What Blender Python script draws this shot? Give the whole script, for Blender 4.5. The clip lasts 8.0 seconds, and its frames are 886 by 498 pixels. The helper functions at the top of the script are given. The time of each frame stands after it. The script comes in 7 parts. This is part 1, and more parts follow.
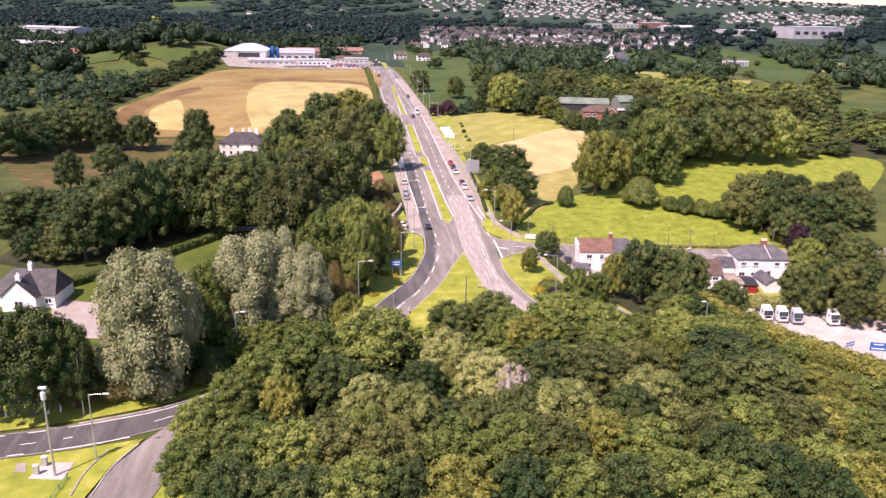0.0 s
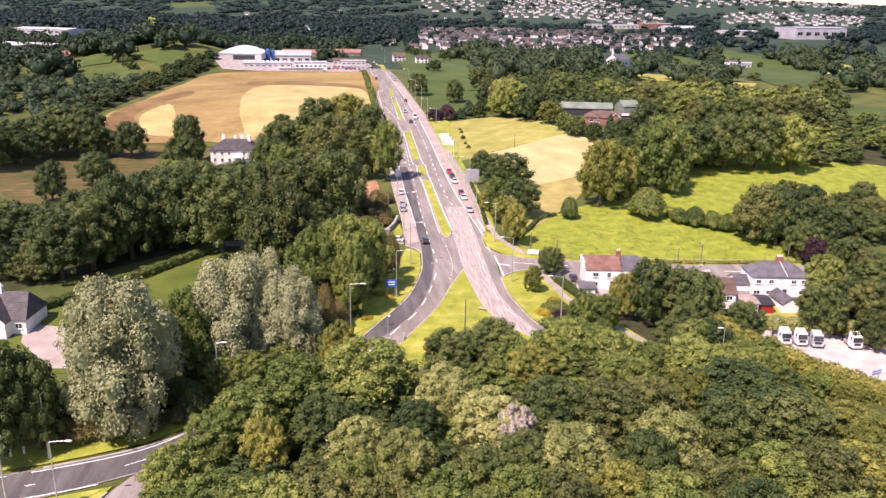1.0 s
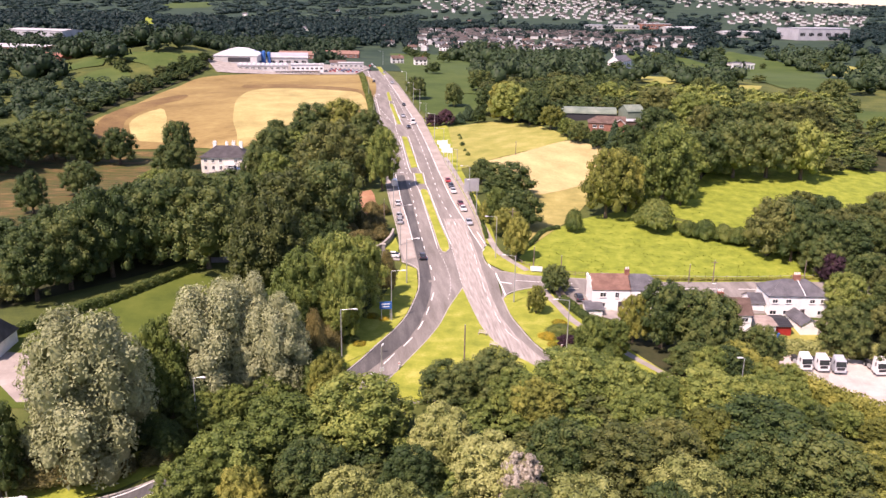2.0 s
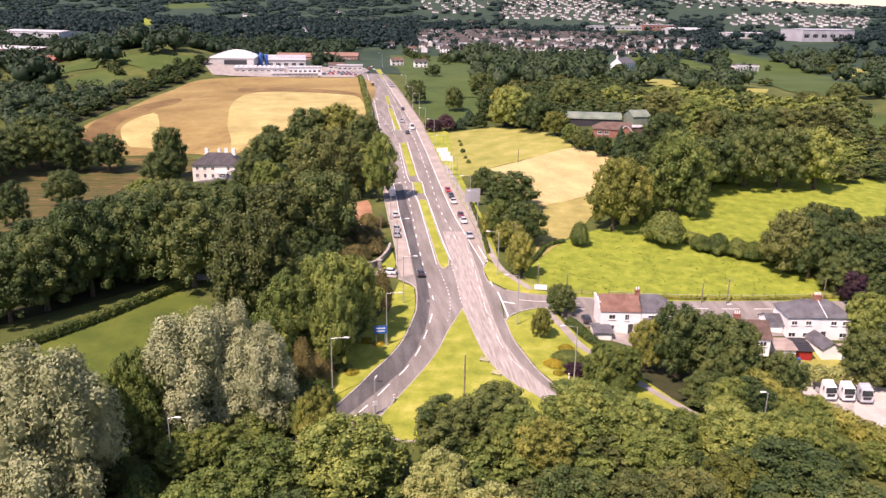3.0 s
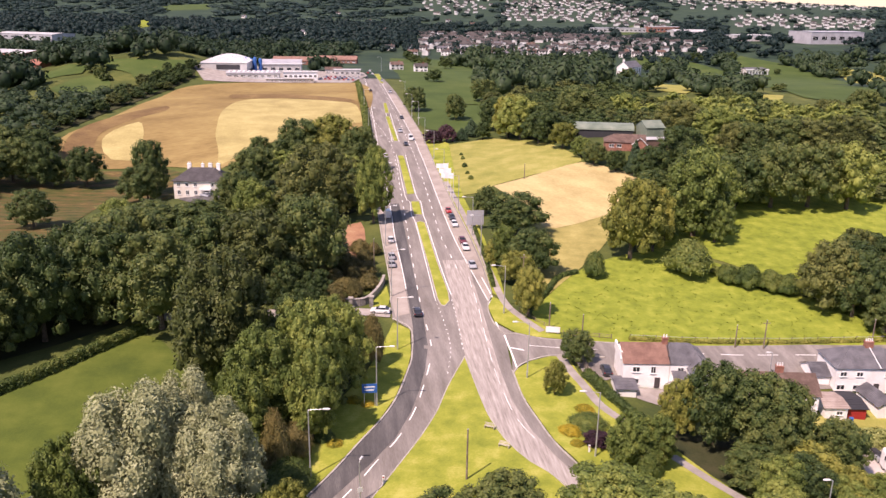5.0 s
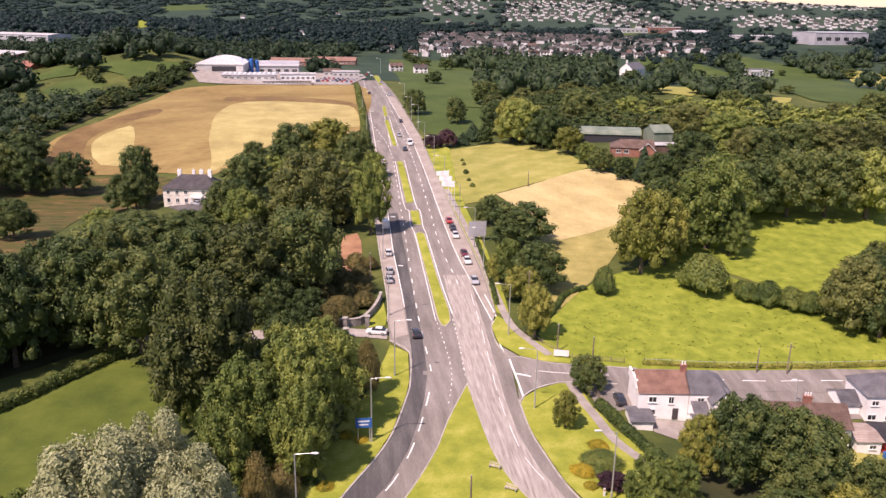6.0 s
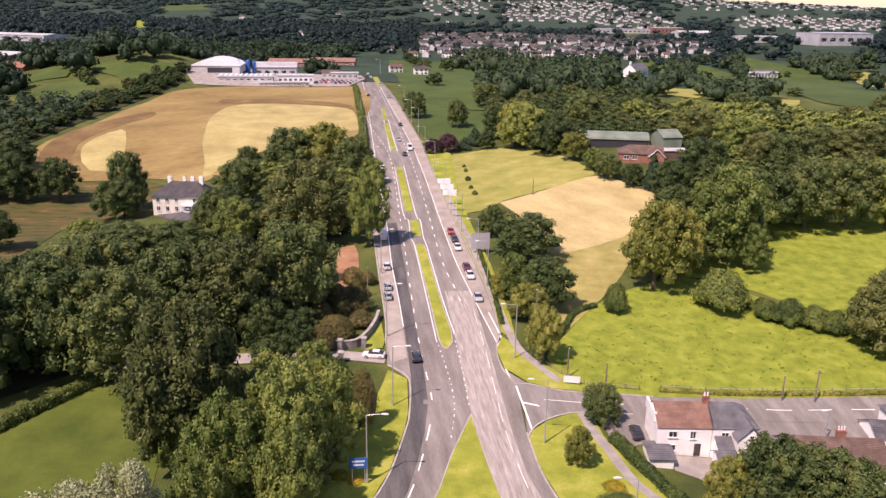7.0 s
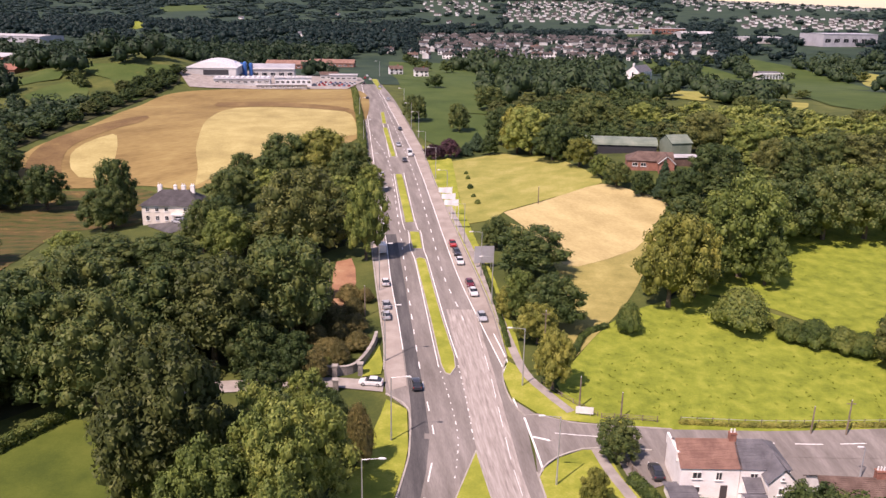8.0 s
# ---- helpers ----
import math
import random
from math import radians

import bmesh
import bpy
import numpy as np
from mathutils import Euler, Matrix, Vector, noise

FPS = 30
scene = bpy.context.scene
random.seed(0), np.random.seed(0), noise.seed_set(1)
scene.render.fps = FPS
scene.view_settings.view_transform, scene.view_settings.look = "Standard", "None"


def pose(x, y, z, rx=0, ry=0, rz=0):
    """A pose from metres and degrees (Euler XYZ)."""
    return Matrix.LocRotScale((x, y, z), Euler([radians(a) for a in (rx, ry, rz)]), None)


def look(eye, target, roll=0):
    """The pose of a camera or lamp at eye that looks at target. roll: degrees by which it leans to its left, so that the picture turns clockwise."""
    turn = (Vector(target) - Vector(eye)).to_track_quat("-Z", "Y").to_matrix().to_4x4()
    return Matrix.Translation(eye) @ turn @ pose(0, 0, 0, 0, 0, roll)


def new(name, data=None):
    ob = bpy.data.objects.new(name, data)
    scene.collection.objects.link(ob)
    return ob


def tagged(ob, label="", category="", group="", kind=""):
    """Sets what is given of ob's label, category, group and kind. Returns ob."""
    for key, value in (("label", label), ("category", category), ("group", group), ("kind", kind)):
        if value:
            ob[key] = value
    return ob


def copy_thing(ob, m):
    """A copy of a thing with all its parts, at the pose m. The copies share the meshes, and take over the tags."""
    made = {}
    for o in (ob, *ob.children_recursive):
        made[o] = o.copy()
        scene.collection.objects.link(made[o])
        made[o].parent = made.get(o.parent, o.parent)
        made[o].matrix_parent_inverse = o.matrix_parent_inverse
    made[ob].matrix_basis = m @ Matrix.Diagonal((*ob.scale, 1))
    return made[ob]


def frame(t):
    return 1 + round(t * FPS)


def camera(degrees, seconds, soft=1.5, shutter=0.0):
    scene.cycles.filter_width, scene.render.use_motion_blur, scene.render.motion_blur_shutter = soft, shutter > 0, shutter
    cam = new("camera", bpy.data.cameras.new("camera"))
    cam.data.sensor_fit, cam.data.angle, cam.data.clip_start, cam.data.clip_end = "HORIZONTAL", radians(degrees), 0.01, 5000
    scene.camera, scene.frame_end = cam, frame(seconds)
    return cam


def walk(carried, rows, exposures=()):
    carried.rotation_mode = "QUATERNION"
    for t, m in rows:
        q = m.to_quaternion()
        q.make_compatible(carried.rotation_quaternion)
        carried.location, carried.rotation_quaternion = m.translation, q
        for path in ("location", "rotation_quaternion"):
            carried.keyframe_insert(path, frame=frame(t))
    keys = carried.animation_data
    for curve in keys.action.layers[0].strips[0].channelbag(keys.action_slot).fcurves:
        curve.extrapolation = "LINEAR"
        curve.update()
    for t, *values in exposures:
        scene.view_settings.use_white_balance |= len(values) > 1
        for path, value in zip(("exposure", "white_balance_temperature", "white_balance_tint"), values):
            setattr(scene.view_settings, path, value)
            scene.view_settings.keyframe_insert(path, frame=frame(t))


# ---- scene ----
cam = camera(58.0, 8.0, soft=1.45)
EYE, TILT, LEAN = 64.95, -17.391, -0.875
# seconds, place (x, y, z), small turns about the camera's own right, up and back axes in degrees
PATH = [
    (0.0, 0.000, 0.000, 64.953, -0.054, -0.045, 0.034),
    (0.5, 0.221, 6.023, 65.373, -0.064, -0.070, 0.005),
    (1.0, 0.362, 11.977, 65.702, -0.046, -0.078, -0.029),
    (1.5, 0.538, 17.892, 66.096, -0.052, -0.121, -0.068),
    (3.0, 1.155, 35.249, 67.016, -0.008, -0.049, -0.036),
    (3.5, 1.366, 40.983, 67.387, -0.009, -0.026, -0.030),
    (4.0, 1.512, 46.794, 67.657, 0.016, 0.025, -0.021),
    (4.5, 1.610, 52.644, 67.827, 0.040, 0.050, -0.013),
    (6.0, 1.495, 70.298, 67.768, 0.082, 0.070, 0.008),
    (6.5, 1.353, 76.037, 67.723, 0.084, 0.058, 0.032),
    (7.0, 1.157, 81.776, 67.745, 0.089, 0.077, 0.047),
    (7.5, 0.955, 87.405, 67.756, 0.098, 0.093, 0.038),
    (8.0, 0.722, 93.000, 67.832, 0.124, 0.081, 0.037),
]


def flown(x, y, z, a, b, c):
    """The pose on the flight: the gimbal's steady tilt and lean, and the small turns left over."""
    return Matrix.Translation((x, y, z)) @ pose(0, 0, 0, 90 + TILT, LEAN, 0) @ pose(0, 0, 0, a, b, c)


walk(cam, [(t, flown(*row)) for t, *row in PATH], [(0.0, 0.68, 6800, 40), (1.0, 0.78, 6900, 39), (3.5, 0.63, 7150, 37), (6.0, 0.45, 7100, 37), (8.0, 0.36, 7050, 37)])

# ---- sky and sun ----
SUN_AZ, SUN_EL = 221.0, 55.0  # compass degrees from +y over +x to where the sun stands
world = bpy.data.worlds.new("sky")
scene.world = world
world.use_nodes = True
wn = world.node_tree
sky = wn.nodes.new("ShaderNodeTexSky")
sky.sky_type, sky.sun_disc = "NISHITA", False
sky.sun_elevation, sky.sun_rotation = radians(SUN_EL), radians(SUN_AZ)
sky.air_density, sky.dust_density = 1.0, 0.4
wn.nodes["Background"].inputs["Strength"].default_value = 0.118
wn.links.new(sky.outputs[0], wn.nodes["Background"].inputs["Color"])
sun = new("sun", bpy.data.lights.new("sun", "SUN"))
sun.data.energy, sun.data.angle, sun.data.color = 4.6, radians(0.6), (1.0, 0.93, 0.82)
s_az, s_el = radians(SUN_AZ), radians(SUN_EL)
sun.matrix_world = look((math.sin(s_az) * math.cos(s_el) * 300, math.cos(s_az) * math.cos(s_el) * 300, math.sin(s_el) * 300), (0, 0, 0))

# ---- materials ----


def material(name, colors, scale=1.0, rough=0.85, bump=0.3, fine=12.0, metal=0.0, island=0.0, thing=0.0, trans=0.0, gloss=0.3, bump_dist=0.05, stretch=1.0, lie=0.0):
    """A surface whose colour wanders between the given colours at two scales, with relief of its own.
    scale: metres of the large patches; fine: how many times finer the grain is; stretch, lie: streaks that run so many times longer, at that angle; island, thing: spread from piece to piece, thing to thing."""
    m = bpy.data.materials.new(name)
    m.use_nodes = True
    nt = m.node_tree
    n, link = nt.nodes, nt.links.new
    bsdf = n["Principled BSDF"]
    geo = n.new("ShaderNodeNewGeometry")
    big, small = n.new("ShaderNodeTexNoise"), n.new("ShaderNodeTexNoise")
    big.inputs["Scale"].default_value, small.inputs["Scale"].default_value = 1.0 / scale, fine / scale
    big.inputs["Detail"].default_value, small.inputs["Detail"].default_value = 5.0, 4.0
    big.inputs["Roughness"].default_value = 0.6
    place = n.new("ShaderNodeMapping")
    place.vector_type = "TEXTURE"
    place.inputs["Rotation"].default_value = (0, 0, radians(lie))
    place.inputs["Scale"].default_value = (1, stretch, 1)
    link(geo.outputs["Position"], place.inputs["Vector"])
    for t in (big, small):
        link(place.outputs[0], t.inputs["Vector"])
    mix = n.new("ShaderNodeMath")
    mix.operation = "MULTIPLY_ADD"
    mix.inputs[1].default_value = 0.45
    link(small.outputs["Fac"], mix.inputs[0])
    part_big = n.new("ShaderNodeMath")
    part_big.operation = "MULTIPLY_ADD"
    part_big.inputs[1].default_value, part_big.inputs[2].default_value = 1.5, -0.475
    link(big.outputs["Fac"], part_big.inputs[0])
    link(part_big.outputs[0], mix.inputs[2])
    value = mix.outputs[0]
    for amount, node, socket in ((island, "ShaderNodeNewGeometry", "Random Per Island"), (thing, "ShaderNodeObjectInfo", "Random")):
        if amount:
            source, add = n.new(node), n.new("ShaderNodeMath")
            add.operation = "MULTIPLY_ADD"
            add.inputs[1].default_value = amount
            shift = n.new("ShaderNodeMath")
            shift.operation = "SUBTRACT"
            shift.inputs[1].default_value = 0.5
            link(source.outputs[socket], shift.inputs[0])
            link(shift.outputs[0], add.inputs[0])
            link(value, add.inputs[2])
            value = add.outputs[0]
    ramp = n.new("ShaderNodeValToRGB")
    ramp.color_ramp.elements[0].position, ramp.color_ramp.elements[1].position = 0.2, 0.85
    ramp.color_ramp.elements[0].color = (*colors[0], 1)
    ramp.color_ramp.elements[1].color = (*colors[-1], 1)
    for k, c in enumerate(colors[1:-1]):
        ramp.color_ramp.elements.new(0.2 + 0.65 * (k + 1) / (len(colors) - 1)).color = (*c, 1)
    link(value, ramp.inputs[0])
    link(ramp.outputs[0], bsdf.inputs["Base Color"])
    bsdf.inputs["Roughness"].default_value, bsdf.inputs["Metallic"].default_value = rough, metal
    bsdf.inputs["Specular IOR Level"].default_value = gloss
    if bump:
        b = n.new("ShaderNodeBump")
        b.inputs["Strength"].default_value, b.inputs["Distance"].default_value = bump, bump_dist
        link(small.outputs["Fac"], b.inputs["Height"])
        link(b.outputs[0], bsdf.inputs["Normal"])
    if trans:
        tr, ms = n.new("ShaderNodeBsdfTranslucent"), n.new("ShaderNodeMixShader")
        link(ramp.outputs[0], tr.inputs[0])
        ms.inputs[0].default_value = trans
        link(bsdf.outputs[0], ms.inputs[1])
        link(tr.outputs[0], ms.inputs[2])
        link(ms.outputs[0], n["Material Output"].inputs[0])
    return m


def plain(name, color, rough=0.6, metal=0.0, gloss=0.4):
    """A nearly even coat of paint, with slight grime."""
    low = tuple(c * 0.82 for c in color)
    return material(name, (low, color), 1.4, rough, 0.08, 9.0, metal, gloss=gloss, bump_dist=0.01)


M_GROUND = material("meadow_ground", ((0.04, 0.06, 0.014), (0.075, 0.095, 0.02), (0.13, 0.14, 0.035)), 14.0, 0.95, 0.6, 30, bump_dist=0.1)
M_VERGE = material("mown_verge", ((0.17, 0.208, 0.024), (0.268, 0.295, 0.038), (0.415, 0.392, 0.09)), 5.0, 0.95, 0.6, 14, bump_dist=0.06)
M_FIELD = material("pasture", ((0.138, 0.18, 0.018), (0.215, 0.262, 0.028), (0.31, 0.34, 0.05)), 3.0, 0.95, 0.9, 9, bump_dist=0.25)
M_LAWN = material("lawn", ((0.052, 0.08, 0.010), (0.080, 0.110, 0.014), (0.115, 0.140, 0.022)), 8.0, 0.95, 0.4, 30)
M_STUBBLE = material("stubble", ((0.18, 0.12, 0.043), (0.265, 0.188, 0.068), (0.34, 0.26, 0.098)), 26.0, 0.95, 0.5, 16, bump_dist=0.15, stretch=2.5, lie=-60)
M_STUBBLE_PALE = material("stubble_pale", ((0.29, 0.235, 0.09), (0.385, 0.32, 0.125), (0.47, 0.40, 0.17)), 14.0, 0.95, 0.5, 16, bump_dist=0.15)
M_STUBBLE_DARK = material("stubble_dark", ((0.13, 0.08, 0.033), (0.19, 0.122, 0.048), (0.26, 0.178, 0.068)), 14.0, 0.95, 0.5, 16, bump_dist=0.15)
M_HAY = material("hay_stubble", ((0.34, 0.27, 0.115), (0.44, 0.355, 0.16), (0.53, 0.45, 0.215)), 10.0, 0.95, 0.5, 16, bump_dist=0.15, stretch=2.0, lie=35)
M_TAN = material("sunburnt_pasture", ((0.22, 0.20, 0.06), (0.31, 0.27, 0.085), (0.42, 0.36, 0.13)), 7.0, 0.95, 0.5, 12, bump_dist=0.15)
M_DRY = material("dry_pasture", ((0.20, 0.21, 0.045), (0.28, 0.27, 0.065), (0.38, 0.34, 0.11)), 8.0, 0.95, 0.5, 14, bump_dist=0.15)
M_ROUGH = material("rough_pasture", ((0.022, 0.034, 0.009), (0.075, 0.082, 0.019), (0.125, 0.08, 0.03), (0.24, 0.18, 0.055)), 9.0, 0.95, 0.6, 10, bump_dist=0.2, stretch=0.35, lie=12)
M_HILL = material("hill_pasture", ((0.038, 0.069, 0.012), (0.056, 0.092, 0.018), (0.086, 0.116, 0.027)), 25.0, 0.95, 0.3, 20)
M_FAR_GAPS = material("distant_scrub", ((0.014, 0.034, 0.020), (0.026, 0.052, 0.028), (0.05, 0.078, 0.036)), 40.0, 0.95, 0.3, 20)
# woodland floor, with the shade of the crowns put into its dark colour
M_FLOOR_SHADED = material("woodland_floor", ((0.02, 0.028, 0.01), (0.04, 0.045, 0.016), (0.06, 0.055, 0.025)), 5.0, 0.95, 0.5, 12)
M_SOIL = material("bare_red_soil", ((0.24, 0.12, 0.07), (0.34, 0.18, 0.10), (0.40, 0.25, 0.14)), 4.0, 0.95, 0.5, 12)
M_ASPHALT = material("worn_asphalt", ((0.155, 0.138, 0.122), (0.225, 0.203, 0.182), (0.31, 0.28, 0.255)), 2.4, 0.88, 0.3, 16, bump_dist=0.02, stretch=8, lie=8)
M_ASPHALT_DARK = material("new_asphalt", ((0.062, 0.060, 0.060), (0.098, 0.094, 0.092), (0.155, 0.146, 0.14)), 1.8, 0.85, 0.3, 16, bump_dist=0.02, stretch=8, lie=6)
M_STRIP = material("old_layby_surface", ((0.26, 0.22, 0.19), (0.34, 0.295, 0.255), (0.42, 0.37, 0.325)), 5.0, 0.9, 0.3, 30, bump_dist=0.02)
M_CONCRETE = material("scraped_road_surface", ((0.23, 0.20, 0.178), (0.32, 0.283, 0.252), (0.39, 0.35, 0.316), (0.50, 0.46, 0.42)), 0.42, 0.9, 0.4, 3, bump_dist=0.03, stretch=14.0, lie=7)
M_YARD = material("yard_concrete", ((0.36, 0.31, 0.28), (0.48, 0.42, 0.38), (0.58, 0.53, 0.48)), 6.0, 0.9, 0.3, 20, bump_dist=0.02)
M_PATH = material("footpath_asphalt", ((0.24, 0.21, 0.19), (0.32, 0.29, 0.26), (0.40, 0.36, 0.33)), 3.0, 0.9, 0.3, 20, bump_dist=0.02)
M_KERB = material("kerb_concrete", ((0.27, 0.25, 0.22), (0.37, 0.34, 0.30), (0.46, 0.43, 0.38)), 2.0, 0.85, 0.2, 10, thing=0.3)
M_PAINT = material("road_paint", ((0.66, 0.65, 0.62), (0.82, 0.81, 0.78), (0.86, 0.85, 0.83)), 1.2, 0.7, 0.1, 10, thing=0.3)
M_BARK = material("bark", ((0.06, 0.045, 0.03), (0.11, 0.085, 0.06), (0.17, 0.14, 0.10)), 0.6, 0.95, 0.6, 8)


def leaves(name, dark, mid, light, speckle=0.38):
    return material(name, (dark, mid, light), 3.0, 0.6, 0.0, 5, island=speckle, thing=0.42, trans=0.22, gloss=0.25)


LEAF = {
    "broad": leaves("leaves_mid_green", (0.078, 0.116, 0.026), (0.158, 0.206, 0.046), (0.300, 0.330, 0.078)),
    "dark": leaves("leaves_dark_green", (0.032, 0.060, 0.018), (0.068, 0.104, 0.029), (0.150, 0.176, 0.049)),
    "olive": leaves("leaves_olive", (0.098, 0.117, 0.024), (0.198, 0.212, 0.043), (0.362, 0.345, 0.077)),
    "willow": leaves("leaves_silver_willow", (0.20, 0.22, 0.10), (0.33, 0.35, 0.18), (0.46, 0.475, 0.27), 0.25),
    "blossom": leaves("pale_faded_blossom", (0.36, 0.31, 0.23), (0.56, 0.50, 0.41), (0.72, 0.66, 0.57)),
    "brown": leaves("leaves_brownish_green", (0.050, 0.069, 0.019), (0.101, 0.121, 0.034), (0.200, 0.208, 0.058)),
    "russet": leaves("leaves_russet", (0.072, 0.070, 0.022), (0.142, 0.124, 0.042), (0.250, 0.200, 0.070)),
    "conifer": leaves("needles_blue_green", (0.027, 0.058, 0.027), (0.051, 0.093, 0.044), (0.085, 0.136, 0.060)),
    "copper": leaves("leaves_copper", (0.037, 0.020, 0.027), (0.068, 0.034, 0.044), (0.119, 0.060, 0.068)),
    "bush": leaves("leaves_bush", (0.044, 0.075, 0.020), (0.091, 0.134, 0.031), (0.184, 0.214, 0.051)),
    # far leaves: the blue haze of distance is mixed into this colour
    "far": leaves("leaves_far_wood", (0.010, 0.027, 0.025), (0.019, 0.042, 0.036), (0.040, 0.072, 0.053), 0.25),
    "tuft": leaves("rank_grass", (0.13, 0.172, 0.018), (0.195, 0.24, 0.027), (0.28, 0.31, 0.05)),
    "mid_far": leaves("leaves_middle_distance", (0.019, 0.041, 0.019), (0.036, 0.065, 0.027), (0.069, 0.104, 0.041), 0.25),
    "sage": leaves("leaves_sage", (0.15, 0.18, 0.05), (0.275, 0.30, 0.092), (0.42, 0.43, 0.155)),
    "flower": leaves("yellow_flowering_shrub", (0.16, 0.17, 0.02), (0.38, 0.30, 0.03), (0.55, 0.40, 0.04)),
}

# ---- terrain ----
PROFILE_Y = [-200, 205, 225, 290, 370, 450, 500, 640, 800, 900, 1000, 1180, 1500, 5000]
PROFILE_Z = [0, 0, 0.8, 3.5, 6.5, 9.0, 10.5, 12.5, 9, 6, 9, 14, 10, 20]
RISES = [(-205, 634, 19, 45), (-125, 360, -10.5, 48), (-70, 112, -5, 32), (78, 365, 8, 40), (92, 168, -9, 30), (330, 890, -11, 150), (-700, 4600, 100, 1250), (520, 3000, 26, 620), (1500, 4500, 40, 1000)]  # x, y, height, spread
_slopes = [(b - a) / (d - c) for a, b, c, d in zip(PROFILE_Z, PROFILE_Z[1:], PROFILE_Y, PROFILE_Y[1:])]
_tangents = [0.0] + [0.0 if a * b <= 0 else 2 * a * b / (a + b) for a, b in zip(_slopes, _slopes[1:])] + [0.0]


def height(x, y):
    """The ground's height: a long gentle profile away from the junction, with a few rises and hollows."""
    yc = min(max(y, PROFILE_Y[0]), PROFILE_Y[-1])
    i = 0
    while i < len(PROFILE_Y) - 2 and PROFILE_Y[i + 1] < yc:
        i += 1
    h = PROFILE_Y[i + 1] - PROFILE_Y[i]
    u = (yc - PROFILE_Y[i]) / h
    z = (1 + 2 * u) * (1 - u) ** 2 * PROFILE_Z[i] + u * (1 - u) ** 2 * h * _tangents[i] + u * u * (3 - 2 * u) * PROFILE_Z[i + 1] + u * u * (u - 1) * h * _tangents[i + 1]
    for a, b, rise, spread in RISES:
        d2 = ((x - a) ** 2 + (y - b) ** 2) / (2 * spread * spread)
        if d2 < 20:
            z += rise * math.exp(-d2)
    return z


def mesh_object(name, verts, faces, mat=None, parent=None, label="", smooth=False):
    me = bpy.data.meshes.new(name)
    me.from_pydata(verts, [], faces)
    if mat:
        me.materials.append(mat)
    if smooth:
        me.shade_smooth()
    ob = new(name, me)
    ob.parent = parent
    if label:
        ob["label"] = label
    return ob


def part(name, bm, mat, parent=None, label=""):
    """Links a bmesh as one mesh object under its thing."""
    me = bpy.data.meshes.new(name)
    bm.normal_update()
    bm.to_mesh(me)
    bm.free()
    me.materials.append(mat)
    ob = new(name, me)
    ob.parent = parent
    if label:
        ob["label"] = label
    return ob


def steps(limits):
    """Grid lines: (from, to, spacing) stretches."""
    out = []
    for a, b, d in limits:
        n = max(1, round((b - a) / d))
        out += [a + (b - a) * k / n for k in range(n)]
    return out + [limits[-1][1]]


gx = steps([(-4200, -1000, 200), (-1000, -200, 40), (-200, 200, 5), (200, 1000, 40), (1000, 4200, 200)])
gy = steps([(-200, 60, 26), (60, 420, 5), (420, 1000, 20), (1000, 2000, 50), (2000, 4900, 145)])
ground = mesh_object("ground", [(x, y, height(x, y)) for y in gy for x in gx],
                     [(j * len(gx) + i, j * len(gx) + i + 1, (j + 1) * len(gx) + i + 1, (j + 1) * len(gx) + i) for j in range(len(gy) - 1) for i in range(len(gx) - 1)], M_GROUND, smooth=True)
tagged(ground, "gently rolling grassland under fields, roads and woods", "ground", kind="structure")


def spline(points, step=2.0):
    """Points along a smooth curve through the given ones."""
    p = [Vector((*q, 0)[:3]) for q in points]
    p = [p[0] * 2 - p[1]] + p + [p[-1] * 2 - p[-2]]
    out = []
    for a, b, c, d in zip(p, p[1:], p[2:], p[3:]):
        n = max(1, int((c - b).length / step))
        for k in range(n):
            u = k / n
            out.append(0.5 * ((2 * b) + (c - a) * u + (2 * a - 5 * b + 4 * c - d) * u * u + (3 * b - a - 3 * c + d) * u ** 3))
    return [(v.x, v.y) for v in out] + [(p[-2].x, p[-2].y)]


def drape(name, outline, mat, lift, cell, label, category, skirt=0.0):
    """A patch of ground cover with the given outline, lying on the terrain; skirt: depth of its kerbed edge."""
    bm = bmesh.new()
    bm.faces.new([bm.verts.new((x, y, 0)) for x, y in outline])
    for axis in (0, 1):
        lo, hi = min(p[axis] for p in outline), max(p[axis] for p in outline)
        at = (math.floor(lo / cell) + 1) * cell
        while at < hi:
            no = (1, 0, 0) if axis == 0 else (0, 1, 0)
            bmesh.ops.bisect_plane(bm, geom=bm.verts[:] + bm.edges[:] + bm.faces[:], plane_co=(at, at, 0), plane_no=no)
            at += cell
    bmesh.ops.triangulate(bm, faces=bm.faces[:])
    for v in bm.verts:
        v.co.z = height(v.co.x, v.co.y) + lift
    bmesh.ops.recalc_face_normals(bm, faces=bm.faces[:])
    if bm.faces and sum(f.normal.z for f in bm.faces) < 0:
        bmesh.ops.reverse_faces(bm, faces=bm.faces[:])
    if skirt:
        rim = [e for e in bm.edges if e.is_boundary]
        for v in [e for e in bmesh.ops.extrude_edge_only(bm, edges=rim)["geom"] if isinstance(e, bmesh.types.BMVert)]:
            v.co.z -= skirt
    ob = part(name, bm, mat)
    return tagged(ob, label, category, kind="structure")


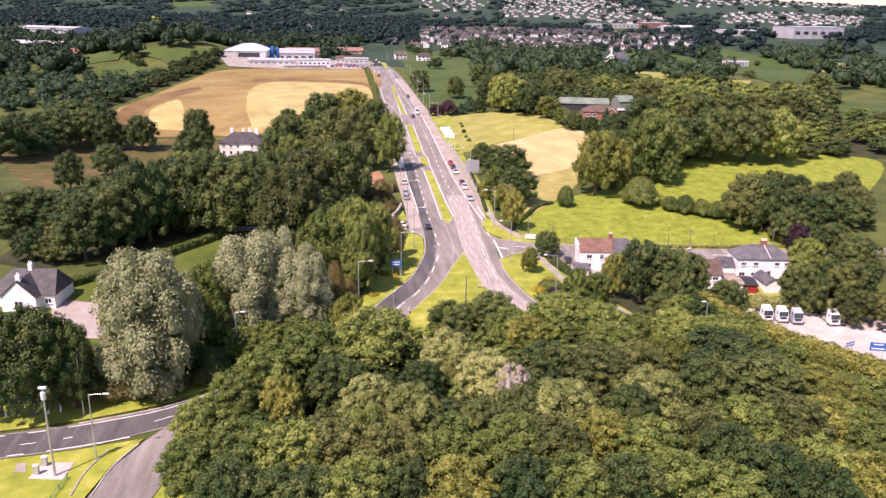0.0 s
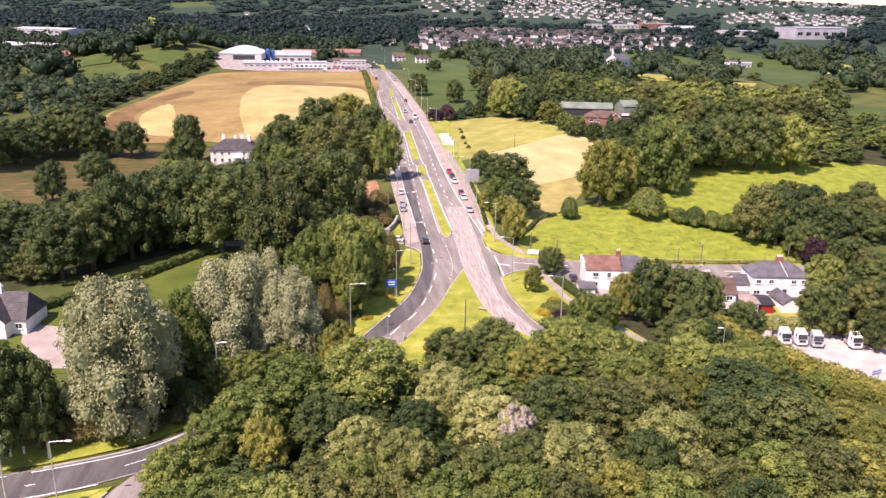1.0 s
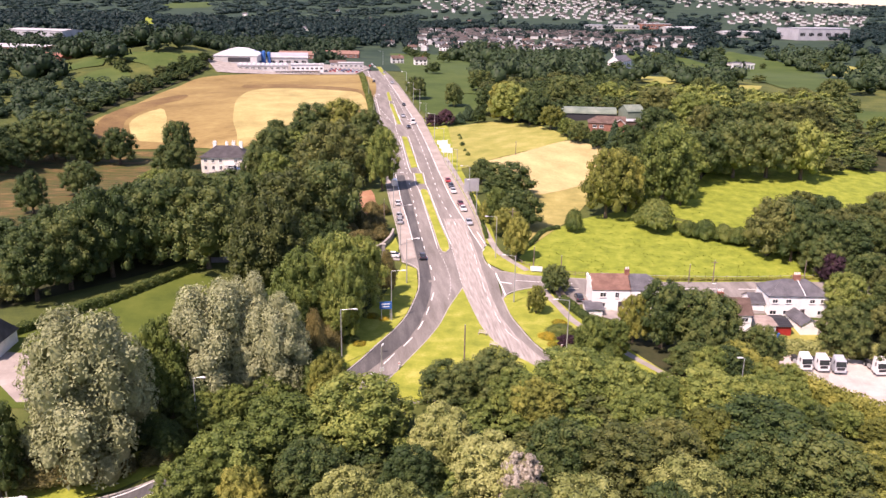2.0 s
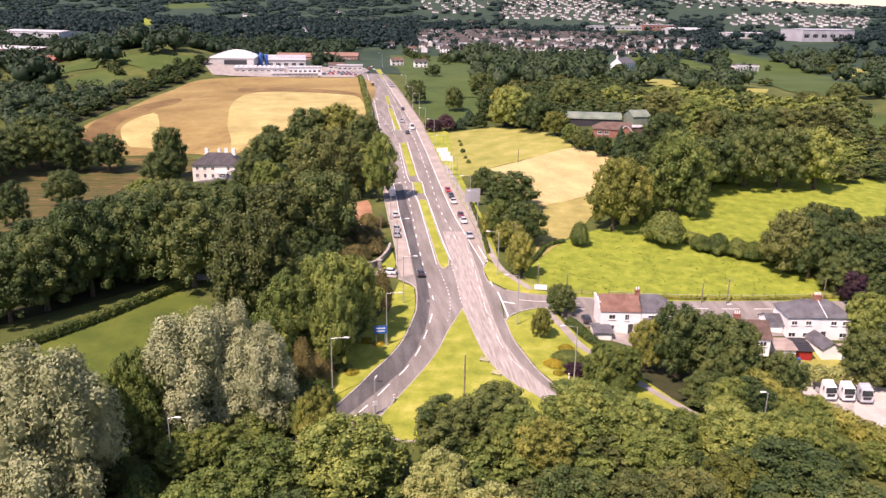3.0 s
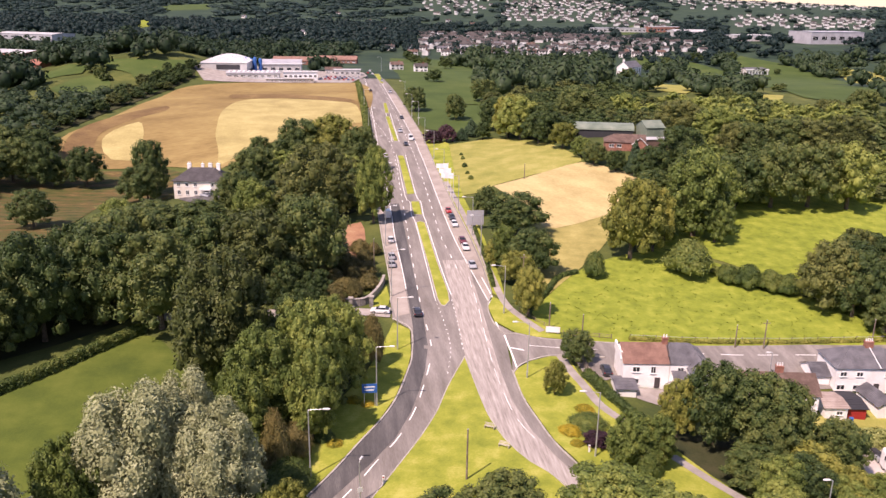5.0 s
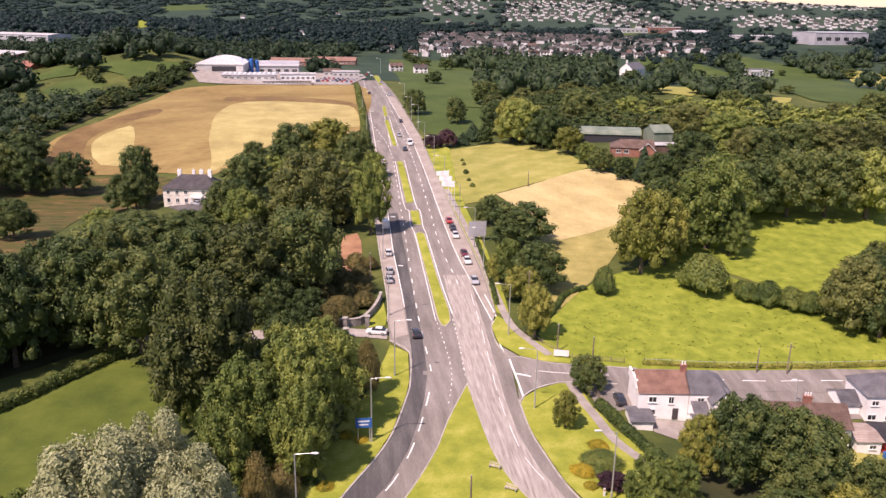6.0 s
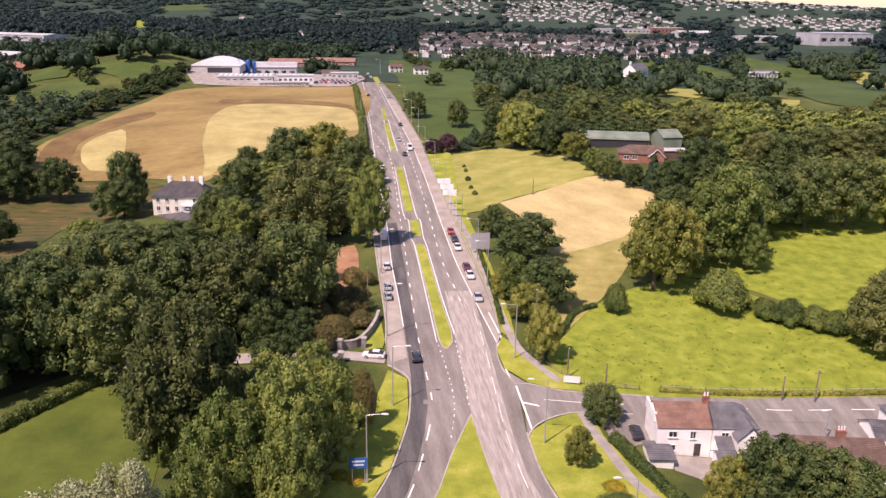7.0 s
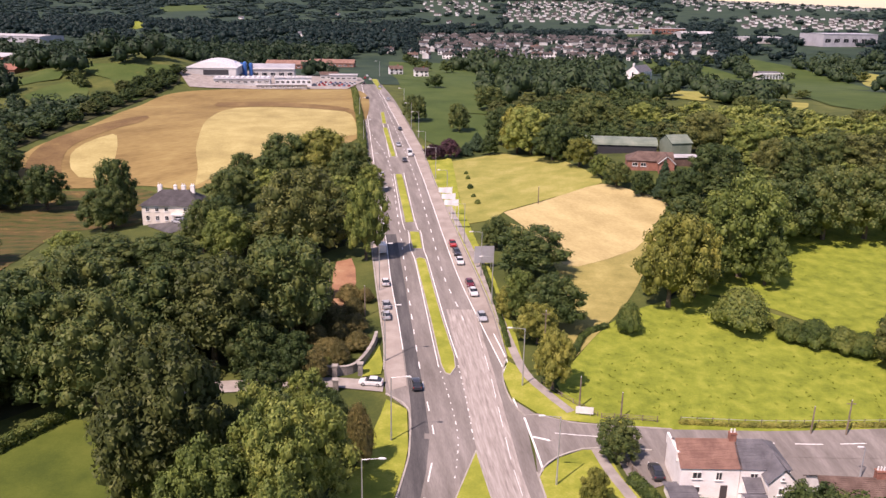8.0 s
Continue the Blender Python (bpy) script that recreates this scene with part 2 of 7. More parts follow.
def strip(name, points, width, mat, lift, parent=None, thick=0.0, step=2.0):
    """A band of even width along a smooth curve, on the terrain; thick gives it sides, as a kerb has."""
    c = spline(points, step)
    left, right = [], []
    for k, (x, y) in enumerate(c):
        a, b = c[max(0, k - 1)], c[min(len(c) - 1, k + 1)]
        d = Vector((b[0] - a[0], b[1] - a[1]))
        d = d.normalized() if d.length else Vector((0, 1))
        left.append((x - d.y * width / 2, y + d.x * width / 2))
        right.append((x + d.y * width / 2, y - d.x * width / 2))
    verts, faces = [], []
    for (x0, y0), (x1, y1) in zip(left, right):
        z0, z1 = height(x0, y0) + lift, height(x1, y1) + lift
        verts += [(x0, y0, z0), (x1, y1, z1)]
        if thick:
            verts += [(x1, y1, z1 - thick), (x0, y0, z0 - thick)]
    w = 4 if thick else 2
    for k in range(len(left) - 1):
        a, b = k * w, (k + 1) * w
        faces.append((a, a + 1, b + 1, b))
        if thick:
            faces += [(a + 1, a + 2, b + 2, b + 1), (a + 3, a, b, b + 3)]
    if thick:
        faces += [(3, 2, 1, 0), tuple(len(verts) - 4 + k for k in range(4))]
    return mesh_object(name, verts, faces, mat, parent)


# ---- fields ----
# dark sheet under the far woods: shade between the trees as ground colour
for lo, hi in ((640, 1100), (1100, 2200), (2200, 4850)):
    drape("ground_cover", [(-0.62 * lo - 60, lo), (0.66 * lo + 80, lo), (0.66 * hi + 80, hi), (-0.62 * hi - 60, hi)], M_FAR_GAPS, 0.28 if lo < 1000 else 0.6, 20 if lo < 1000 else 50 if lo < 2000 else 145, "dark blue-green ground sheet for the shaded gaps between far woods", "scrub")
def field(outline, mat, lift, cell, label):
    outline = spline(outline + outline[:1], cell)[:-1]
    return drape("field", outline, mat, lift, cell, label, "field")


field([(-168.1, 405.3), (-170.8, 426.2), (-164.1, 461.0), (-160.8, 516.1), (-146.1, 566.3), (-55.0, 605.7), (-36.6, 446.4), (-54.3, 441.1), (-79.0, 409.0), (-89.2, 381.2), (-112.9, 388.8), (-151.3, 384.3)], M_STUBBLE, 0.25, 6, "harvested golden stubble field beside the road")
field([(-91.4, 385), (-96.1, 405.3), (-103, 426.9), (-107, 443.4), (-113.9, 481.5), (-112.6, 513.7), (-101, 524), (-75, 524), (-50, 514), (-46, 505), (-38.2, 452.5), (-55.2, 446.7), (-79, 409)], M_STUBBLE_PALE, 0.31, 6, "pale freshly cut strip of the stubble field")
field([(-146.2, 404.4), (-152.8, 419.9), (-153.4, 435.4), (-147.6, 451.9), (-141.6, 441.4), (-135.2, 422.6), (-128.5, 395.9), (-139.6, 396.3)], M_STUBBLE_PALE, 0.31, 6, "pale cut corner of the stubble field")
field([(-162, 400.3), (-167.4, 416.5), (-168.4, 441.8), (-157.3, 477), (-146.4, 492.4), (-143, 478.7), (-150.6, 459.9), (-156.9, 432.3), (-153.2, 412.8), (-146.5, 394.9), (-153.8, 389.8)], M_STUBBLE_DARK, 0.35, 6, "brown headland of the stubble field")
field([(-123.2, 536.6), (-95.2, 544.1), (-55.7, 531.3), (-46.0, 512.6), (-54.0, 517.5), (-91.8, 527.5), (-119.4, 522.5)], M_STUBBLE_DARK, 0.37, 6, "brown band across the stubble field")
field([(-195.8, 342.7), (-187.1, 368.8), (-176.2, 384.7), (-170.3, 397.5), (-150.0, 381.6), (-111.8, 385.7), (-100.7, 377.8), (-96.7, 338.7), (-116.9, 335.2), (-110.9, 284.8), (-113.1, 252.4), (-121.3, 240.5)], M_ROUGH, 0.15, 8, "rough dry pasture with scattered trees")
field([(4.2, 397), (16.6, 404), (22.3, 409.4), (39.7, 395.9), (49.0, 367.4), (52.9, 347.8), (35.3, 337.2), (19.6, 327.4), (16.5, 321.0), (9.2, 318), (6.4, 350)], M_DRY, 0.2, 6, "yellowing pasture beside the dual carriageway")
field([(19.5, 326.8), (35.1, 336.4), (52.6, 346.3), (61.5, 337.8), (70, 330), (62, 313), (52.3, 295.5), (43.9, 289.2), (35.2, 284), (32.0, 286), (29.6, 298.1), (24.5, 313.9)], M_HAY, 0.25, 6, "pale hay stubble on a slope")
field([(17.5, 322), (26.4, 311.3), (35.0, 304.6), (52.3, 303.6), (62.7, 312.7), (53.2, 285.6), (43.5, 263.5), (32.5, 244.7), (24.9, 232.4), (22.5, 234.5), (26.9, 255.5), (29.9, 281.9), (24.7, 301.6)], M_TAN, 0.18, 6, "half-dry pasture below the hay stubble")
field([(22.4, 225.8), (26.2, 233.5), (40.6, 255.9), (61.8, 268.7), (68.2, 264.2), (75.8, 257.1), (83.6, 246.8), (89.3, 237.7), (108.8, 228.0), (97.8, 210.9), (77.3, 214.0), (55.5, 212.5), (40.0, 211.8), (28.1, 213.9), (23.1, 219.9)], M_FIELD, 0.12, 6, "bright green pasture with tufts")
field([(59.8, 268.7), (66.4, 279.4), (90.0, 297.5), (106.1, 318.2), (134.4, 325.1), (176.4, 316.0), (124.6, 243.0), (91.6, 242.2), (84.7, 249.3), (76.7, 259.5), (68.0, 267.3)], M_FIELD, 0.14, 6, "bright green pasture behind a hedgerow")
field([(-33.4, 690.2), (5.0, 651.1), (5.7, 518.0), (23.3, 510.3), (26.4, 457.8), (4.8, 418.1), (-7.9, 443.1)], M_HILL, 0.3, 15, "green paddock beside the road")
field([(-54.9, 927.2), (-13.4, 926.4), (42.0, 883.1), (50.6, 662.3), (30.7, 511.1), (5.7, 518.0), (5.0, 651.1), (-33.4, 690.2)], M_HILL, 0.42, 25, "green strip by the road")
field([(-230.9, 602.0), (-193.2, 600.5), (-170.1, 612.5), (-159.4, 581.1), (-163.3, 570.8), (-167.5, 526.6), (-184.6, 554.9), (-195.8, 574.0), (-211.9, 582.6)], M_HILL, 0.5, 25, "green hillside pasture edged by trees")
field([(-231.5, 539.6), (-227.5, 560.6), (-213.1, 573.1), (-200.2, 552.7), (-189.2, 518.0), (-203.7, 505.0)], M_HILL, 0.5, 25, "small green pasture among trees")
field([(-255.2, 557.0), (-258.3, 593.2), (-247.0, 602.5), (-229.8, 590.4), (-226.9, 574.8), (-238.6, 571.6)], M_HILL, 0.5, 25, "green pasture on a slope")
field([(241.3, 1071.0), (280.5, 1029.1), (307.9, 934.1), (300.7, 903.6), (245.8, 891.8), (220.1, 976.5)], M_HILL, 0.5, 25, "green pasture behind the chapel")
field([(365.0, 1061.2), (396.2, 978.6), (385.9, 846.6), (330, 730), (325.6, 876.0), (341.5, 1012.0)], M_HILL, 0.5, 25, "green pasture beside a country house")
field([(239.6, 870.3), (333.2, 877.8), (318.6, 706.4), (317.9, 632.0), (283.8, 567.7), (245.6, 545.9), (231.7, 571.6), (236.3, 646.1), (197.7, 660.4)], M_HILL, 0.5, 25, "green pasture below a country house")
field([(444.8, 961.0), (456.2, 890.0), (345, 685), (386.2, 831.3)], M_DRY, 0.5, 25, "dry yellow field")
field([(154.3, 644.3), (179.6, 637.8), (158.7, 580.7), (142.5, 597.2)], M_DRY, 0.5, 20, "dry yellow field between hedges")
field([(201.8, 588.4), (222.6, 582.5), (201.3, 545.0), (190.8, 554.0)], M_DRY, 0.5, 20, "dry yellow field corner between hedges")
field([(218.4, 464.9), (233.1, 471.1), (260, 460), (235, 410), (209.3, 413.8), (203.0, 430.6)], M_HILL, 0.4, 20, "green pasture among trees")
field([(-614.4, 1713.2), (-604.6, 1769.2), (-511.8, 1509.3), (-498.0, 1412.8)], M_FIELD, 0.9, 60, "small bright green field")
field([(-819.5, 2511.0), (-716.9, 2593.6), (-629.2, 2284.4), (-713.6, 2203.8)], M_HILL, 0.9, 90, "far olive field")
field([(342.8, 1687.1), (426.2, 1855.2), (346.6, 1520.1), (286.7, 1421.5)], M_HILL, 0.9, 60, "green slope in the housing estate")
field([(-103.0, 158), (-94.7, 164.7), (-84.5, 174.3), (-77.4, 183.4), (-71.0, 193.0), (-65.6, 203.0), (-60.2, 212.0), (-55.8, 210.2), (-51.7, 204.6), (-44, 196), (-40, 182), (-42, 164), (-56, 150), (-94.8, 148)], M_LAWN, 0.1, 5, "mown lawn behind a hedge")
field([(-22.7, 253.4), (-25.1, 273.8), (-25.9, 288.0), (-22.4, 290.6), (-19.4, 273.8), (-20.2, 253.5)], M_SOIL, 0.1, 6, "bare red soil bank among trees")

# ---- roads ----
LEFT_EDGE = [(-75, 760), (-60.5, 660), (-47.0, 550), (-30.0, 404), (-19.4, 312), (-15.0, 276), (-12.2, 255), (-10.3, 240), (-9.6, 230), (-8.6, 221), (-4.4, 216), (-3.7, 204), (-4.1, 198), (-5.8, 186), (-7.9, 178.5), (-10.9, 171), (-14.0, 163), (-18.0, 155), (-26, 142), (-37, 130), (-46, 124), (-60, 119.4), (-75, 115.3), (-95, 111)]
RIGHT_EDGE = [(-60, 760), (-44, 660), (-27.0, 560), (-8.2, 430), (-1.1, 362), (4.0, 321), (10.3, 275), (12.8, 253), (13.9, 236), (12.6, 228), (13.4, 220), (15.5, 214.5)]
RIGHT_LOW = [(15.8, 198), (16.8, 187.5), (18.5, 180), (20.4, 173), (23.0, 167), (28, 157), (36, 146), (50, 134)]
road = drape("road", LEFT_EDGE + [(-93, 103), (-72, 108), (-56, 112), (-44, 117), (-34, 125), (-22, 138), (-9, 152.5), (10, 158), (28, 146), (46, 128)] + RIGHT_LOW[::-1] + RIGHT_EDGE[::-1], M_ASPHALT, 0.16, 6,
             "worn grey asphalt dual carriageway splitting round a grass island", "road")
slip = drape("road", [(-49.2, 97), (-48.7, 106), (-46.5, 113), (-44, 118), (-36, 124), (-36, 116), (-38.8, 108), (-39.6, 97), (-41, 80), (-50, 80)], M_ASPHALT, 0.20, 5, "grey asphalt slip road joining between trees", "road")
SIDE_TOP = [(13.6, 220), (17.6, 215), (22.2, 213.1), (28, 212.3), (40, 211.9), (56, 213), (80, 216), (110, 217), (150, 216)]
SIDE_LOW = [(15.8, 196.5), (16.8, 199.2), (19.4, 202.4), (23.8, 205.0), (27, 205.5), (35, 205.5), (56, 206.2), (80, 208.5), (110, 209.5), (150, 208.5)]
side_road = drape("road", SIDE_TOP + SIDE_LOW[::-1] + [(16.2, 206)], M_ASPHALT, 0.19, 5, "narrow worn side road past the white houses", "road")
drape("pavement", [(48, 206.4), (70, 207.8), (92, 209.2), (92, 203), (78, 200.5), (50, 196.5)], M_ASPHALT, 0.14, 5, "worn asphalt forecourt beside the side road", "forecourt")
drape("pavement", [(28.5, 205.6), (37.5, 205.8), (37.5, 198), (33, 195.5), (29.5, 198)], M_ASPHALT, 0.16, 4, "asphalt parking space beside the white house", "driveway")
# dark patches: the resurfaced nearside lane, and the scraped pale lanes on the far side
drape("road_patch", [(-15.2, 310), (-11.2, 276), (-8.4, 255), (-5.8, 234), (-3.9, 216), (-3.5, 204), (-3.9, 198), (-5.6, 186), (-7.7, 178.5), (-10.8, 171), (-13.8, 163), (-17.6, 155), (-26, 142.5), (-37, 130.4), (-24, 141), (-14, 155), (-8.6, 165), (-5.2, 172.5), (-3.0, 181), (-1.8, 189), (-0.9, 198), (-0.6, 208), (-1.9, 222), (-4.0, 240), (-6.5, 262), (-11.9, 310)], M_ASPHALT_DARK, 0.178, 6, "darker tyre-polished nearside lane", "road")
drape("road_patch", [(2.2, 258), (8.8, 258), (9.8, 244), (11.2, 228), (12.6, 210), (13.5, 197), (15.0, 185), (17.1, 176.5), (20.2, 168.5), (25.6, 158), (33, 147), (27, 148), (18.6, 163), (15.8, 166.3), (11.8, 172.2), (9.8, 180.2), (8.2, 191), (6.9, 204), (5.4, 222), (4.4, 234)], M_CONCRETE, 0.182, 5, "pale scraped road surface with worn streaks", "road")
drape("road_patch", [(-26.3, 404), (-15.6, 310), (-11.5, 276), (-8.7, 255), (-6.1, 234), (-5.0, 224), (-8.0, 222.0), (-9.3, 230), (-10.0, 240), (-11.9, 255), (-14.7, 276), (-19.0, 312), (-29.4, 404)], M_STRIP, 0.180, 6, "pale lay-by surface", "road")
drape("road_patch", [(-27.2, 552), (-8.5, 430), (-1.4, 362), (3.7, 321), (10.0, 275), (12.5, 253), (13.6, 236), (12.9, 231.5), (9.4, 251.5), (4.9, 279.5), (-0.2, 321), (-4.6, 362), (-12.9, 430), (-31.5, 552)], M_STRIP, 0.186, 6, "pinkish hard strip along the carriageway", "road")

drape("road_patch", [(-95, 110.6), (-75, 114.9), (-60, 119), (-46, 123.6), (-37, 129.6), (-30, 137), (-26, 137), (-34, 125.4), (-44, 117.4), (-56, 112.4), (-72, 108.4), (-93, 103.4)], M_ASPHALT_DARK, 0.19, 6, "dark resurfaced stretch of road in the fork", "road")

# grass islands, each a raised bed with its kerb
def island(outline, label):
    bed = drape("traffic_island", outline, M_VERGE, 0.30, 6, label, "traffic island", skirt=0.0)
    strip("kerb", outline + [outline[0]], 0.2, M_KERB, 0.32, bed, thick=0.28, step=3)
    return bed


island([(6.8, 203.6), (8.5, 191.4), (10.3, 180.3), (12.7, 172.4), (16.0, 166.5), (18.4, 163.9), (25, 152), (14, 150), (2, 148), (-4, 147), (-9.5, 151.5), (-7.9, 155.5), (-4.9, 163.1), (-1.2, 172.8), (1.6, 182), (3.2, 190)], "sunlit grass island between the splitting carriageways")
island([(2.9, 228.2), (3.9, 231), (3.7, 236), (1.0, 255.4), (-3.2, 289.5), (-4.6, 290.8), (-5.6, 289.5), (-1.5, 255.3), (1.2, 232), (2.0, 228.8)], "long grass central reservation")
island([(-6.7, 297.6), (-4.2, 297.4), (-5.5, 311.6), (-8.1, 312)], "short grass central reservation")
island([(-9.8, 320.3), (-7.3, 320.8), (-13.8, 379), (-16.1, 379.8)], "long grass central reservation")
island([(-19.5, 409), (-17.7, 409), (-25.4, 470), (-27.3, 470)], "grass central reservation")
island([(-28.3, 480), (-26.4, 480), (-30.2, 516), (-31.6, 514)], "grass central reservation")
island([(-40.5, 610), (-38.5, 610), (-47, 680), (-51, 680)], "grass central reservation")
# grass on the outer sides
drape("verge", [(12.6, 228), (14.1, 234), (15.6, 232), (20, 224), (28, 215.5), (34, 213.2), (28, 212.6), (22.2, 213.4), (17.8, 215.3), (13.8, 220.3)], M_VERGE, 0.27, 4, "mown verge at the side-road corner", "verge")
drape("verge", [(15.9, 196.3), (17.0, 199), (19.6, 202.1), (23.8, 204.7), (27.5, 205.0), (28.5, 198), (31, 190), (36, 181), (44, 167), (50, 158), (48, 152), (34, 158), (24, 166), (20.6, 173.2), (18.8, 180), (17.0, 187.4)], M_VERGE, 0.27, 4, "sunlit mown grass at the junction", "verge")
drape("verge", [(-4.6, 215.8), (-3.9, 204), (-4.3, 198), (-6.0, 186), (-8.1, 178.5), (-11.1, 171), (-14.2, 163), (-18.2, 155), (-24, 158), (-18, 178), (-12, 196), (-9, 214), (-8.4, 219)], M_VERGE, 0.27, 4, "mown roadside verge under the trees", "verge")
drape("verge", [(-10.0, 228), (-9.9, 232), (-11.4, 241), (-13.6, 231), (-13.4, 227)], M_VERGE, 0.27, 3, "small grass triangle inside the boundary wall", "verge")
drape("verge", [(-1.0, 362), (4.1, 321), (10.5, 275), (13.0, 253), (14.2, 236), (17, 232), (16.6, 246), (14, 276), (9.5, 312), (6.5, 345), (4.6, 400), (-7.8, 430)], M_VERGE, 0.26, 6, "mown verge along the lay-by", "verge")
drape("verge", [(-95, 112), (-75, 116.3), (-60, 120.4), (-46, 125), (-38, 131), (-42, 138), (-52, 130), (-70, 126), (-95, 122)], M_VERGE, 0.26, 5, "grass bank below the trees", "verge")
drape("verge", [(-95, 102), (-72, 107.6), (-57, 111.2), (-47, 113.6), (-49.2, 106), (-49.6, 96), (-52, 84), (-95, 84)], M_VERGE, 0.26, 5, "mown grass in the road fork", "verge")
drape("verge", [(-39.4, 97), (-38.6, 108), (-35.6, 116), (-33, 112), (-33, 90), (-40, 85)], M_VERGE, 0.26, 5, "grass edge by the slip road", "verge")
# kerbs
for line in (LEFT_EDGE[9:22], RIGHT_LOW[:6], [SIDE_LOW[0]] + SIDE_LOW[1:6], RIGHT_EDGE[8:12] + SIDE_TOP[1:5], LEFT_EDGE[3:9], RIGHT_EDGE[3:9]):
    tagged(strip("kerb", line, 0.3, M_KERB, 0.31, thick=0.2), "pale concrete kerb along the road", "kerb", kind="structure")
# footpaths
tagged(strip("pavement", [(26.0, 205.0), (27.0, 199), (28.4, 194.0), (30.4, 186), (33.0, 181.5), (39.1, 171.4), (43.5, 165.3), (48, 160)], 1.8, M_PATH, 0.31), "grey asphalt footpath through grass", "path", kind="structure")
tagged(strip("pavement", [(3.2, 335), (8.2, 300), (12.4, 268), (14.6, 246), (16.8, 230), (20.2, 222), (23.6, 216)], 1.7, M_PATH, 0.31), "grey footpath beside the hard strip", "path", kind="structure")
drape("pavement", [(-60, 218), (-34, 221), (-18, 223), (-9.2, 221.6), (-9.2, 225.4), (-18, 226.6), (-36, 225), (-60, 222)], M_PATH, 0.22, 4, "tarmac driveway running into the trees", "driveway")

# road markings, each stroke a piece of its own
LIFT = 0.205


def edge_line(points, width=0.2, on=road):
    strip("edge_line", points, width, M_PAINT, LIFT, on)


def dashes(points, stroke, gap, width, on=road, start=0.0):
    c = spline(points, 0.5)
    at, piece, drawing = -start, [], False
    for (x0, y0), (x1, y1) in zip(c, c[1:]):
        d = math.hypot(x1 - x0, y1 - y0)
        inside = at % (stroke + gap) < stroke and at >= 0
        if inside:
            piece.append((x0, y0))
        elif piece:
            if len(piece) > 1:
                strip("lane_dash", [piece[0], piece[-1]] if len(piece) < 4 else [piece[0], piece[len(piece) // 2], piece[-1]], width, M_PAINT, LIFT, on)
            piece = []
        at += d


edge_line([(-56.5, 660), (-43.2, 550), (-26.2, 404), (-15.2, 312), (-11.3, 276), (-8.5, 255), (-6.4, 238)])
edge_line([(-46.5, 660), (-32, 556), (-13.2, 430), (-8.0, 390), (-0.1, 321), (4.9, 279.5), (9.5, 251), (12.9, 231.5)])
edge_line([(-16.8, 381), (-10.4, 319), (-8.6, 312.5), (-7.3, 296.5), (-6.1, 291), (-2.0, 255.3), (0.6, 232)], 0.2)
edge_line([(-13.2, 381), (-6.8, 320), (-5.0, 312), (-3.7, 296.5), (-2.7, 290), (1.5, 255.4), (4.3, 235)], 0.2)
edge_line([(-28, 480), (-20.1, 408)], 0.2)
edge_line([(-25.8, 480), (-17.1, 408)], 0.2)
edge_line([(12.0, 246), (14.0, 233), (12.8, 229.5)], 0.25)
edge_line([(13.2, 226), (14.4, 217)], 0.3)
edge_line([(17, 196), (16.3, 205), (15.4, 214)], 0.35, side_road)
dashes([(-50, 600), (-36, 480), (-20.6, 404), (-11.8, 321), (-5.1, 252), (-2.6, 228.6), (-0.7, 214.8), (0.1, 207.9), (0.0, 202)], 3.2, 4.2, 0.22)
dashes([(-0.1, 200), (-0.6, 195), (-1.5, 187.4), (-2.6, 180.7), (-4.7, 172.7), (-7.4, 166.4), (-10.5, 159), (-15, 150)], 5.2, 3.4, 0.22)
dashes([(-40, 600), (-23, 480), (-11, 392), (-3.0, 321), (1.4, 279.5), (5.0, 258), (6.5, 248)], 3.2, 4.2, 0.22)
dashes([(0.6, 232), (2.0, 224), (3.6, 213), (4.0, 205), (3.2, 194)], 1.1, 1.1, 0.16)
dashes([(4.4, 232), (5.6, 220), (6.6, 206)], 1.1, 1.1, 0.16)
dashes([(8.8, 246), (10.4, 228), (11.6, 210), (12.6, 196), (15, 180), (18.6, 171)], 7.0, 2.5, 0.11)
dashes([(44, 209.2), (62, 210.2), (80, 212.2), (110, 213.2)], 5.0, 3.0, 0.2, side_road)
edge_line([(20, 209.5), (26, 208.9), (34, 208.8)], 0.18, side_road)
edge_line([(16.2, 208.2), (19, 207.2)], 0.5, side_road)
dashes([(-95, 106.5), (-72, 111.8), (-58, 115.6), (-46, 119.6), (-38, 125.5)], 4.0, 3.0, 0.17)
edge_line([(-95, 110.4), (-75, 114.7), (-60, 118.7), (-46, 123.2), (-38, 129.2)], 0.22)
edge_line([(-95, 103.6), (-72, 108.7), (-57, 112.3), (-49.5, 114.4)], 0.22)

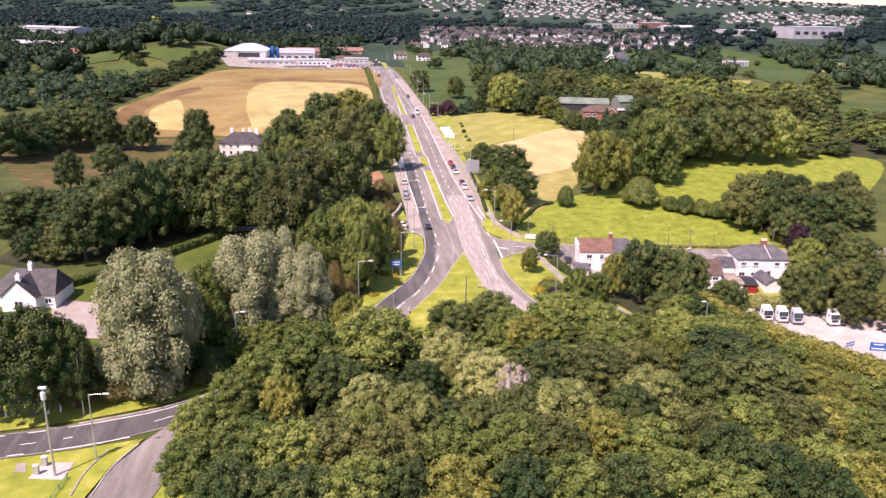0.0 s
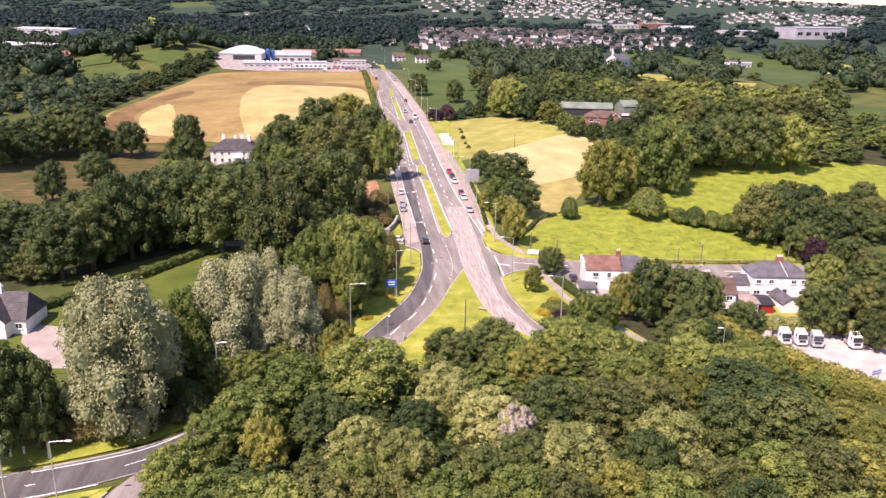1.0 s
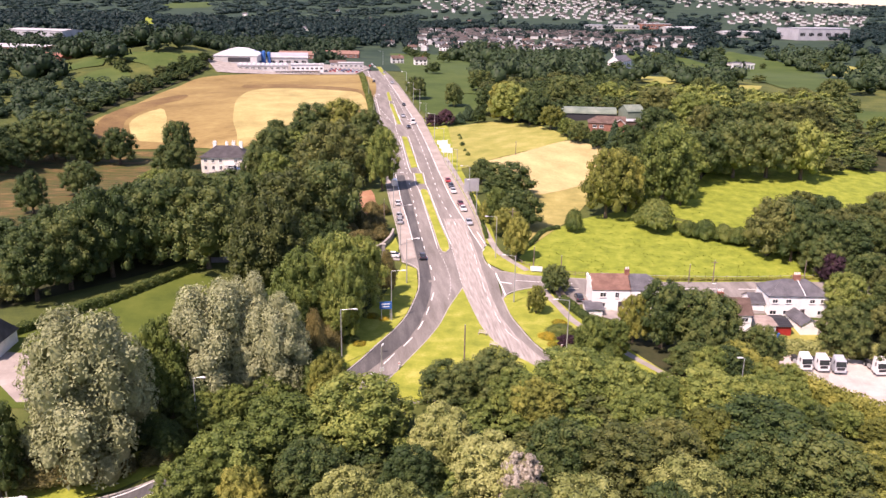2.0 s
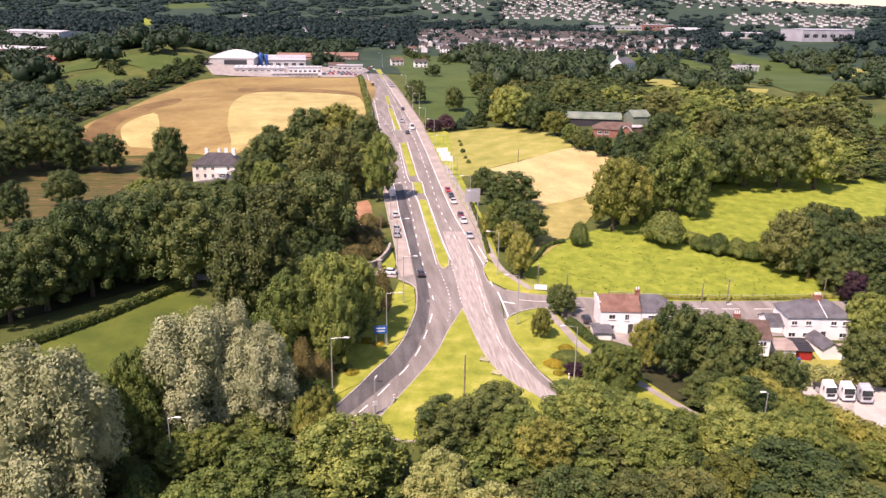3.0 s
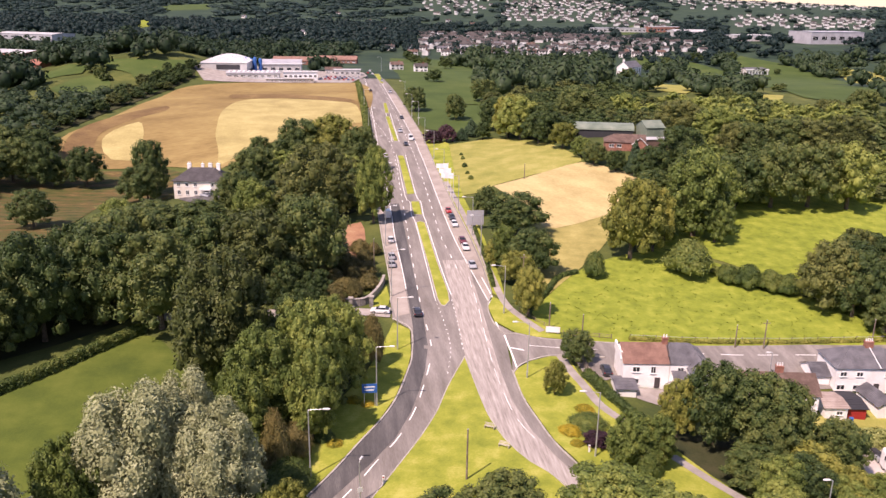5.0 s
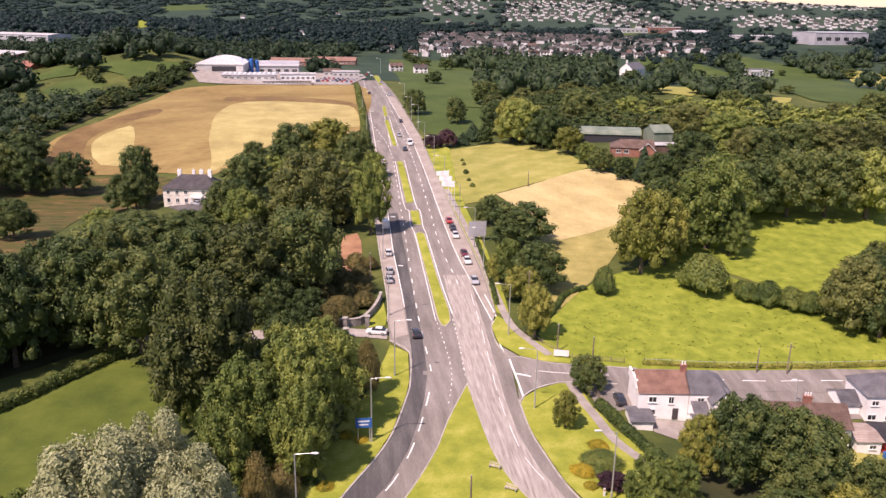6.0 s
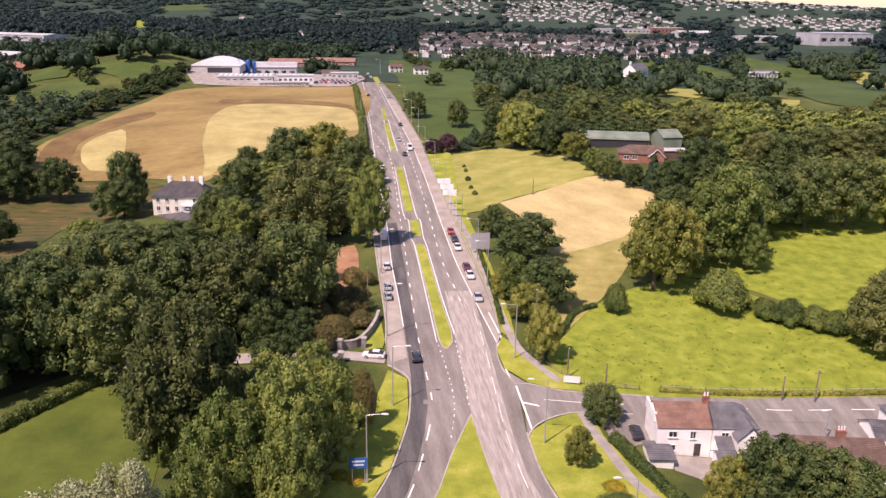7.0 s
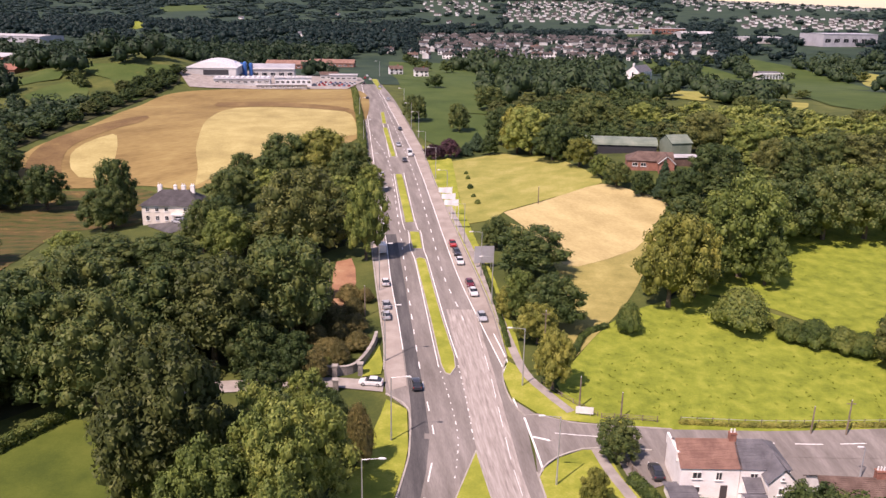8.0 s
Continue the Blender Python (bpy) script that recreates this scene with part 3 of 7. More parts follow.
# ---- trees ----
def cards(rng, centres, radii, count, leaf, droop=0.0, flat=0.35, tall=1.0):
    """Small folded leaf clumps over the outer skin of a heap of lobes, each so many times taller than wide; returns verts and faces."""
    centres, radii = np.array(centres), np.array(radii)
    weights = radii ** 2 / (radii ** 2).sum()
    pick = rng.choice(len(radii), size=int(count * 1.9), p=weights)
    d = rng.normal(size=(len(pick), 3))
    d /= np.linalg.norm(d, axis=1)[:, None]
    d[:, 2] = np.where(d[:, 2] < -0.35, -d[:, 2], d[:, 2])
    stretch = np.array((1.0, 1.0, tall))
    p = centres[pick] + d * stretch * radii[pick][:, None] * rng.uniform(0.84, 1.0, len(pick))[:, None] ** 0.5 * (1 + 0.26 * rng.random(len(pick)) ** 3)[:, None]
    inside = np.zeros(len(p), bool)
    for c, r in zip(centres, radii):
        inside |= np.linalg.norm((p - c) / stretch, axis=1) < r * 0.78
    p, d = p[~inside][:count], d[~inside][:count]
    n = d + rng.normal(size=d.shape) * 0.42 + np.array((0, 0, 0.22))
    n /= np.linalg.norm(n, axis=1)[:, None]
    a = np.cross(n, rng.normal(size=n.shape))
    a /= np.linalg.norm(a, axis=1)[:, None]
    if droop:
        a = a * (1 - droop) + np.array((0, 0, -1.0)) * droop
        a /= np.linalg.norm(a, axis=1)[:, None]
    b = np.cross(n, a)
    s = leaf * rng.uniform(0.6, 1.35, len(p))[:, None]
    w = 0.72
    v = np.stack([p - a * s * 0.7 + b * s * w, p - a * s * 0.7 - b * s * w - n * s * flat, p + a * s * 1.35], 1).reshape(-1, 3)
    f = np.arange(len(p) * 3).reshape(-1, 3)
    return v.tolist(), f.tolist()


def ball(c, r, rng, rings=3, seg=6, tall=1.0):
    """A lumpy low ball inside a lobe, so that no sky shows through it."""
    v, f = [], []
    for i in range(rings + 1):
        th = math.pi * i / rings
        for j in range(seg):
            ph = 2 * math.pi * j / seg
            q = r * rng.uniform(0.8, 1.0)
            v.append((c[0] + q * math.sin(th) * math.cos(ph), c[1] + q * math.sin(th) * math.sin(ph), c[2] + q * tall * math.cos(th)))
    for i in range(rings):
        for j in range(seg):
            f.append((i * seg + j, (i + 1) * seg + j, (i + 1) * seg + (j + 1) % seg, i * seg + (j + 1) % seg))
    return v, f


def crown(kind, seed, count, leaf, lobes):
    """A crown in a unit box: 1 wide each way from the stem, 1 high: boughs of foliage set round a dome, clad in leaf clumps."""
    rng = np.random.default_rng(seed)
    cs, rs = [], []
    small = (50 / max(lobes, 30)) ** 0.4
    lean_x, lean_y = rng.uniform(-0.12, 0.12, 2)
    for k in range(lobes):
        u = (k + 0.5) / lobes
        turn = k * 2.39996 + rng.uniform(-0.5, 0.5)
        if kind == "conifer":
            z = 0.12 + 0.8 * u
            out = 0.62 * (1 - u) ** 0.8
            r = 0.30 * (1 - u) + 0.08
        elif kind == "willow":
            z = 0.10 + 0.74 * u
            out = 0.84 * math.sqrt(max(0.0, 1 - ((z - 0.36) / 0.56) ** 2)) * rng.uniform(0.72, 1.0)
            r = rng.uniform(0.19, 0.31)
        elif kind == "bush":
            z = 0.22 + 0.45 * u
            out = 0.66 * math.sqrt(max(0.0, 1 - u)) * rng.uniform(0.7, 1.0)
            r = rng.uniform(0.26, 0.38)
        else:
            z = 0.16 + 0.73 * u ** 0.9
            out = 0.86 * math.sqrt(max(0.0, 1 - ((z - 0.44) / 0.47) ** 2)) * rng.uniform(0.76, 1.10)
            r = rng.uniform(0.12, 0.27) * small
        cs.append((out * math.cos(turn) + lean_x * z, out * math.sin(turn) + lean_y * z, z))
        rs.append(r)
    if kind in ("conifer", "bush"):
        cs.append((0, 0, 0.4))
        rs.append(0.42)
    elif kind == "willow":
        cs += [(0, 0, 0.3), (0, 0, 0.55), (0.3, 0, 0.42), (-0.3, 0.2, 0.42), (0, -0.3, 0.42)]
        rs += [0.5, 0.44, 0.42, 0.42, 0.42]
    else:
        cs += [(lean_x * z, lean_y * z, z) for z in (0.36, 0.52, 0.66)] + [(0.3 * math.cos(a), 0.3 * math.sin(a), 0.44) for a in (0.3, 2.4, 4.5)]
        rs += [0.66, 0.62, 0.46, 0.54, 0.54, 0.54]
    # lobes are rounder in true size than in the unit box: squash by the usual height over radius
    tall = {"conifer": 2.2, "willow": 2.6, "bush": 1.7}.get(kind, 2.2)
    high = {"willow": 1.3, "conifer": 0.8}.get(kind, 0.9)
    cs = [(x, y, z * tall) for x, y, z in cs]
    v, f = cards(rng, cs, rs, count, leaf, 0.25 if kind == "willow" else 0.0, tall=high)
    for c, r in zip(cs, rs):
        bv, bf = ball(c, r * (0.8 if kind == "willow" else 0.84), rng, 3, 5, high)
        f += [tuple(i + len(v) for i in q) for q in bf]
        v += bv
    v = [(x, y, z / tall) for x, y, z in v]
    return v, [tuple(q) for q in f]


def trunk(seed, limbs=5):
    """A tapered bole with limbs reaching into the crown, in the same unit box."""
    rng = random.Random(seed)
    v, f = [], []

    def limb(path, radii, seg=7):
        base = len(v)
        for (x, y, z), r in zip(path, radii):
            for j in range(seg):
                a = 2 * math.pi * j / seg
                v.append((x + r * math.cos(a), y + r * math.sin(a), z))
        for i in range(len(path) - 1):
            for j in range(seg):
                f.append((base + i * seg + j, base + i * seg + (j + 1) % seg, base + (i + 1) * seg + (j + 1) % seg, base + (i + 1) * seg + j))

    limb([(0, 0, -0.03), (0, 0, 0.03), (0.01, 0.0, 0.2), (0.02, 0.01, 0.45), (0.01, 0.02, 0.75)], [0.10, 0.07, 0.055, 0.045, 0.015])
    for k in range(limbs):
        a = k * 2.4 + rng.uniform(-0.4, 0.4)
        z = 0.22 + 0.06 * k
        limb([(0.01, 0, z), (0.25 * math.cos(a), 0.25 * math.sin(a), z + 0.12), (0.52 * math.cos(a), 0.52 * math.sin(a), z + 0.26)], [0.035, 0.025, 0.008], 5)
    return v, f


LOOKS = {
    "broad": ("tree", "mid-green broadleaved tree with a full rounded crown", "tree"),
    "dark": ("tree", "dark green broadleaved tree with a dense crown", "tree"),
    "olive": ("tree", "yellowish olive-green tree with a loose crown", "tree"),
    "willow": ("willow_tree", "tall silver-grey willow with drooping foliage", "willow tree"),
    "sage": ("tree", "pale grey-green leafy tree with a rounded crown", "tree"),
    "blossom": ("tree", "small tree with faded pinkish white blossom", "tree"),
    "brown": ("tree", "brownish green broadleaved tree with a dense rounded crown", "tree"),
    "russet": ("shrub", "brownish green spreading shrub", "shrub"),
    "conifer": ("conifer_tree", "dark blue-green conifer with layered branches", "conifer"),
    "copper": ("tree", "dark purple copper-leaved tree", "tree"),
    "bush": ("shrub", "dense rounded dark green shrub", "shrub"),
    "hedge": ("hedge_shrub", "leafy shrub of a field hedgerow", "hedge"),
    "flower": ("shrub", "yellow flowering shrub in a bed", "shrub"),
}
SHAPE = {"russet": "bush", "bush": "bush", "hedge": "bush", "flower": "bush", "willow": "willow", "conifer": "conifer"}
TRUNKS = [mesh_object("trunk", *trunk(k), M_BARK).data for k in range(3)]
_stock = {}
for ob in list(scene.objects):
    if ob.name.startswith("trunk"):
        bpy.data.objects.remove(ob)


def crown_data(kind, fine, k):
    """Crown meshes, built once for each kind, fineness and variant."""
    key = (kind, fine, k)
    if key not in _stock:
        shape = SHAPE.get(kind, "broad")
        count, leaf, lobes = {3: (20000, 0.025, 48), 2: (9000, 0.0285, 90), 1: (5000, 0.033, 52), 0: (900, 0.085, 16)}[fine]
        if shape == "bush":
            count = int(count * 0.7)
        v, f = crown(shape, 100 + k * 7 + len(_stock), count, leaf, lobes)
        me = bpy.data.meshes.new("crown")
        me.from_pydata(v, [], f)
        me.materials.append(LEAF["bush" if kind == "hedge" else kind])
        me.shade_smooth()
        _stock[key] = me
    return _stock[key]


_count = [0]


def tree(kind, x, y, h, r, fine=None, group=""):
    """A tree or shrub at (x, y), h metres high with a crown r metres in radius."""
    _count[0] += 1
    k = _count[0]
    fine = (2 if y < 200 else 1 if y < 640 else 0) if fine is None else fine
    if kind == "willow":
        fine, r = 3, r * 1.06
    elif SHAPE.get(kind, "broad") == "broad":
        r = max(r, 0.25 * h)
    name, label, category = LOOKS[kind]
    base = tagged(new(name), label, category, group)
    rng = random.Random(k * 31 + 5)
    r *= 1.04
    base.matrix_basis = pose(x, y, height(x, y) - 0.05, 0, 0, rng.uniform(0, 360))
    ob = new("crown", crown_data(kind, fine, k % 4))
    ob.scale = (r, r * rng.uniform(0.9, 1.1), h * 1.01)
    ob.parent = base
    if SHAPE.get(kind, "broad") != "bush":
        tr = new("trunk", TRUNKS[k % 3])
        q = min(r, h * 0.45)
        tr.scale = (q, q, h)
        tr.parent = base
    return base


def inside(x, y, outline):
    odd = False
    for (ax, ay), (bx, by) in zip(outline, outline[1:] + outline[:1]):
        if (ay > y) != (by > y) and x < (bx - ax) * (y - ay) / (by - ay) + ax:
            odd = not odd
    return odd


def scatter(outline, spacing, rng):
    """Places in the outline, roughly evenly spread."""
    xs, ys = [p[0] for p in outline], [p[1] for p in outline]
    out = []
    y, row = min(ys), 0
    while y < max(ys):
        x = min(xs) + (spacing / 2 if row % 2 else 0)
        while x < max(xs):
            px, py = x + rng.uniform(-0.33, 0.33) * spacing, y + rng.uniform(-0.33, 0.33) * spacing
            if inside(px, py, outline):
                out.append((px, py))
            x += spacing
        y += spacing * 0.87
        row += 1
    return out


def wood(outline, spacing, hs, r, kinds, seed, fine=None, floor=True, group="woodland trees", joined=""):
    """A stand of trees, each of its own height, over a woodland floor coloured dark for their shade."""
    rng = random.Random(seed)
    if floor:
        drape("woodland_floor", outline, M_FLOOR_SHADED, 0.08 if outline[0][1] < 330 else 0.35, 6 if outline[0][1] < 330 else 20, "woodland floor coloured dark for the shade under trees", "woodland floor")
    verts, faces, slots, held = [], [], [], {}
    for x, y in scatter(outline, spacing, rng):
        h = rng.uniform(*hs)
        if joined:
            kind = rng.choice(kinds)
            me = crown_data(kind, fine or 0, rng.randrange(4))
            q = r * rng.uniform(0.82, 1.2)
            if me.name not in held:
                held[me.name] = [tuple(v.co) for v in me.vertices], [tuple(p.vertices) for p in me.polygons]
            points, polygons = held[me.name]
            slots += [kinds.index(kind)] * len(polygons)
            at, z = len(verts), height(x, y)
            verts += [(x + u * q, y + v * q, z + w * h) for u, v, w in points]
            faces += [tuple([i + at for i in p]) for p in polygons]
            continue
        tree(rng.choice(kinds), round(x, 1), round(y, 1), h, r * rng.uniform(0.82, 1.2) * (h / sum(hs) * 2) ** 0.5, fine, group)
    if joined:
        ob = mesh_object("wood", verts, faces, LEAF[kinds[0]], smooth=True)
        for kind in kinds[1:]:
            ob.data.materials.append(LEAF[kind])
        ob.data.polygons.foreach_set("material_index", slots)
        tagged(ob, joined, "wood", kind="stuff")


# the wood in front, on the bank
drape("woodland_floor", [(-39, 112), (-36, 122), (-32, 130), (-24, 138), (-15, 140.5), (-9, 140.5), (-4, 137), (3, 142), (12, 147.5), (20, 150), (25, 147.5), (33, 144), (47, 142), (55, 138.5), (55, 130), (66, 128), (72, 134), (84, 128), (82, 110), (66, 82), (40, 79), (0, 79), (-33, 80), (-34, 90)], M_FLOOR_SHADED, 0.08, 6, "woodland floor coloured dark for the shade under trees", "woodland floor")
wood([(-39, 112), (-36, 122), (-32, 130), (-24, 138), (-15, 140.5), (-9, 140.5), (-4, 137), (3, 142), (12, 147.5), (20, 150), (25, 147.5), (33, 144), (47, 142), (55, 138.5), (55, 130), (66, 128), (72, 134), (84, 128), (82, 110), (66, 82), (40, 79), (0, 79), (-33, 80), (-34, 90)], 6.4, (3.6, 5.6), 3.4, ("broad", "dark", "brown"), 11, fine=0, floor=False, joined="dense leafy undergrowth between the trees of the bank")
tree("broad", -10.7, 132.0, 13, 7.5, 2, "woodland trees")
tree("broad", -21.7, 129.3, 12, 6.8, 2, "woodland trees")
tree("olive", -17.5, 144.9, 11, 3.2, 2, "woodland trees")
tree("broad", -28.0, 122.7, 11.5, 6.4, 2, "woodland trees")
tree("dark", -16.9, 119.7, 10, 5.4, 2, "woodland trees")
tree("broad", -32.3, 116.5, 10, 4.3, 2, "woodland trees")
tree("olive", -24.5, 115.0, 9.5, 3.8, 2, "woodland trees")
tree("broad", -35.3, 108.1, 10, 4.9, 2, "woodland trees")
tree("sage", -10.9, 111.9, 10, 4.6, 2, "woodland trees")
tree("sage", -3.8, 109.0, 10, 4.5, 2, "woodland trees")
tree("dark", -2.3, 118.7, 9, 4.3, 2, "woodland trees")
tree("sage", 1.4, 126.2, 11, 5.5, 2, "woodland trees")
tree("dark", 2.8, 145.2, 9, 5.3, 2, "woodland trees")
tree("dark", 10.4, 147.5, 10, 5.7, 2, "woodland trees")
tree("broad", 14.2, 142.2, 9, 4.9, 2, "woodland trees")
tree("sage", 8.7, 118.2, 11, 5.7, 2, "woodland trees")
tree("dark", 18.0, 123.4, 10.5, 5.3, 2, "woodland trees")
tree("olive", 17.1, 138.8, 9, 4.6, 2, "woodland trees")
tree("broad", 25.5, 149.0, 10, 7.5, 2, "woodland trees")
tree("broad", 31.7, 145.0, 9.5, 6.0, 2, "woodland trees")
tree("brown", 27.2, 121.3, 11, 6.3, 2, "woodland trees")
tree("brown", 33.6, 123.2, 11, 5.8, 2, "woodland trees")
tree("sage", 19.4, 108.1, 10.5, 5.9, 2, "woodland trees")
tree("sage", 34.4, 113.1, 11, 5.6, 2, "woodland trees")
tree("olive", 41.5, 128.9, 10, 4.5, 2, "woodland trees")
tree("dark", 49.3, 128.9, 12, 8.5, 2, "woodland trees")
tree("dark", 53.7, 121.3, 11, 7.4, 2, "woodland trees")
tree("dark", 44.8, 118.9, 10, 5.4, 2, "woodland trees")
tree("broad", 33.4, 136.8, 9.5, 4.8, 2, "woodland trees")
tree("broad", 39.8, 147.0, 7.5, 4.2, 2, "woodland trees")
tree("broad", 47.2, 145.5, 9, 6.5, 2, "woodland trees")
tree("broad", 53.3, 146.6, 9, 5.3, 2, "woodland trees")
tree("olive", 59.9, 122.5, 8.5, 5.9, 2, "woodland trees")
tree("olive", 66.1, 125.5, 7.5, 5.5, 2, "woodland trees")
tree("olive", 67.2, 119.2, 7.5, 5.4, 2, "woodland trees")
tree("brown", 52.4, 104.9, 10.5, 6.3, 2, "woodland trees")
tree("broad", 46.5, 104.8, 10.5, 5.6, 2, "woodland trees")
tree("olive", 60.1, 106.8, 9, 6.5, 2, "woodland trees")
tree("broad", 63.7, 103.1, 9, 5.9, 2, "woodland trees")
tree("broad", -33.0, 96.5, 10, 5.2, 2, "woodland trees")
tree("broad", -26.4, 97.1, 11, 5.6, 2, "woodland trees")
tree("dark", -25.6, 86.0, 11, 5.6, 2, "woodland trees")
tree("broad", -19.9, 95.8, 11, 5.5, 2, "woodland trees")
tree("dark", -17.4, 85.3, 11, 5.7, 2, "woodland trees")
tree("brown", -13.4, 96.7, 11, 5.3, 2, "woodland trees")
tree("broad", -9.9, 86.4, 11, 5.5, 2, "woodland trees")
tree("brown", -6.3, 96.1, 11, 4.7, 2, "woodland trees")
tree("dark", -3.8, 88.4, 10, 4.3, 2, "woodland trees")
tree("broad", 1.6, 96.8, 11, 5.4, 2, "woodland trees")
tree("olive", 3.2, 86.2, 11, 5.3, 2, "woodland trees")
tree("dark", 7.4, 102.6, 11, 4.1, 2, "woodland trees")
tree("broad", 10.5, 97.6, 11, 5.3, 2, "woodland trees")
tree("dark", 11.0, 86.9, 11, 5.2, 2, "woodland trees")
tree("brown", 16.6, 96.7, 11, 5.0, 2, "woodland trees")
tree("broad", 17.6, 86.2, 11, 5.4, 2, "woodland trees")
tree("olive", 23.8, 99.2, 11, 4.5, 2, "woodland trees")
tree("dark", 24.2, 87.2, 11, 5.2, 2, "woodland trees")
tree("broad", 29.3, 96.3, 11, 5.4, 2, "woodland trees")
tree("broad", 31.8, 88.3, 11, 5.5, 2, "woodland trees")
tree("brown", 37.5, 100.3, 11, 5.3, 2, "woodland trees")
tree("dark", 40.3, 94.5, 11, 5.5, 2, "woodland trees")
tree("broad", 37.0, 85.1, 11, 5.0, 2, "woodland trees")
tree("dark", 44.7, 90.2, 11, 5.7, 2, "woodland trees")
tree("broad", 51.2, 93.2, 10.5, 5.6, 2, "woodland trees")
tree("dark", 49.3, 85.8, 10.5, 5.3, 2, "woodland trees")
tree("olive", 56.8, 89.9, 10, 5.6, 2, "woodland trees")
tree("dark", 29.9, 108.6, 10, 4.8, 2, "woodland trees")
tree("dark", 12.6, 108.1, 10, 4.5, 2, "woodland trees")
tree("broad", -10.8, 103.2, 10, 4.1, 2, "woodland trees")
tree("blossom", 12.2, 115.7, 9.8, 3.3, 2, "woodland trees")
tree("willow", -51.3, 130.2, 27.6, 8.4)
tree("willow", -38.1, 148.7, 23.2, 7.2)
tree("willow", -27.6, 150.6, 19.5, 5.9)
tree("willow", -33.3, 156.3, 21.3, 5.2)
tree("broad", -43.8, 144.3, 19.3, 5.2)
tree("dark", -68.7, 122.5, 21.1, 8.0)
tree("dark", -62.6, 124.3, 17.5, 4.3)
tree("dark", -74.4, 122.3, 18.3, 5.2)
tree("russet", -57.8, 128.4, 6.3, 6.0)
tree("russet", -51.3, 128.7, 5.3, 4.5)
tree("russet", -24.1, 158.9, 7.1, 3.6)
tree("brown", -36.2, 187.3, 28.0, 8.5)
tree("dark", -57.0, 215.2, 22.1, 8.9)
tree("dark", -69.9, 217.2, 22.7, 9.0)
tree("dark", -78.5, 208.3, 23.5, 7.7)
tree("dark", -84.8, 199.5, 19.7, 7.9)
tree("dark", -89.3, 192.4, 18.0, 7.1)
tree("brown", -41.7, 231.2, 22.0, 10.7)
tree("dark", -52.9, 230.7, 21.0, 8.6)
tree("dark", -28.9, 241.4, 23.0, 8.6)
tree("dark", -70.8, 237.8, 20.0, 8.1)
tree("dark", -79.4, 227.9, 20.0, 7.8)
tree("dark", -87.0, 220.0, 20.0, 7.5)
tree("dark", -92.1, 210.7, 18.0, 7.1)
tree("broad", -20.1, 179.5, 21.6, 6.2)
tree("broad", -26.8, 174.5, 19.7, 6.1)
tree("broad", -15.8, 186.4, 18.6, 5.4)
tree("broad", -27.7, 164.6, 15.8, 4.5)
tree("russet", -21.9, 161.4, 13.4, 2.9)
tree("russet", -11.0, 198.7, 12.8, 2.9)
tree("broad", -18.4, 171.6, 18.0, 3.6)
tree("dark", -55.0, 371.4, 20.0, 9.4)
tree("olive", -41.7, 374.8, 20.0, 11.0)
tree("dark", -30.2, 360.7, 17.0, 7.7)
tree("brown", -34.5, 292.3, 25.0, 10.9)
tree("dark", -66.7, 342.6, 16.0, 9.0)
tree("dark", -64.0, 320.4, 11.0, 5.4)
tree("dark", -57.0, 304.3, 11.0, 6.5)
tree("dark", -32.3, 247.9, 21.0, 8.1)
tree("dark", -72.0, 382.5, 12.0, 5.2)
tree("broad", -18.5, 289.7, 22.0, 5.2)
tree("broad", -23.2, 356.0, 10.0, 4.7)
tree("dark", -66.6, 282.3, 9.8, 7.8)
tree("dark", -81.8, 282.6, 9.4, 9.3)
tree("dark", -87.0, 274.0, 9.8, 6.1)
tree("dark", -103.2, 336.8, 13.5, 5.6)
tree("broad", -95.6, 289.5, 9.5, 6.0)
tree("dark", -83.8, 284.5, 10.0, 6.2)
tree("dark", -76.1, 287.8, 7.5, 5.0)
tree("dark", -63.0, 298.7, 15.0, 6.0)
tree("broad", -54.4, 290.9, 14.0, 6.2)
tree("russet", -15.4, 238.1, 4.6, 3.3)
tree("russet", -20.0, 234.2, 5.0, 4.0)
tree("dark", 28.8, 202.6, 7.3, 3.5)
tree("olive", 22.7, 189.2, 7.0, 2.3)
tree("dark", 22.9, 278.0, 13.0, 9.0)
tree("dark", 15.7, 297.9, 9.1, 4.1)
tree("dark", 24.9, 248.9, 12.6, 6.1)
tree("olive", 20.6, 242.2, 8.9, 4.6)
tree("olive", 21.4, 223.9, 12.5, 3.8)
tree("olive", 15.8, 254.6, 7.3, 2.9)
tree("broad", 18.2, 254.0, 11.5, 4.1)
tree("bush", 40.1, 247.5, 8.3, 3.3)
tree("olive", 52.1, 261.0, 23.1, 7.8)
tree("olive", 59.4, 266.5, 19.5, 5.7)
tree("broad", 74.0, 278.9, 26.2, 10.2)
tree("broad", 64.5, 274.5, 12.5, 6.9)
tree("broad", 86.1, 296.3, 16.8, 7.4)
tree("bush", 64.1, 249.5, 11.6, 6.8)
tree("hedge", 72.9, 245.4, 5.9, 3.4)
tree("hedge", 77.0, 243.2, 7.2, 3.9)
tree("hedge", 81.8, 241.0, 6.6, 3.5)
tree("hedge", 85.4, 239.2, 6.4, 3.2)
tree("brown", 90.9, 232.2, 17.1, 7.0)
tree("dark", 95.9, 228.5, 16.1, 5.7)
tree("dark", 93.6, 302.1, 18.5, 9.6)
tree("dark", 106.1, 304.9, 21.3, 9.3)
tree("dark", 118.9, 307.2, 22.0, 9.8)
tree("broad", 131.5, 307.2, 21.7, 9.8)
tree("dark", 86.8, 337.4, 16.0, 8.7)
tree("brown", 103.3, 404.9, 17.0, 10.2)
tree("broad", 111.9, 377.7, 17.0, 10.2)
tree("brown", 110.7, 355.3, 15.0, 7.3)
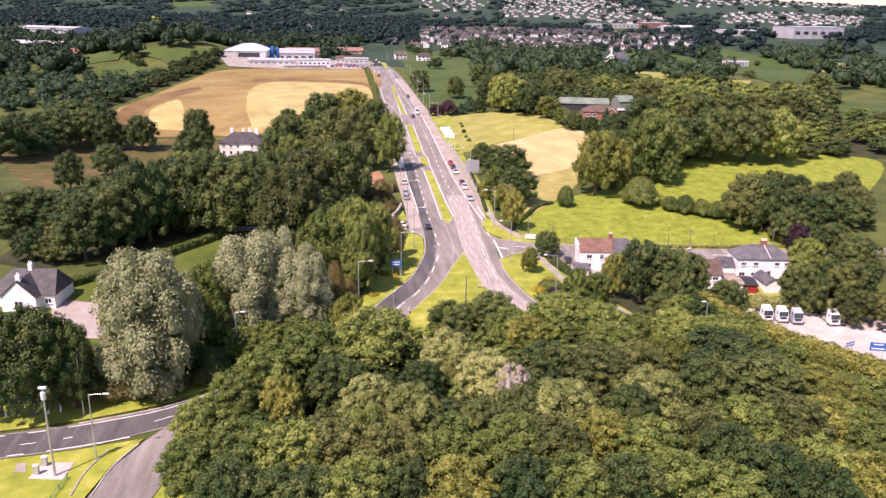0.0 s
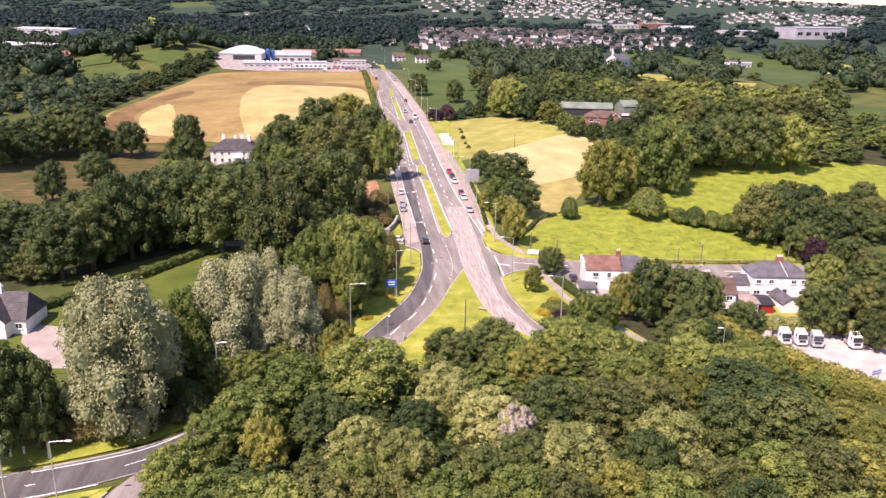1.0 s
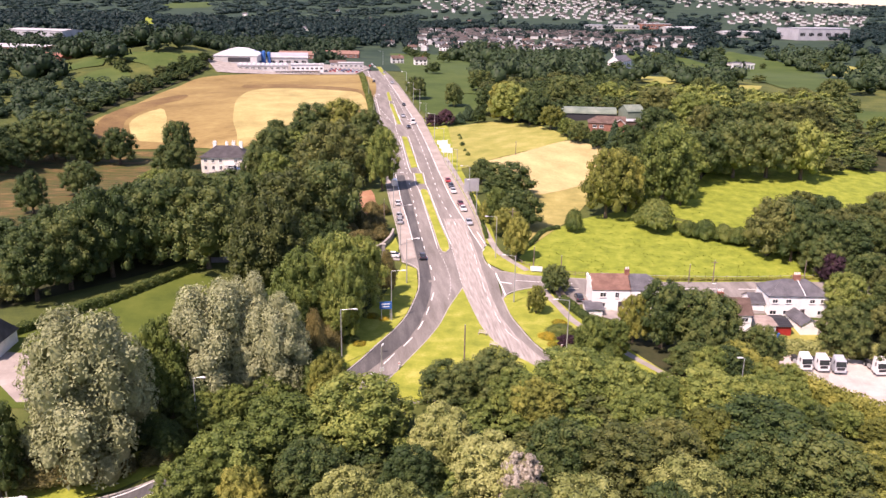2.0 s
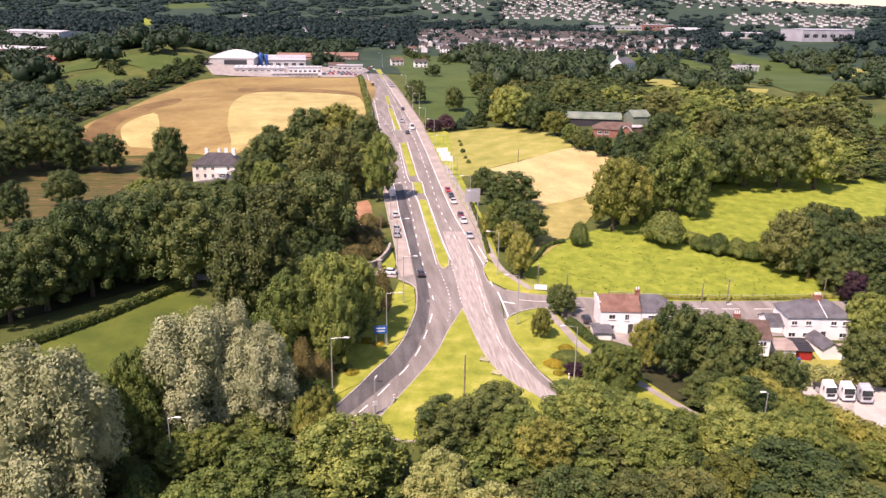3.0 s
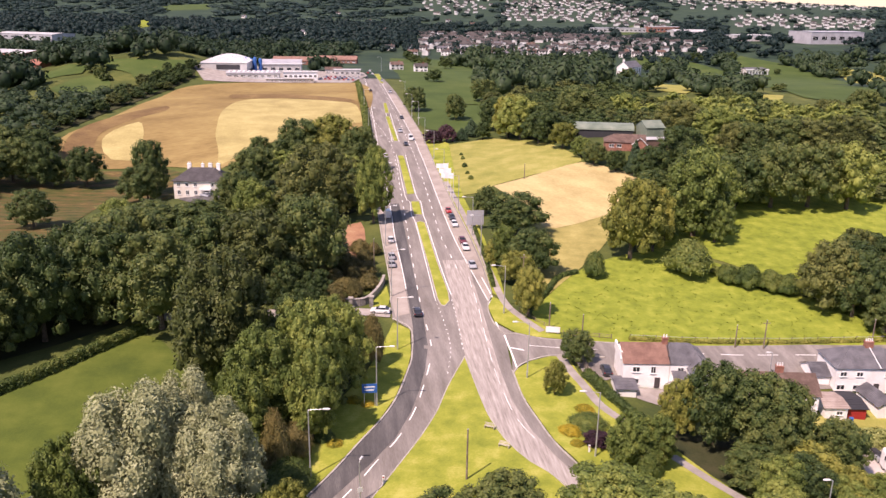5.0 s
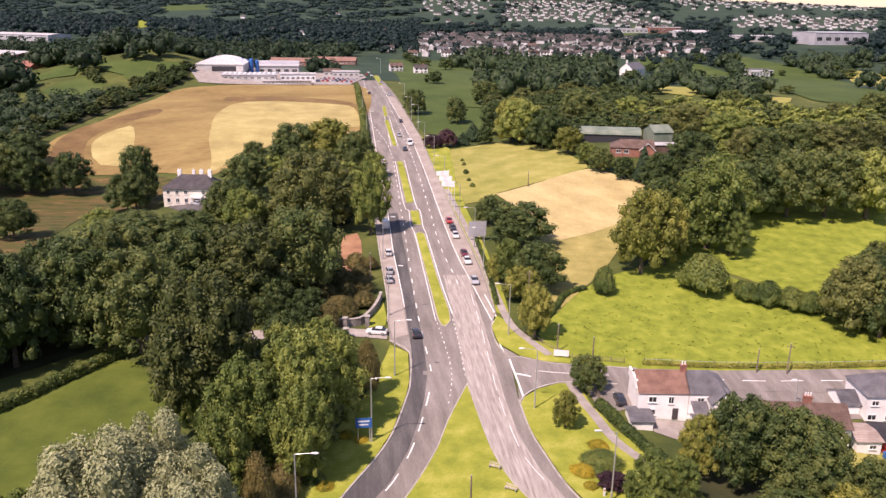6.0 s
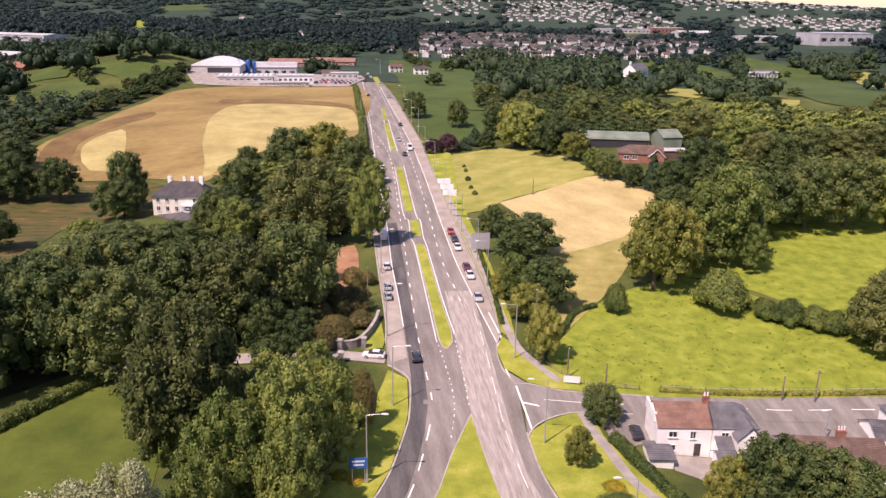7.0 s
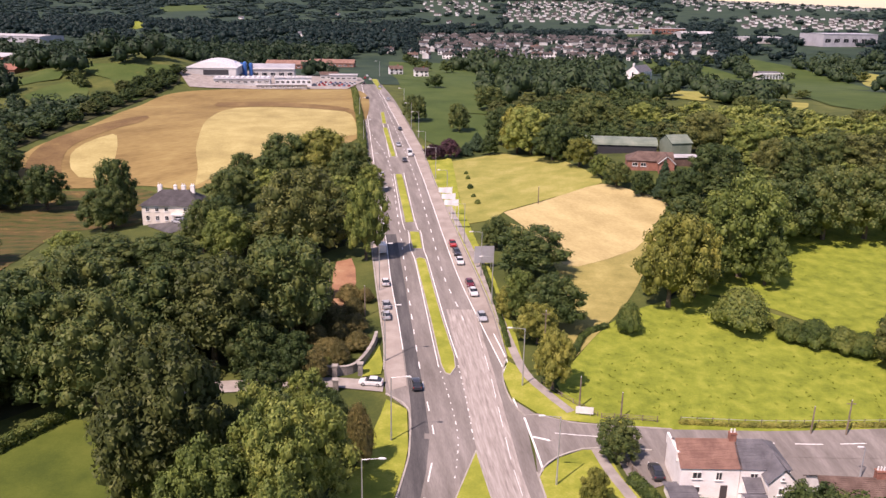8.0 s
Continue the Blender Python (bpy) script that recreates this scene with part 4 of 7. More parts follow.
tree("dark", 116.0, 352.6, 16.0, 7.7)
tree("dark", 137.2, 374.8, 16.0, 9.6)
tree("brown", 149.6, 373.8, 17.0, 10.2)
tree("brown", 169.9, 388.6, 18.0, 10.8)
tree("dark", 71.3, 323.1, 13.0, 6.3)
tree("conifer", 68.6, 330.8, 13.0, 3.8)
tree("dark", 56.4, 342.6, 9.0, 4.7)
tree("broad", 53.7, 353.3, 8.0, 4.1)
tree("dark", 62.7, 334.2, 8.0, 3.8)
tree("dark", 158.9, 511.8, 13.0, 7.8)
tree("dark", 168.8, 495.9, 13.0, 7.8)
tree("brown", 194.1, 458.0, 15.0, 9.0)
tree("dark", 229.4, 497.1, 15.0, 9.0)
tree("olive", 48.8, 369.2, 11.0, 5.5)
tree("dark", 67.1, 455.4, 18.0, 10.8)
tree("broad", 35.3, 402.2, 19.0, 10.3)
tree("dark", 41.3, 384.5, 14.0, 7.6)
tree("dark", 27.1, 433.7, 16.0, 9.2)
tree("broad", 93.2, 461.8, 15.0, 9.0)
tree("dark", 78.2, 454.1, 14.0, 8.4)
tree("dark", 70.0, 307.4, 11.0, 5.2)
tree("broad", 78.7, 274.1, 13.0, 5.3)
tree("dark", 47.5, 177.0, 16.0, 5.7)
tree("dark", 54.3, 175.8, 15.1, 7.0)
tree("dark", 58.5, 175.0, 14.7, 4.8)
tree("olive", 41.8, 177.8, 11.3, 3.3)
tree("dark", 54.0, 170.1, 12.1, 4.2)
tree("broad", 97.1, 199.8, 11.7, 5.8)
tree("dark", 89.4, 184.2, 12.6, 5.5)
tree("broad", 35.3, 168.2, 9.1, 3.6)
tree("olive", 32.5, 167.6, 5.7, 2.6)
tree("broad", 30.4, 166.0, 10.1, 3.4)
tree("olive", 35.4, 167.7, 7.7, 2.7)
tree("bush", 33.3, 164.8, 5.6, 2.7)
tree("dark", -12.6, 487.6, 14.0, 6.4)
tree("dark", 8.4, 462.5, 13.5, 6.0)
tree("conifer", 15.2, 416.8, 8.3, 4.6)
tree("copper", 3.6, 404.5, 7.8, 4.4)
tree("copper", -1.9, 403.2, 6.0, 4.4)
tree("conifer", 10.4, 407.8, 5.9, 3.4)
tree("dark", 19.3, 407.1, 7.9, 3.6)
tree("olive", 30.6, 407.8, 20.0, 6.9)
tree("dark", 37.6, 400.6, 15.3, 6.5)
tree("dark", 45.2, 392.2, 16.6, 6.4)
tree("dark", 26.7, 526.8, 14.0, 9.1)
tree("dark", 73.1, 497.9, 14.0, 12.8)
tree("dark", 58.7, 475.9, 14.0, 9.4)
tree("dark", 78.9, 456.6, 13.0, 9.0)
tree("dark", 96.3, 487.6, 13.0, 9.7)
tree("dark", -123.5, 261.5, 13.8, 5.4)
tree("dark", -121.5, 291.5, 12.6, 6.6)
tree("dark", -135.7, 361.8, 16.7, 7.2)
tree("dark", -105.1, 348.3, 22.1, 6.7)
tree("dark", -105.0, 334.1, 13.9, 6.9)
tree("dark", -174.0, 331.5, 17.5, 10.2)
tree("dark", -168.2, 345.2, 18.5, 10.6)
tree("dark", -161.7, 357.2, 17.7, 9.8)
tree("dark", -151.5, 358.7, 17.5, 8.6)
tree("dark", -147.3, 358.6, 9.9, 5.9)
tree("dark", -166.4, 327.4, 14.5, 7.8)
tree("dark", -173.4, 311.7, 18.3, 9.6)
tree("dark", -167.1, 388.5, 13.0, 9.3)
tree("dark", -179.2, 386.4, 13.0, 9.2)
tree("dark", -113.1, 217.2, 13.0, 7.5)
tree("dark", -103.0, 214.6, 13.0, 8.2)
tree("dark", -94.7, 217.8, 14.0, 8.3)
tree("dark", -90.3, 229.5, 14.0, 9.5)
tree("dark", -85.5, 243.7, 14.0, 9.2)
tree("dark", -119.6, 212.7, 13.0, 8.1)
tree("dark", -80.0, 257.1, 14.0, 10.6)
tree("dark", -33.2, 226.6, 12.1, 4.9)
tree("dark", -26.4, 226.3, 9.6, 4.1)
tree("russet", -21.7, 226.0, 7.7, 3.1)
tree("russet", -18.2, 230.9, 6.3, 2.7)
tree("dark", -28.3, 212.9, 10.4, 4.2)
tree("broad", -21.5, 212.2, 9.4, 3.7)
tree("broad", -44.3, 148.6, 12.5, 4.7)
tree("dark", -38.0, 144.7, 7.9, 4.1)
tree("dark", -44.1, 145.1, 8.1, 3.6)
tree("broad", 50.5, 155.5, 7.4, 3.8)
tree("dark", 55.6, 160.7, 9.2, 4.6)
tree("broad", 36.4, 150.1, 6.4, 3.6)
tree("olive", 63.6, 163.1, 7.4, 4.0)
tree("olive", 61.8, 155.8, 6.4, 3.4)
tree("broad", 71.9, 148.0, 5.9, 3.7)
tree("dark", 64.2, 145.2, 6.3, 3.6)
tree("olive", 76.2, 143.4, 5.2, 3.6)
tree("broad", 24.9, 147.8, 10.5, 5.3)
tree("broad", 31.0, 149.4, 8.9, 4.1)
tree("dark", 50.8, 165.4, 7.0, 5.1)
tree("olive", 59.0, 167.6, 8.1, 5.4)
tree("dark", 66.6, 173.0, 10.7, 4.8)


# ---- building materials ----
M_WHITE = material("white_render", ((0.70, 0.67, 0.63), (0.83, 0.81, 0.78), (0.88, 0.87, 0.85)), 3.0, 0.8, 0.15, 20, bump_dist=0.01)
M_CREAM = material("cream_render", ((0.62, 0.57, 0.48), (0.74, 0.69, 0.60), (0.80, 0.76, 0.68)), 3.0, 0.8, 0.15, 20, bump_dist=0.01)
M_TILE = material("red_brown_tiles", ((0.19, 0.105, 0.08), (0.27, 0.155, 0.118), (0.34, 0.215, 0.165)), 2.0, 0.8, 0.3, 10, island=0.3)
M_SLATE = material("grey_slate", ((0.08, 0.078, 0.085), (0.125, 0.122, 0.13), (0.18, 0.175, 0.185)), 2.0, 0.55, 0.3, 10, island=0.3)
M_DARKSLATE = material("dark_slate", ((0.045, 0.041, 0.042), (0.07, 0.064, 0.066), (0.105, 0.097, 0.10)), 2.0, 0.6, 0.3, 10, island=0.3)
M_BROWN_TILE = material("brown_tiles", ((0.085, 0.055, 0.043), (0.13, 0.085, 0.068), (0.19, 0.13, 0.105)), 2.0, 0.8, 0.3, 10, island=0.3)
M_FARWALL = material("weathered_render", ((0.46, 0.45, 0.43), (0.62, 0.61, 0.59), (0.78, 0.77, 0.75)), 30.0, 0.85, 0.1, 10, island=0.5)
M_ROOF_FAR = material("weathered_concrete_tiles", ((0.05, 0.045, 0.043), (0.08, 0.07, 0.066), (0.12, 0.105, 0.098)), 5.0, 0.85, 0.2, 10)
M_FELT = material("roof_felt", ((0.26, 0.20, 0.17), (0.36, 0.29, 0.25), (0.44, 0.37, 0.32)), 2.0, 0.9, 0.2, 10)
M_BRICK = material("red_brick", ((0.22, 0.095, 0.07), (0.30, 0.135, 0.095), (0.37, 0.19, 0.14)), 1.0, 0.85, 0.3, 14)
M_RED = plain("red_painted_boards", (0.42, 0.035, 0.03), 0.6)
M_BLACK = plain("black_roofing", (0.04, 0.04, 0.045), 0.7)
M_FRAME = plain("white_frame_paint", (0.8, 0.8, 0.78), 0.4)
M_GLASS = material("window_glass", ((0.02, 0.025, 0.03), (0.04, 0.045, 0.05)), 1.0, 0.06, 0.0, 4, gloss=0.8)
M_DOOR = plain("dark_door_paint", (0.07, 0.06, 0.06), 0.5)
M_STEEL = plain("galvanised_steel", (0.55, 0.56, 0.56), 0.45, 0.6)
M_LAMP = plain("lamp_housing", (0.72, 0.72, 0.70), 0.5)
M_WOOD = material("weathered_wood", ((0.12, 0.09, 0.07), (0.2, 0.16, 0.12), (0.28, 0.23, 0.18)), 0.8, 0.9, 0.3, 12)
M_CLAD = material("pale_cladding", ((0.40, 0.39, 0.38), (0.50, 0.49, 0.48), (0.60, 0.59, 0.58)), 8.0, 0.5, 0.1, 12)
M_GREYCLAD = material("grey_cladding", ((0.33, 0.33, 0.35), (0.40, 0.40, 0.42), (0.48, 0.48, 0.50)), 8.0, 0.5, 0.1, 12)
M_GREENROOF = material("green_sheet_roof", ((0.13, 0.17, 0.13), (0.19, 0.23, 0.18), (0.25, 0.28, 0.22)), 4.0, 0.6, 0.2, 12)
M_STONE = material("grey_stone", ((0.16, 0.14, 0.13), (0.24, 0.22, 0.2), (0.33, 0.3, 0.28)), 1.0, 0.9, 0.5, 8)
M_RUBBER = plain("tyre_rubber", (0.03, 0.03, 0.03), 0.85)
M_BLUE = plain("blue_sign_paint", (0.03, 0.14, 0.42), 0.5)
M_SIGNWHITE = plain("white_sign_paint", (0.82, 0.82, 0.82), 0.5)


def box(bm, x, y, z, sx, sy, sz):
    """An upright block with its base's middle at (x, y, z)."""
    v = [bm.verts.new((x + i * sx / 2, y + j * sy / 2, z + k * sz)) for k in (0, 1) for j in (-1, 1) for i in (-1, 1)]
    for q in ((0, 2, 3, 1), (4, 5, 7, 6), (0, 1, 5, 4), (1, 3, 7, 5), (3, 2, 6, 7), (2, 0, 4, 6)):
        bm.faces.new([v[i] for i in q])


def tube(bm, path, radii, seg=8):
    """A round bar along upright or bent paths."""
    rings = []
    for k, (p, r) in enumerate(zip(path, radii)):
        a, b = Vector(path[max(0, k - 1)]), Vector(path[min(len(path) - 1, k + 1)])
        d = (b - a).normalized()
        u = d.orthogonal().normalized() if abs(d.z) < 0.9 else Vector((1, 0, 0))
        w = d.cross(u).normalized()
        u = w.cross(d)
        rings.append([bm.verts.new(Vector(p) + r * (math.cos(t) * u + math.sin(t) * w)) for t in (2 * math.pi * j / seg for j in range(seg))])
    for a, b in zip(rings, rings[1:]):
        for j in range(seg):
            bm.faces.new((a[j], a[(j + 1) % seg], b[(j + 1) % seg], b[j]))
    bm.faces.new(rings[0][::-1])
    bm.faces.new(rings[-1])


def one(maker, *args):
    bm = bmesh.new()
    maker(bm, *args)
    return bm


def courses(bm, a, b, c, d, n, step=0.05):
    """A roof slope from eave a-b to ridge d-c, laid in n overlapping courses."""
    a, b, c, d = (Vector(p) for p in (a, b, c, d))
    up = (b - a).cross(d - a).normalized()
    if up.z < 0:
        up = -up
    before = [bm.verts.new(x) for x in (a - up * 0.08, b - up * 0.08)]
    for k in range(n):
        u, w = k / n, (k + 1) / n
        low = [bm.verts.new(x) for x in (a.lerp(d, u) + up * step, b.lerp(c, u) + up * step)]
        top = [bm.verts.new(x) for x in (a.lerp(d, w), b.lerp(c, w))]
        bm.faces.new((before[0], before[1], low[1], low[0]))
        bm.faces.new((low[0], low[1], top[1], top[0]))
        before = top


def roof_mesh(w, d, eave, rise, hip_l, hip_r, over=0.35, n=14):
    """Gable or hipped roof over a plan w by d; hip_l, hip_r: how far the ridge stops short of each end."""
    bm = bmesh.new()
    x0, x1, y0, y1 = -w / 2 - over, w / 2 + over, -d / 2 - over, d / 2 + over
    drop = rise * over / (d / 2)
    z0, z1 = eave - drop + 0.04, eave + rise
    rl, rr = (x0 + hip_l, 0, z1), (x1 - hip_r, 0, z1)
    courses(bm, (x0, y0, z0), (x1, y0, z0), rr, rl, n)
    courses(bm, (x1, y1, z0), (x0, y1, z0), rl, rr, n)
    if hip_l:
        courses(bm, (x0, y1, z0), (x0, y0, z0), rl, rl, n)
    if hip_r:
        courses(bm, (x1, y0, z0), (x1, y1, z0), rr, rr, n)
    bmesh.ops.remove_doubles(bm, verts=bm.verts[:], dist=0.02)
    return bm


def walls_mesh(w, d, eave, rise, gable_l=True, gable_r=True, sink=1.5):
    bm = bmesh.new()
    box(bm, 0, 0, -sink, w, d, eave + sink)
    for s, on in ((-1, gable_l), (1, gable_r)):
        if on and rise:
            p = [(s * w / 2, -d / 2, eave), (s * w / 2, d / 2, eave), (s * w / 2, 0, eave + rise - 0.06)]
            q = [(x - s * 0.3, y, z) for x, y, z in p]
            a, b = [bm.verts.new(v) for v in p], [bm.verts.new(v) for v in q]
            bm.faces.new(a)
            bm.faces.new(b[::-1])
            for i in range(3):
                bm.faces.new((a[i], a[(i + 1) % 3], b[(i + 1) % 3], b[i]))
    return bm


def window_on(parent, x, y, z, w, h, side="front", bars=1):
    """A white framed window with dark glass on a wall that faces the front (-y) or the left (-x)."""
    bm = bmesh.new()
    t = 0.09
    xs = [-w / 2, -w / 2 + t]
    for k in range(bars):
        u = -w / 2 + w * (k + 1) / (bars + 1)
        xs += [u - 0.035, u + 0.035]
    xs += [w / 2 - t, w / 2]
    zs = [0, t, h - t, h]
    grid = [[bm.verts.new((u, -0.07, v)) for v in zs] for u in xs]
    for i in range(len(xs) - 1):
        for j in range(3):
            if j != 1 or i % 2 == 0:
                bm.faces.new((grid[i][j], grid[i + 1][j], grid[i + 1][j + 1], grid[i][j + 1]))
    for v in bmesh.ops.extrude_face_region(bm, geom=bm.faces[:])["geom"]:
        if isinstance(v, bmesh.types.BMVert):
            v.co.y = 0.07
    frame_ob = part("window", bm, M_FRAME, parent)
    part("window_sill", one(box, 0, -0.05, -0.1, w + 0.25, 0.28, 0.1), M_FRAME, frame_ob)
    part("pane", one(box, 0, 0.02, t, w - 2 * t, 0.08, h - 2 * t), M_GLASS, frame_ob)
    frame_ob.matrix_basis = pose(x, y, z, 0, 0, 0 if side == "front" else -90)
    return frame_ob


def door_on(parent, x, y, z, w, h, mat):
    bm = one(box, 0, 0, 0, w, 0.12, h)
    box(bm, 0, -0.02, h * 0.55, w * 0.6, 0.12, h * 0.3)
    ob = part("door", bm, mat, parent)
    ob.matrix_basis = pose(x, y, z)


def chimney_on(parent, x, y, z, w, d, h, mat, pots=2, pot_mat=None):
    bm = one(box, 0, 0, 0, w, d, h)
    box(bm, 0, 0, h - 0.25, w + 0.16, d + 0.16, 0.14)
    c = part("chimney", bm, mat, parent)
    c.matrix_basis = pose(x, y, z)
    for k in range(pots):
        p = part("chimney_pot", one(tube, [(0, 0, 0), (0, 0, 0.1), (0, 0, 0.55)], [0.16, 0.13, 0.12], 8), pot_mat or M_FRAME, c)
        p.matrix_basis = pose(-w / 2 + w * (k + 0.5) / pots, 0, h)


def building(name, label, category, x, y, z, rz, w, d, eave, rise, wall_mat, roof_mat, hips=(0, 0), n=14, over=0.35, group=""):
    """The shell of a building, its front towards -y: walls and roof."""
    base = tagged(new(name), label, category, group)
    base.matrix_basis = pose(x, y, z, 0, 0, rz)
    part("wall", walls_mesh(w, d, eave, rise, not hips[0], not hips[1]), wall_mat, base)
    part("roof", roof_mesh(w, d, eave, rise, hips[0], hips[1], over, n), roof_mat, base)
    return base


# ---- the white semi-detached houses at the junction ----
ZA = -1.3
a = building("house", "white rendered house with a red-brown tiled roof", "house", 40.4, 198.0, ZA, 0, 8.6, 7.6, 5.1, 2.6, M_WHITE, M_TILE, n=22, over=0.2)
for u, z, w, h in ((-1.9, 3.3, 1.4, 1.1), (1.3, 3.1, 0.95, 1.35), (-2.1, 0.9, 1.7, 1.1)):
    window_on(a, u, -3.82, z, w, h)
door_on(a, 2.2, -3.84, 0.1, 1.0, 2.1, M_DOOR)
chimney_on(a, 4.0, 0, 7.3, 1.0, 0.8, 1.5, M_BRICK, 2)
part("parapet", one(box, -4.4, 0.8, 5.0, 0.35, 5.6, 1.6), M_WHITE, a)
b = building("house", "white rendered house with a hipped grey slate roof", "house", 48.4, 198.0, ZA, 0, 7.2, 7.6, 5.1, 2.6, M_WHITE, M_SLATE, hips=(0, 3.4), n=22, over=0.2)
window_on(b, -1.6, -3.82, 3.4, 1.2, 0.9)
wing = bmesh.new()
box(wing, 1.6, -4.6, -1.5, 3.8, 3.0, 5.9)
tri = [wing.verts.new(v) for v in ((-0.3, -6.1, 4.4), (3.5, -6.1, 4.4), (1.6, -6.1, 6.3))]
wing.faces.new(tri)
part("gabled_wing", wing, M_WHITE, b)
wr = bmesh.new()
courses(wr, (-0.6, -6.4, 4.15), (-0.6, -1.6, 4.15), (1.6, 0.2, 6.5), (1.6, -6.4, 6.5), 12)
courses(wr, (3.8, -1.6, 4.15), (3.8, -6.4, 4.15), (1.6, -6.4, 6.5), (1.6, 0.2, 6.5), 12)
part("wing_roof", wr, M_SLATE, b)
window_on(b, 1.6, -6.12, 2.3, 1.0, 1.1)
window_on(b, 1.6, -6.12, 4.6, 0.5, 0.5, bars=0)
lean = bmesh.new()
box(lean, -2.0, -4.9, -1.5, 2.4, 2.2, 4.2)
part("porch", lean, M_WHITE, b)
part("porch_roof", one(courses, (-3.4, -6.3, 2.6), (-0.6, -6.3, 2.6), (-0.6, -3.8, 3.7), (-3.4, -3.8, 3.7), 8), M_SLATE, b)
shed = building("shed", "low white outhouse with a dark felt roof", "shed", 36.0, 192.6, ZA - 0.3, 0, 3.6, 5.0, 2.2, 0.5, M_WHITE, M_SLATE, n=6)
tagged(drape("pavement", [(36.5, 193.8), (45, 193.8), (48, 190.5), (45, 186), (38, 189.5)], M_PATH, 0.16, 3, "paved back yard of the white house", "patio"))
shed2 = building("shed", "small slate-roofed outhouse in the back yard", "shed", 45.6, 190.2, -1.0, 0, 2.6, 3.0, 2.2, 0.9, M_WHITE, M_SLATE, n=6)

# ---- the white house block beyond, with its outbuildings ----
ZB = -5.0
h2 = building("house", "white rendered double house with a hipped grey slate roof", "house", 86.3, 204.4, ZB, 0, 14.0, 8.2, 5.7, 2.7, M_WHITE, M_SLATE, hips=(4.6, 4.6), n=22)
for u in (-5.6, -2.4, 3.2, 5.8):
    window_on(h2, u, -4.12, 3.7, 1.3, 1.0)
    if u != 3.2:
        window_on(h2, u - 0.2, -4.12, 0.8, 1.6, 1.1)
door_on(h2, 1.2, -4.14, 0.1, 1.0, 2.1, M_DOOR)
door_on(h2, -1.0, -4.14, 0.1, 1.0, 2.1, M_FRAME)
chimney_on(h2, 0.6, 0, 7.6, 1.6, 0.9, 1.9, M_BRICK, 4)
part("hip_flashing", one(tube, [(0.6, -0.2, 8.45), (1.4, -4.4, 5.6)], [0.09, 0.09], 6), M_FRAME, h2)
bung = building("bungalow", "low bungalow with a brown tiled roof and brick chimney", "bungalow", 64.2, 194.6, -2.9, -3, 15.0, 8.0, 2.6, 2.6, M_WHITE, M_BROWN_TILE, n=16)
chimney_on(bung, 1.2, 0.2, 4.7, 1.3, 0.9, 1.7, M_BRICK, 3)
window_on(bung, 6.0, -4.02, 0.8, 1.5, 1.1)
window_on(bung, 1.5, -4.02, 0.8, 1.5, 1.1)
ann = building("outbuilding", "white flat-fronted outhouse with a felt lean-to roof", "outbuilding", 75.4, 193.9, -5.6, 0, 4.2, 6.0, 2.5, 0.5, M_WHITE, M_FELT, n=5)
window_on(ann, 0.6, -3.02, 1.0, 1.2, 0.8)
red = building("shed", "bright red boarded shed with a black roof", "shed", 79.7, 194.9, -5.9, 0, 3.4, 6.6, 2.3, 0.6, M_RED, M_BLACK, n=5)
for k in range(9):
    part("board", one(box, -1.5 + k * 0.375, -3.33, -0.2, 0.33, 0.05, 2.4), M_RED, red)
gar = building("garage", "white garage with a grey slate pitched roof", "garage", 85.6, 196.0, -5.9, 96, 7.0, 4.0, 2.5, 1.3, M_WHITE, M_SLATE, n=10)
lean_to = building("shed", "low white lean-to shed with a felt roof", "shed", 89.4, 194.4, -6.2, 6, 3.0, 4.2, 2.0, 0.3, M_WHITE, M_FELT, n=4)
side_garage = building("garage", "slate-roofed side annexe of the white house", "garage", 77.5, 205.0, -4.6, 0, 3.2, 6.0, 2.6, 1.6, M_WHITE, M_SLATE, n=10)
drape("lawn", [(71.2, 190.6), (79.2, 193.9), (88.9, 197.1), (88.1, 191.4), (84.6, 188.0), (73.9, 184.9), (68.5, 184.9)], M_DRY, 0.12, 4, "yellowing back lawn", "lawn")


def wheelie_bin(x, y, z):
    base = tagged(new("wheelie_bin"), "blue plastic wheelie bin by a wall", "bin")
    base.matrix_basis = pose(x, y, z)
    bm = bmesh.new()
    box(bm, 0, 0, 0.1, 0.55, 0.6, 0.95)
    part("body", bm, M_BLUE, base)
    part("lid", one(box, 0, -0.02, 1.05, 0.62, 0.7, 0.1), M_BLUE, base)
    for s in (-1, 1):
        part("wheel", one(tube, [(s * 0.2, 0.3, 0.12), (s * 0.28, 0.3, 0.12)], [0.12, 0.12], 10), M_RUBBER, base)


wheelie_bin(74.6, 201.6, height(74.6, 201.6) + 0.15)
wheelie_bin(78.0, 190.2, height(78.0, 190.2) + 0.1)

# ---- the white manor by the stubble field ----
mz = height(-87, 349) + 0.1
man = building("manor_house", "large cream manor with a dark hipped roof and tall white chimneys", "house", -85.0, 344.0, mz, 0, 18.4, 11, 6.2, 3.6, M_CREAM, M_DARKSLATE, hips=(5.6, 5.6), n=14, over=0.6)
for u in (-7.4, -4.4, -1.4, 4.6, 7.6):
    window_on(man, u, -5.52, 3.9, 1.2, 1.3)
    window_on(man, u, -5.52, 0.9, 1.2, 1.6)
door_on(man, 2.4, -5.6, 0.0, 1.8, 2.6, M_DOOR)
pc = bmesh.new()
for s in (-1, 1):
    tube(pc, [(2.4 + s * 1.5, -7.0, -0.5), (2.4 + s * 1.5, -7.0, 2.9)], [0.18, 0.15], 8)
box(pc, 2.4, -6.4, 2.9, 4.0, 2.0, 0.5)
part("portico", pc, M_FRAME, man)
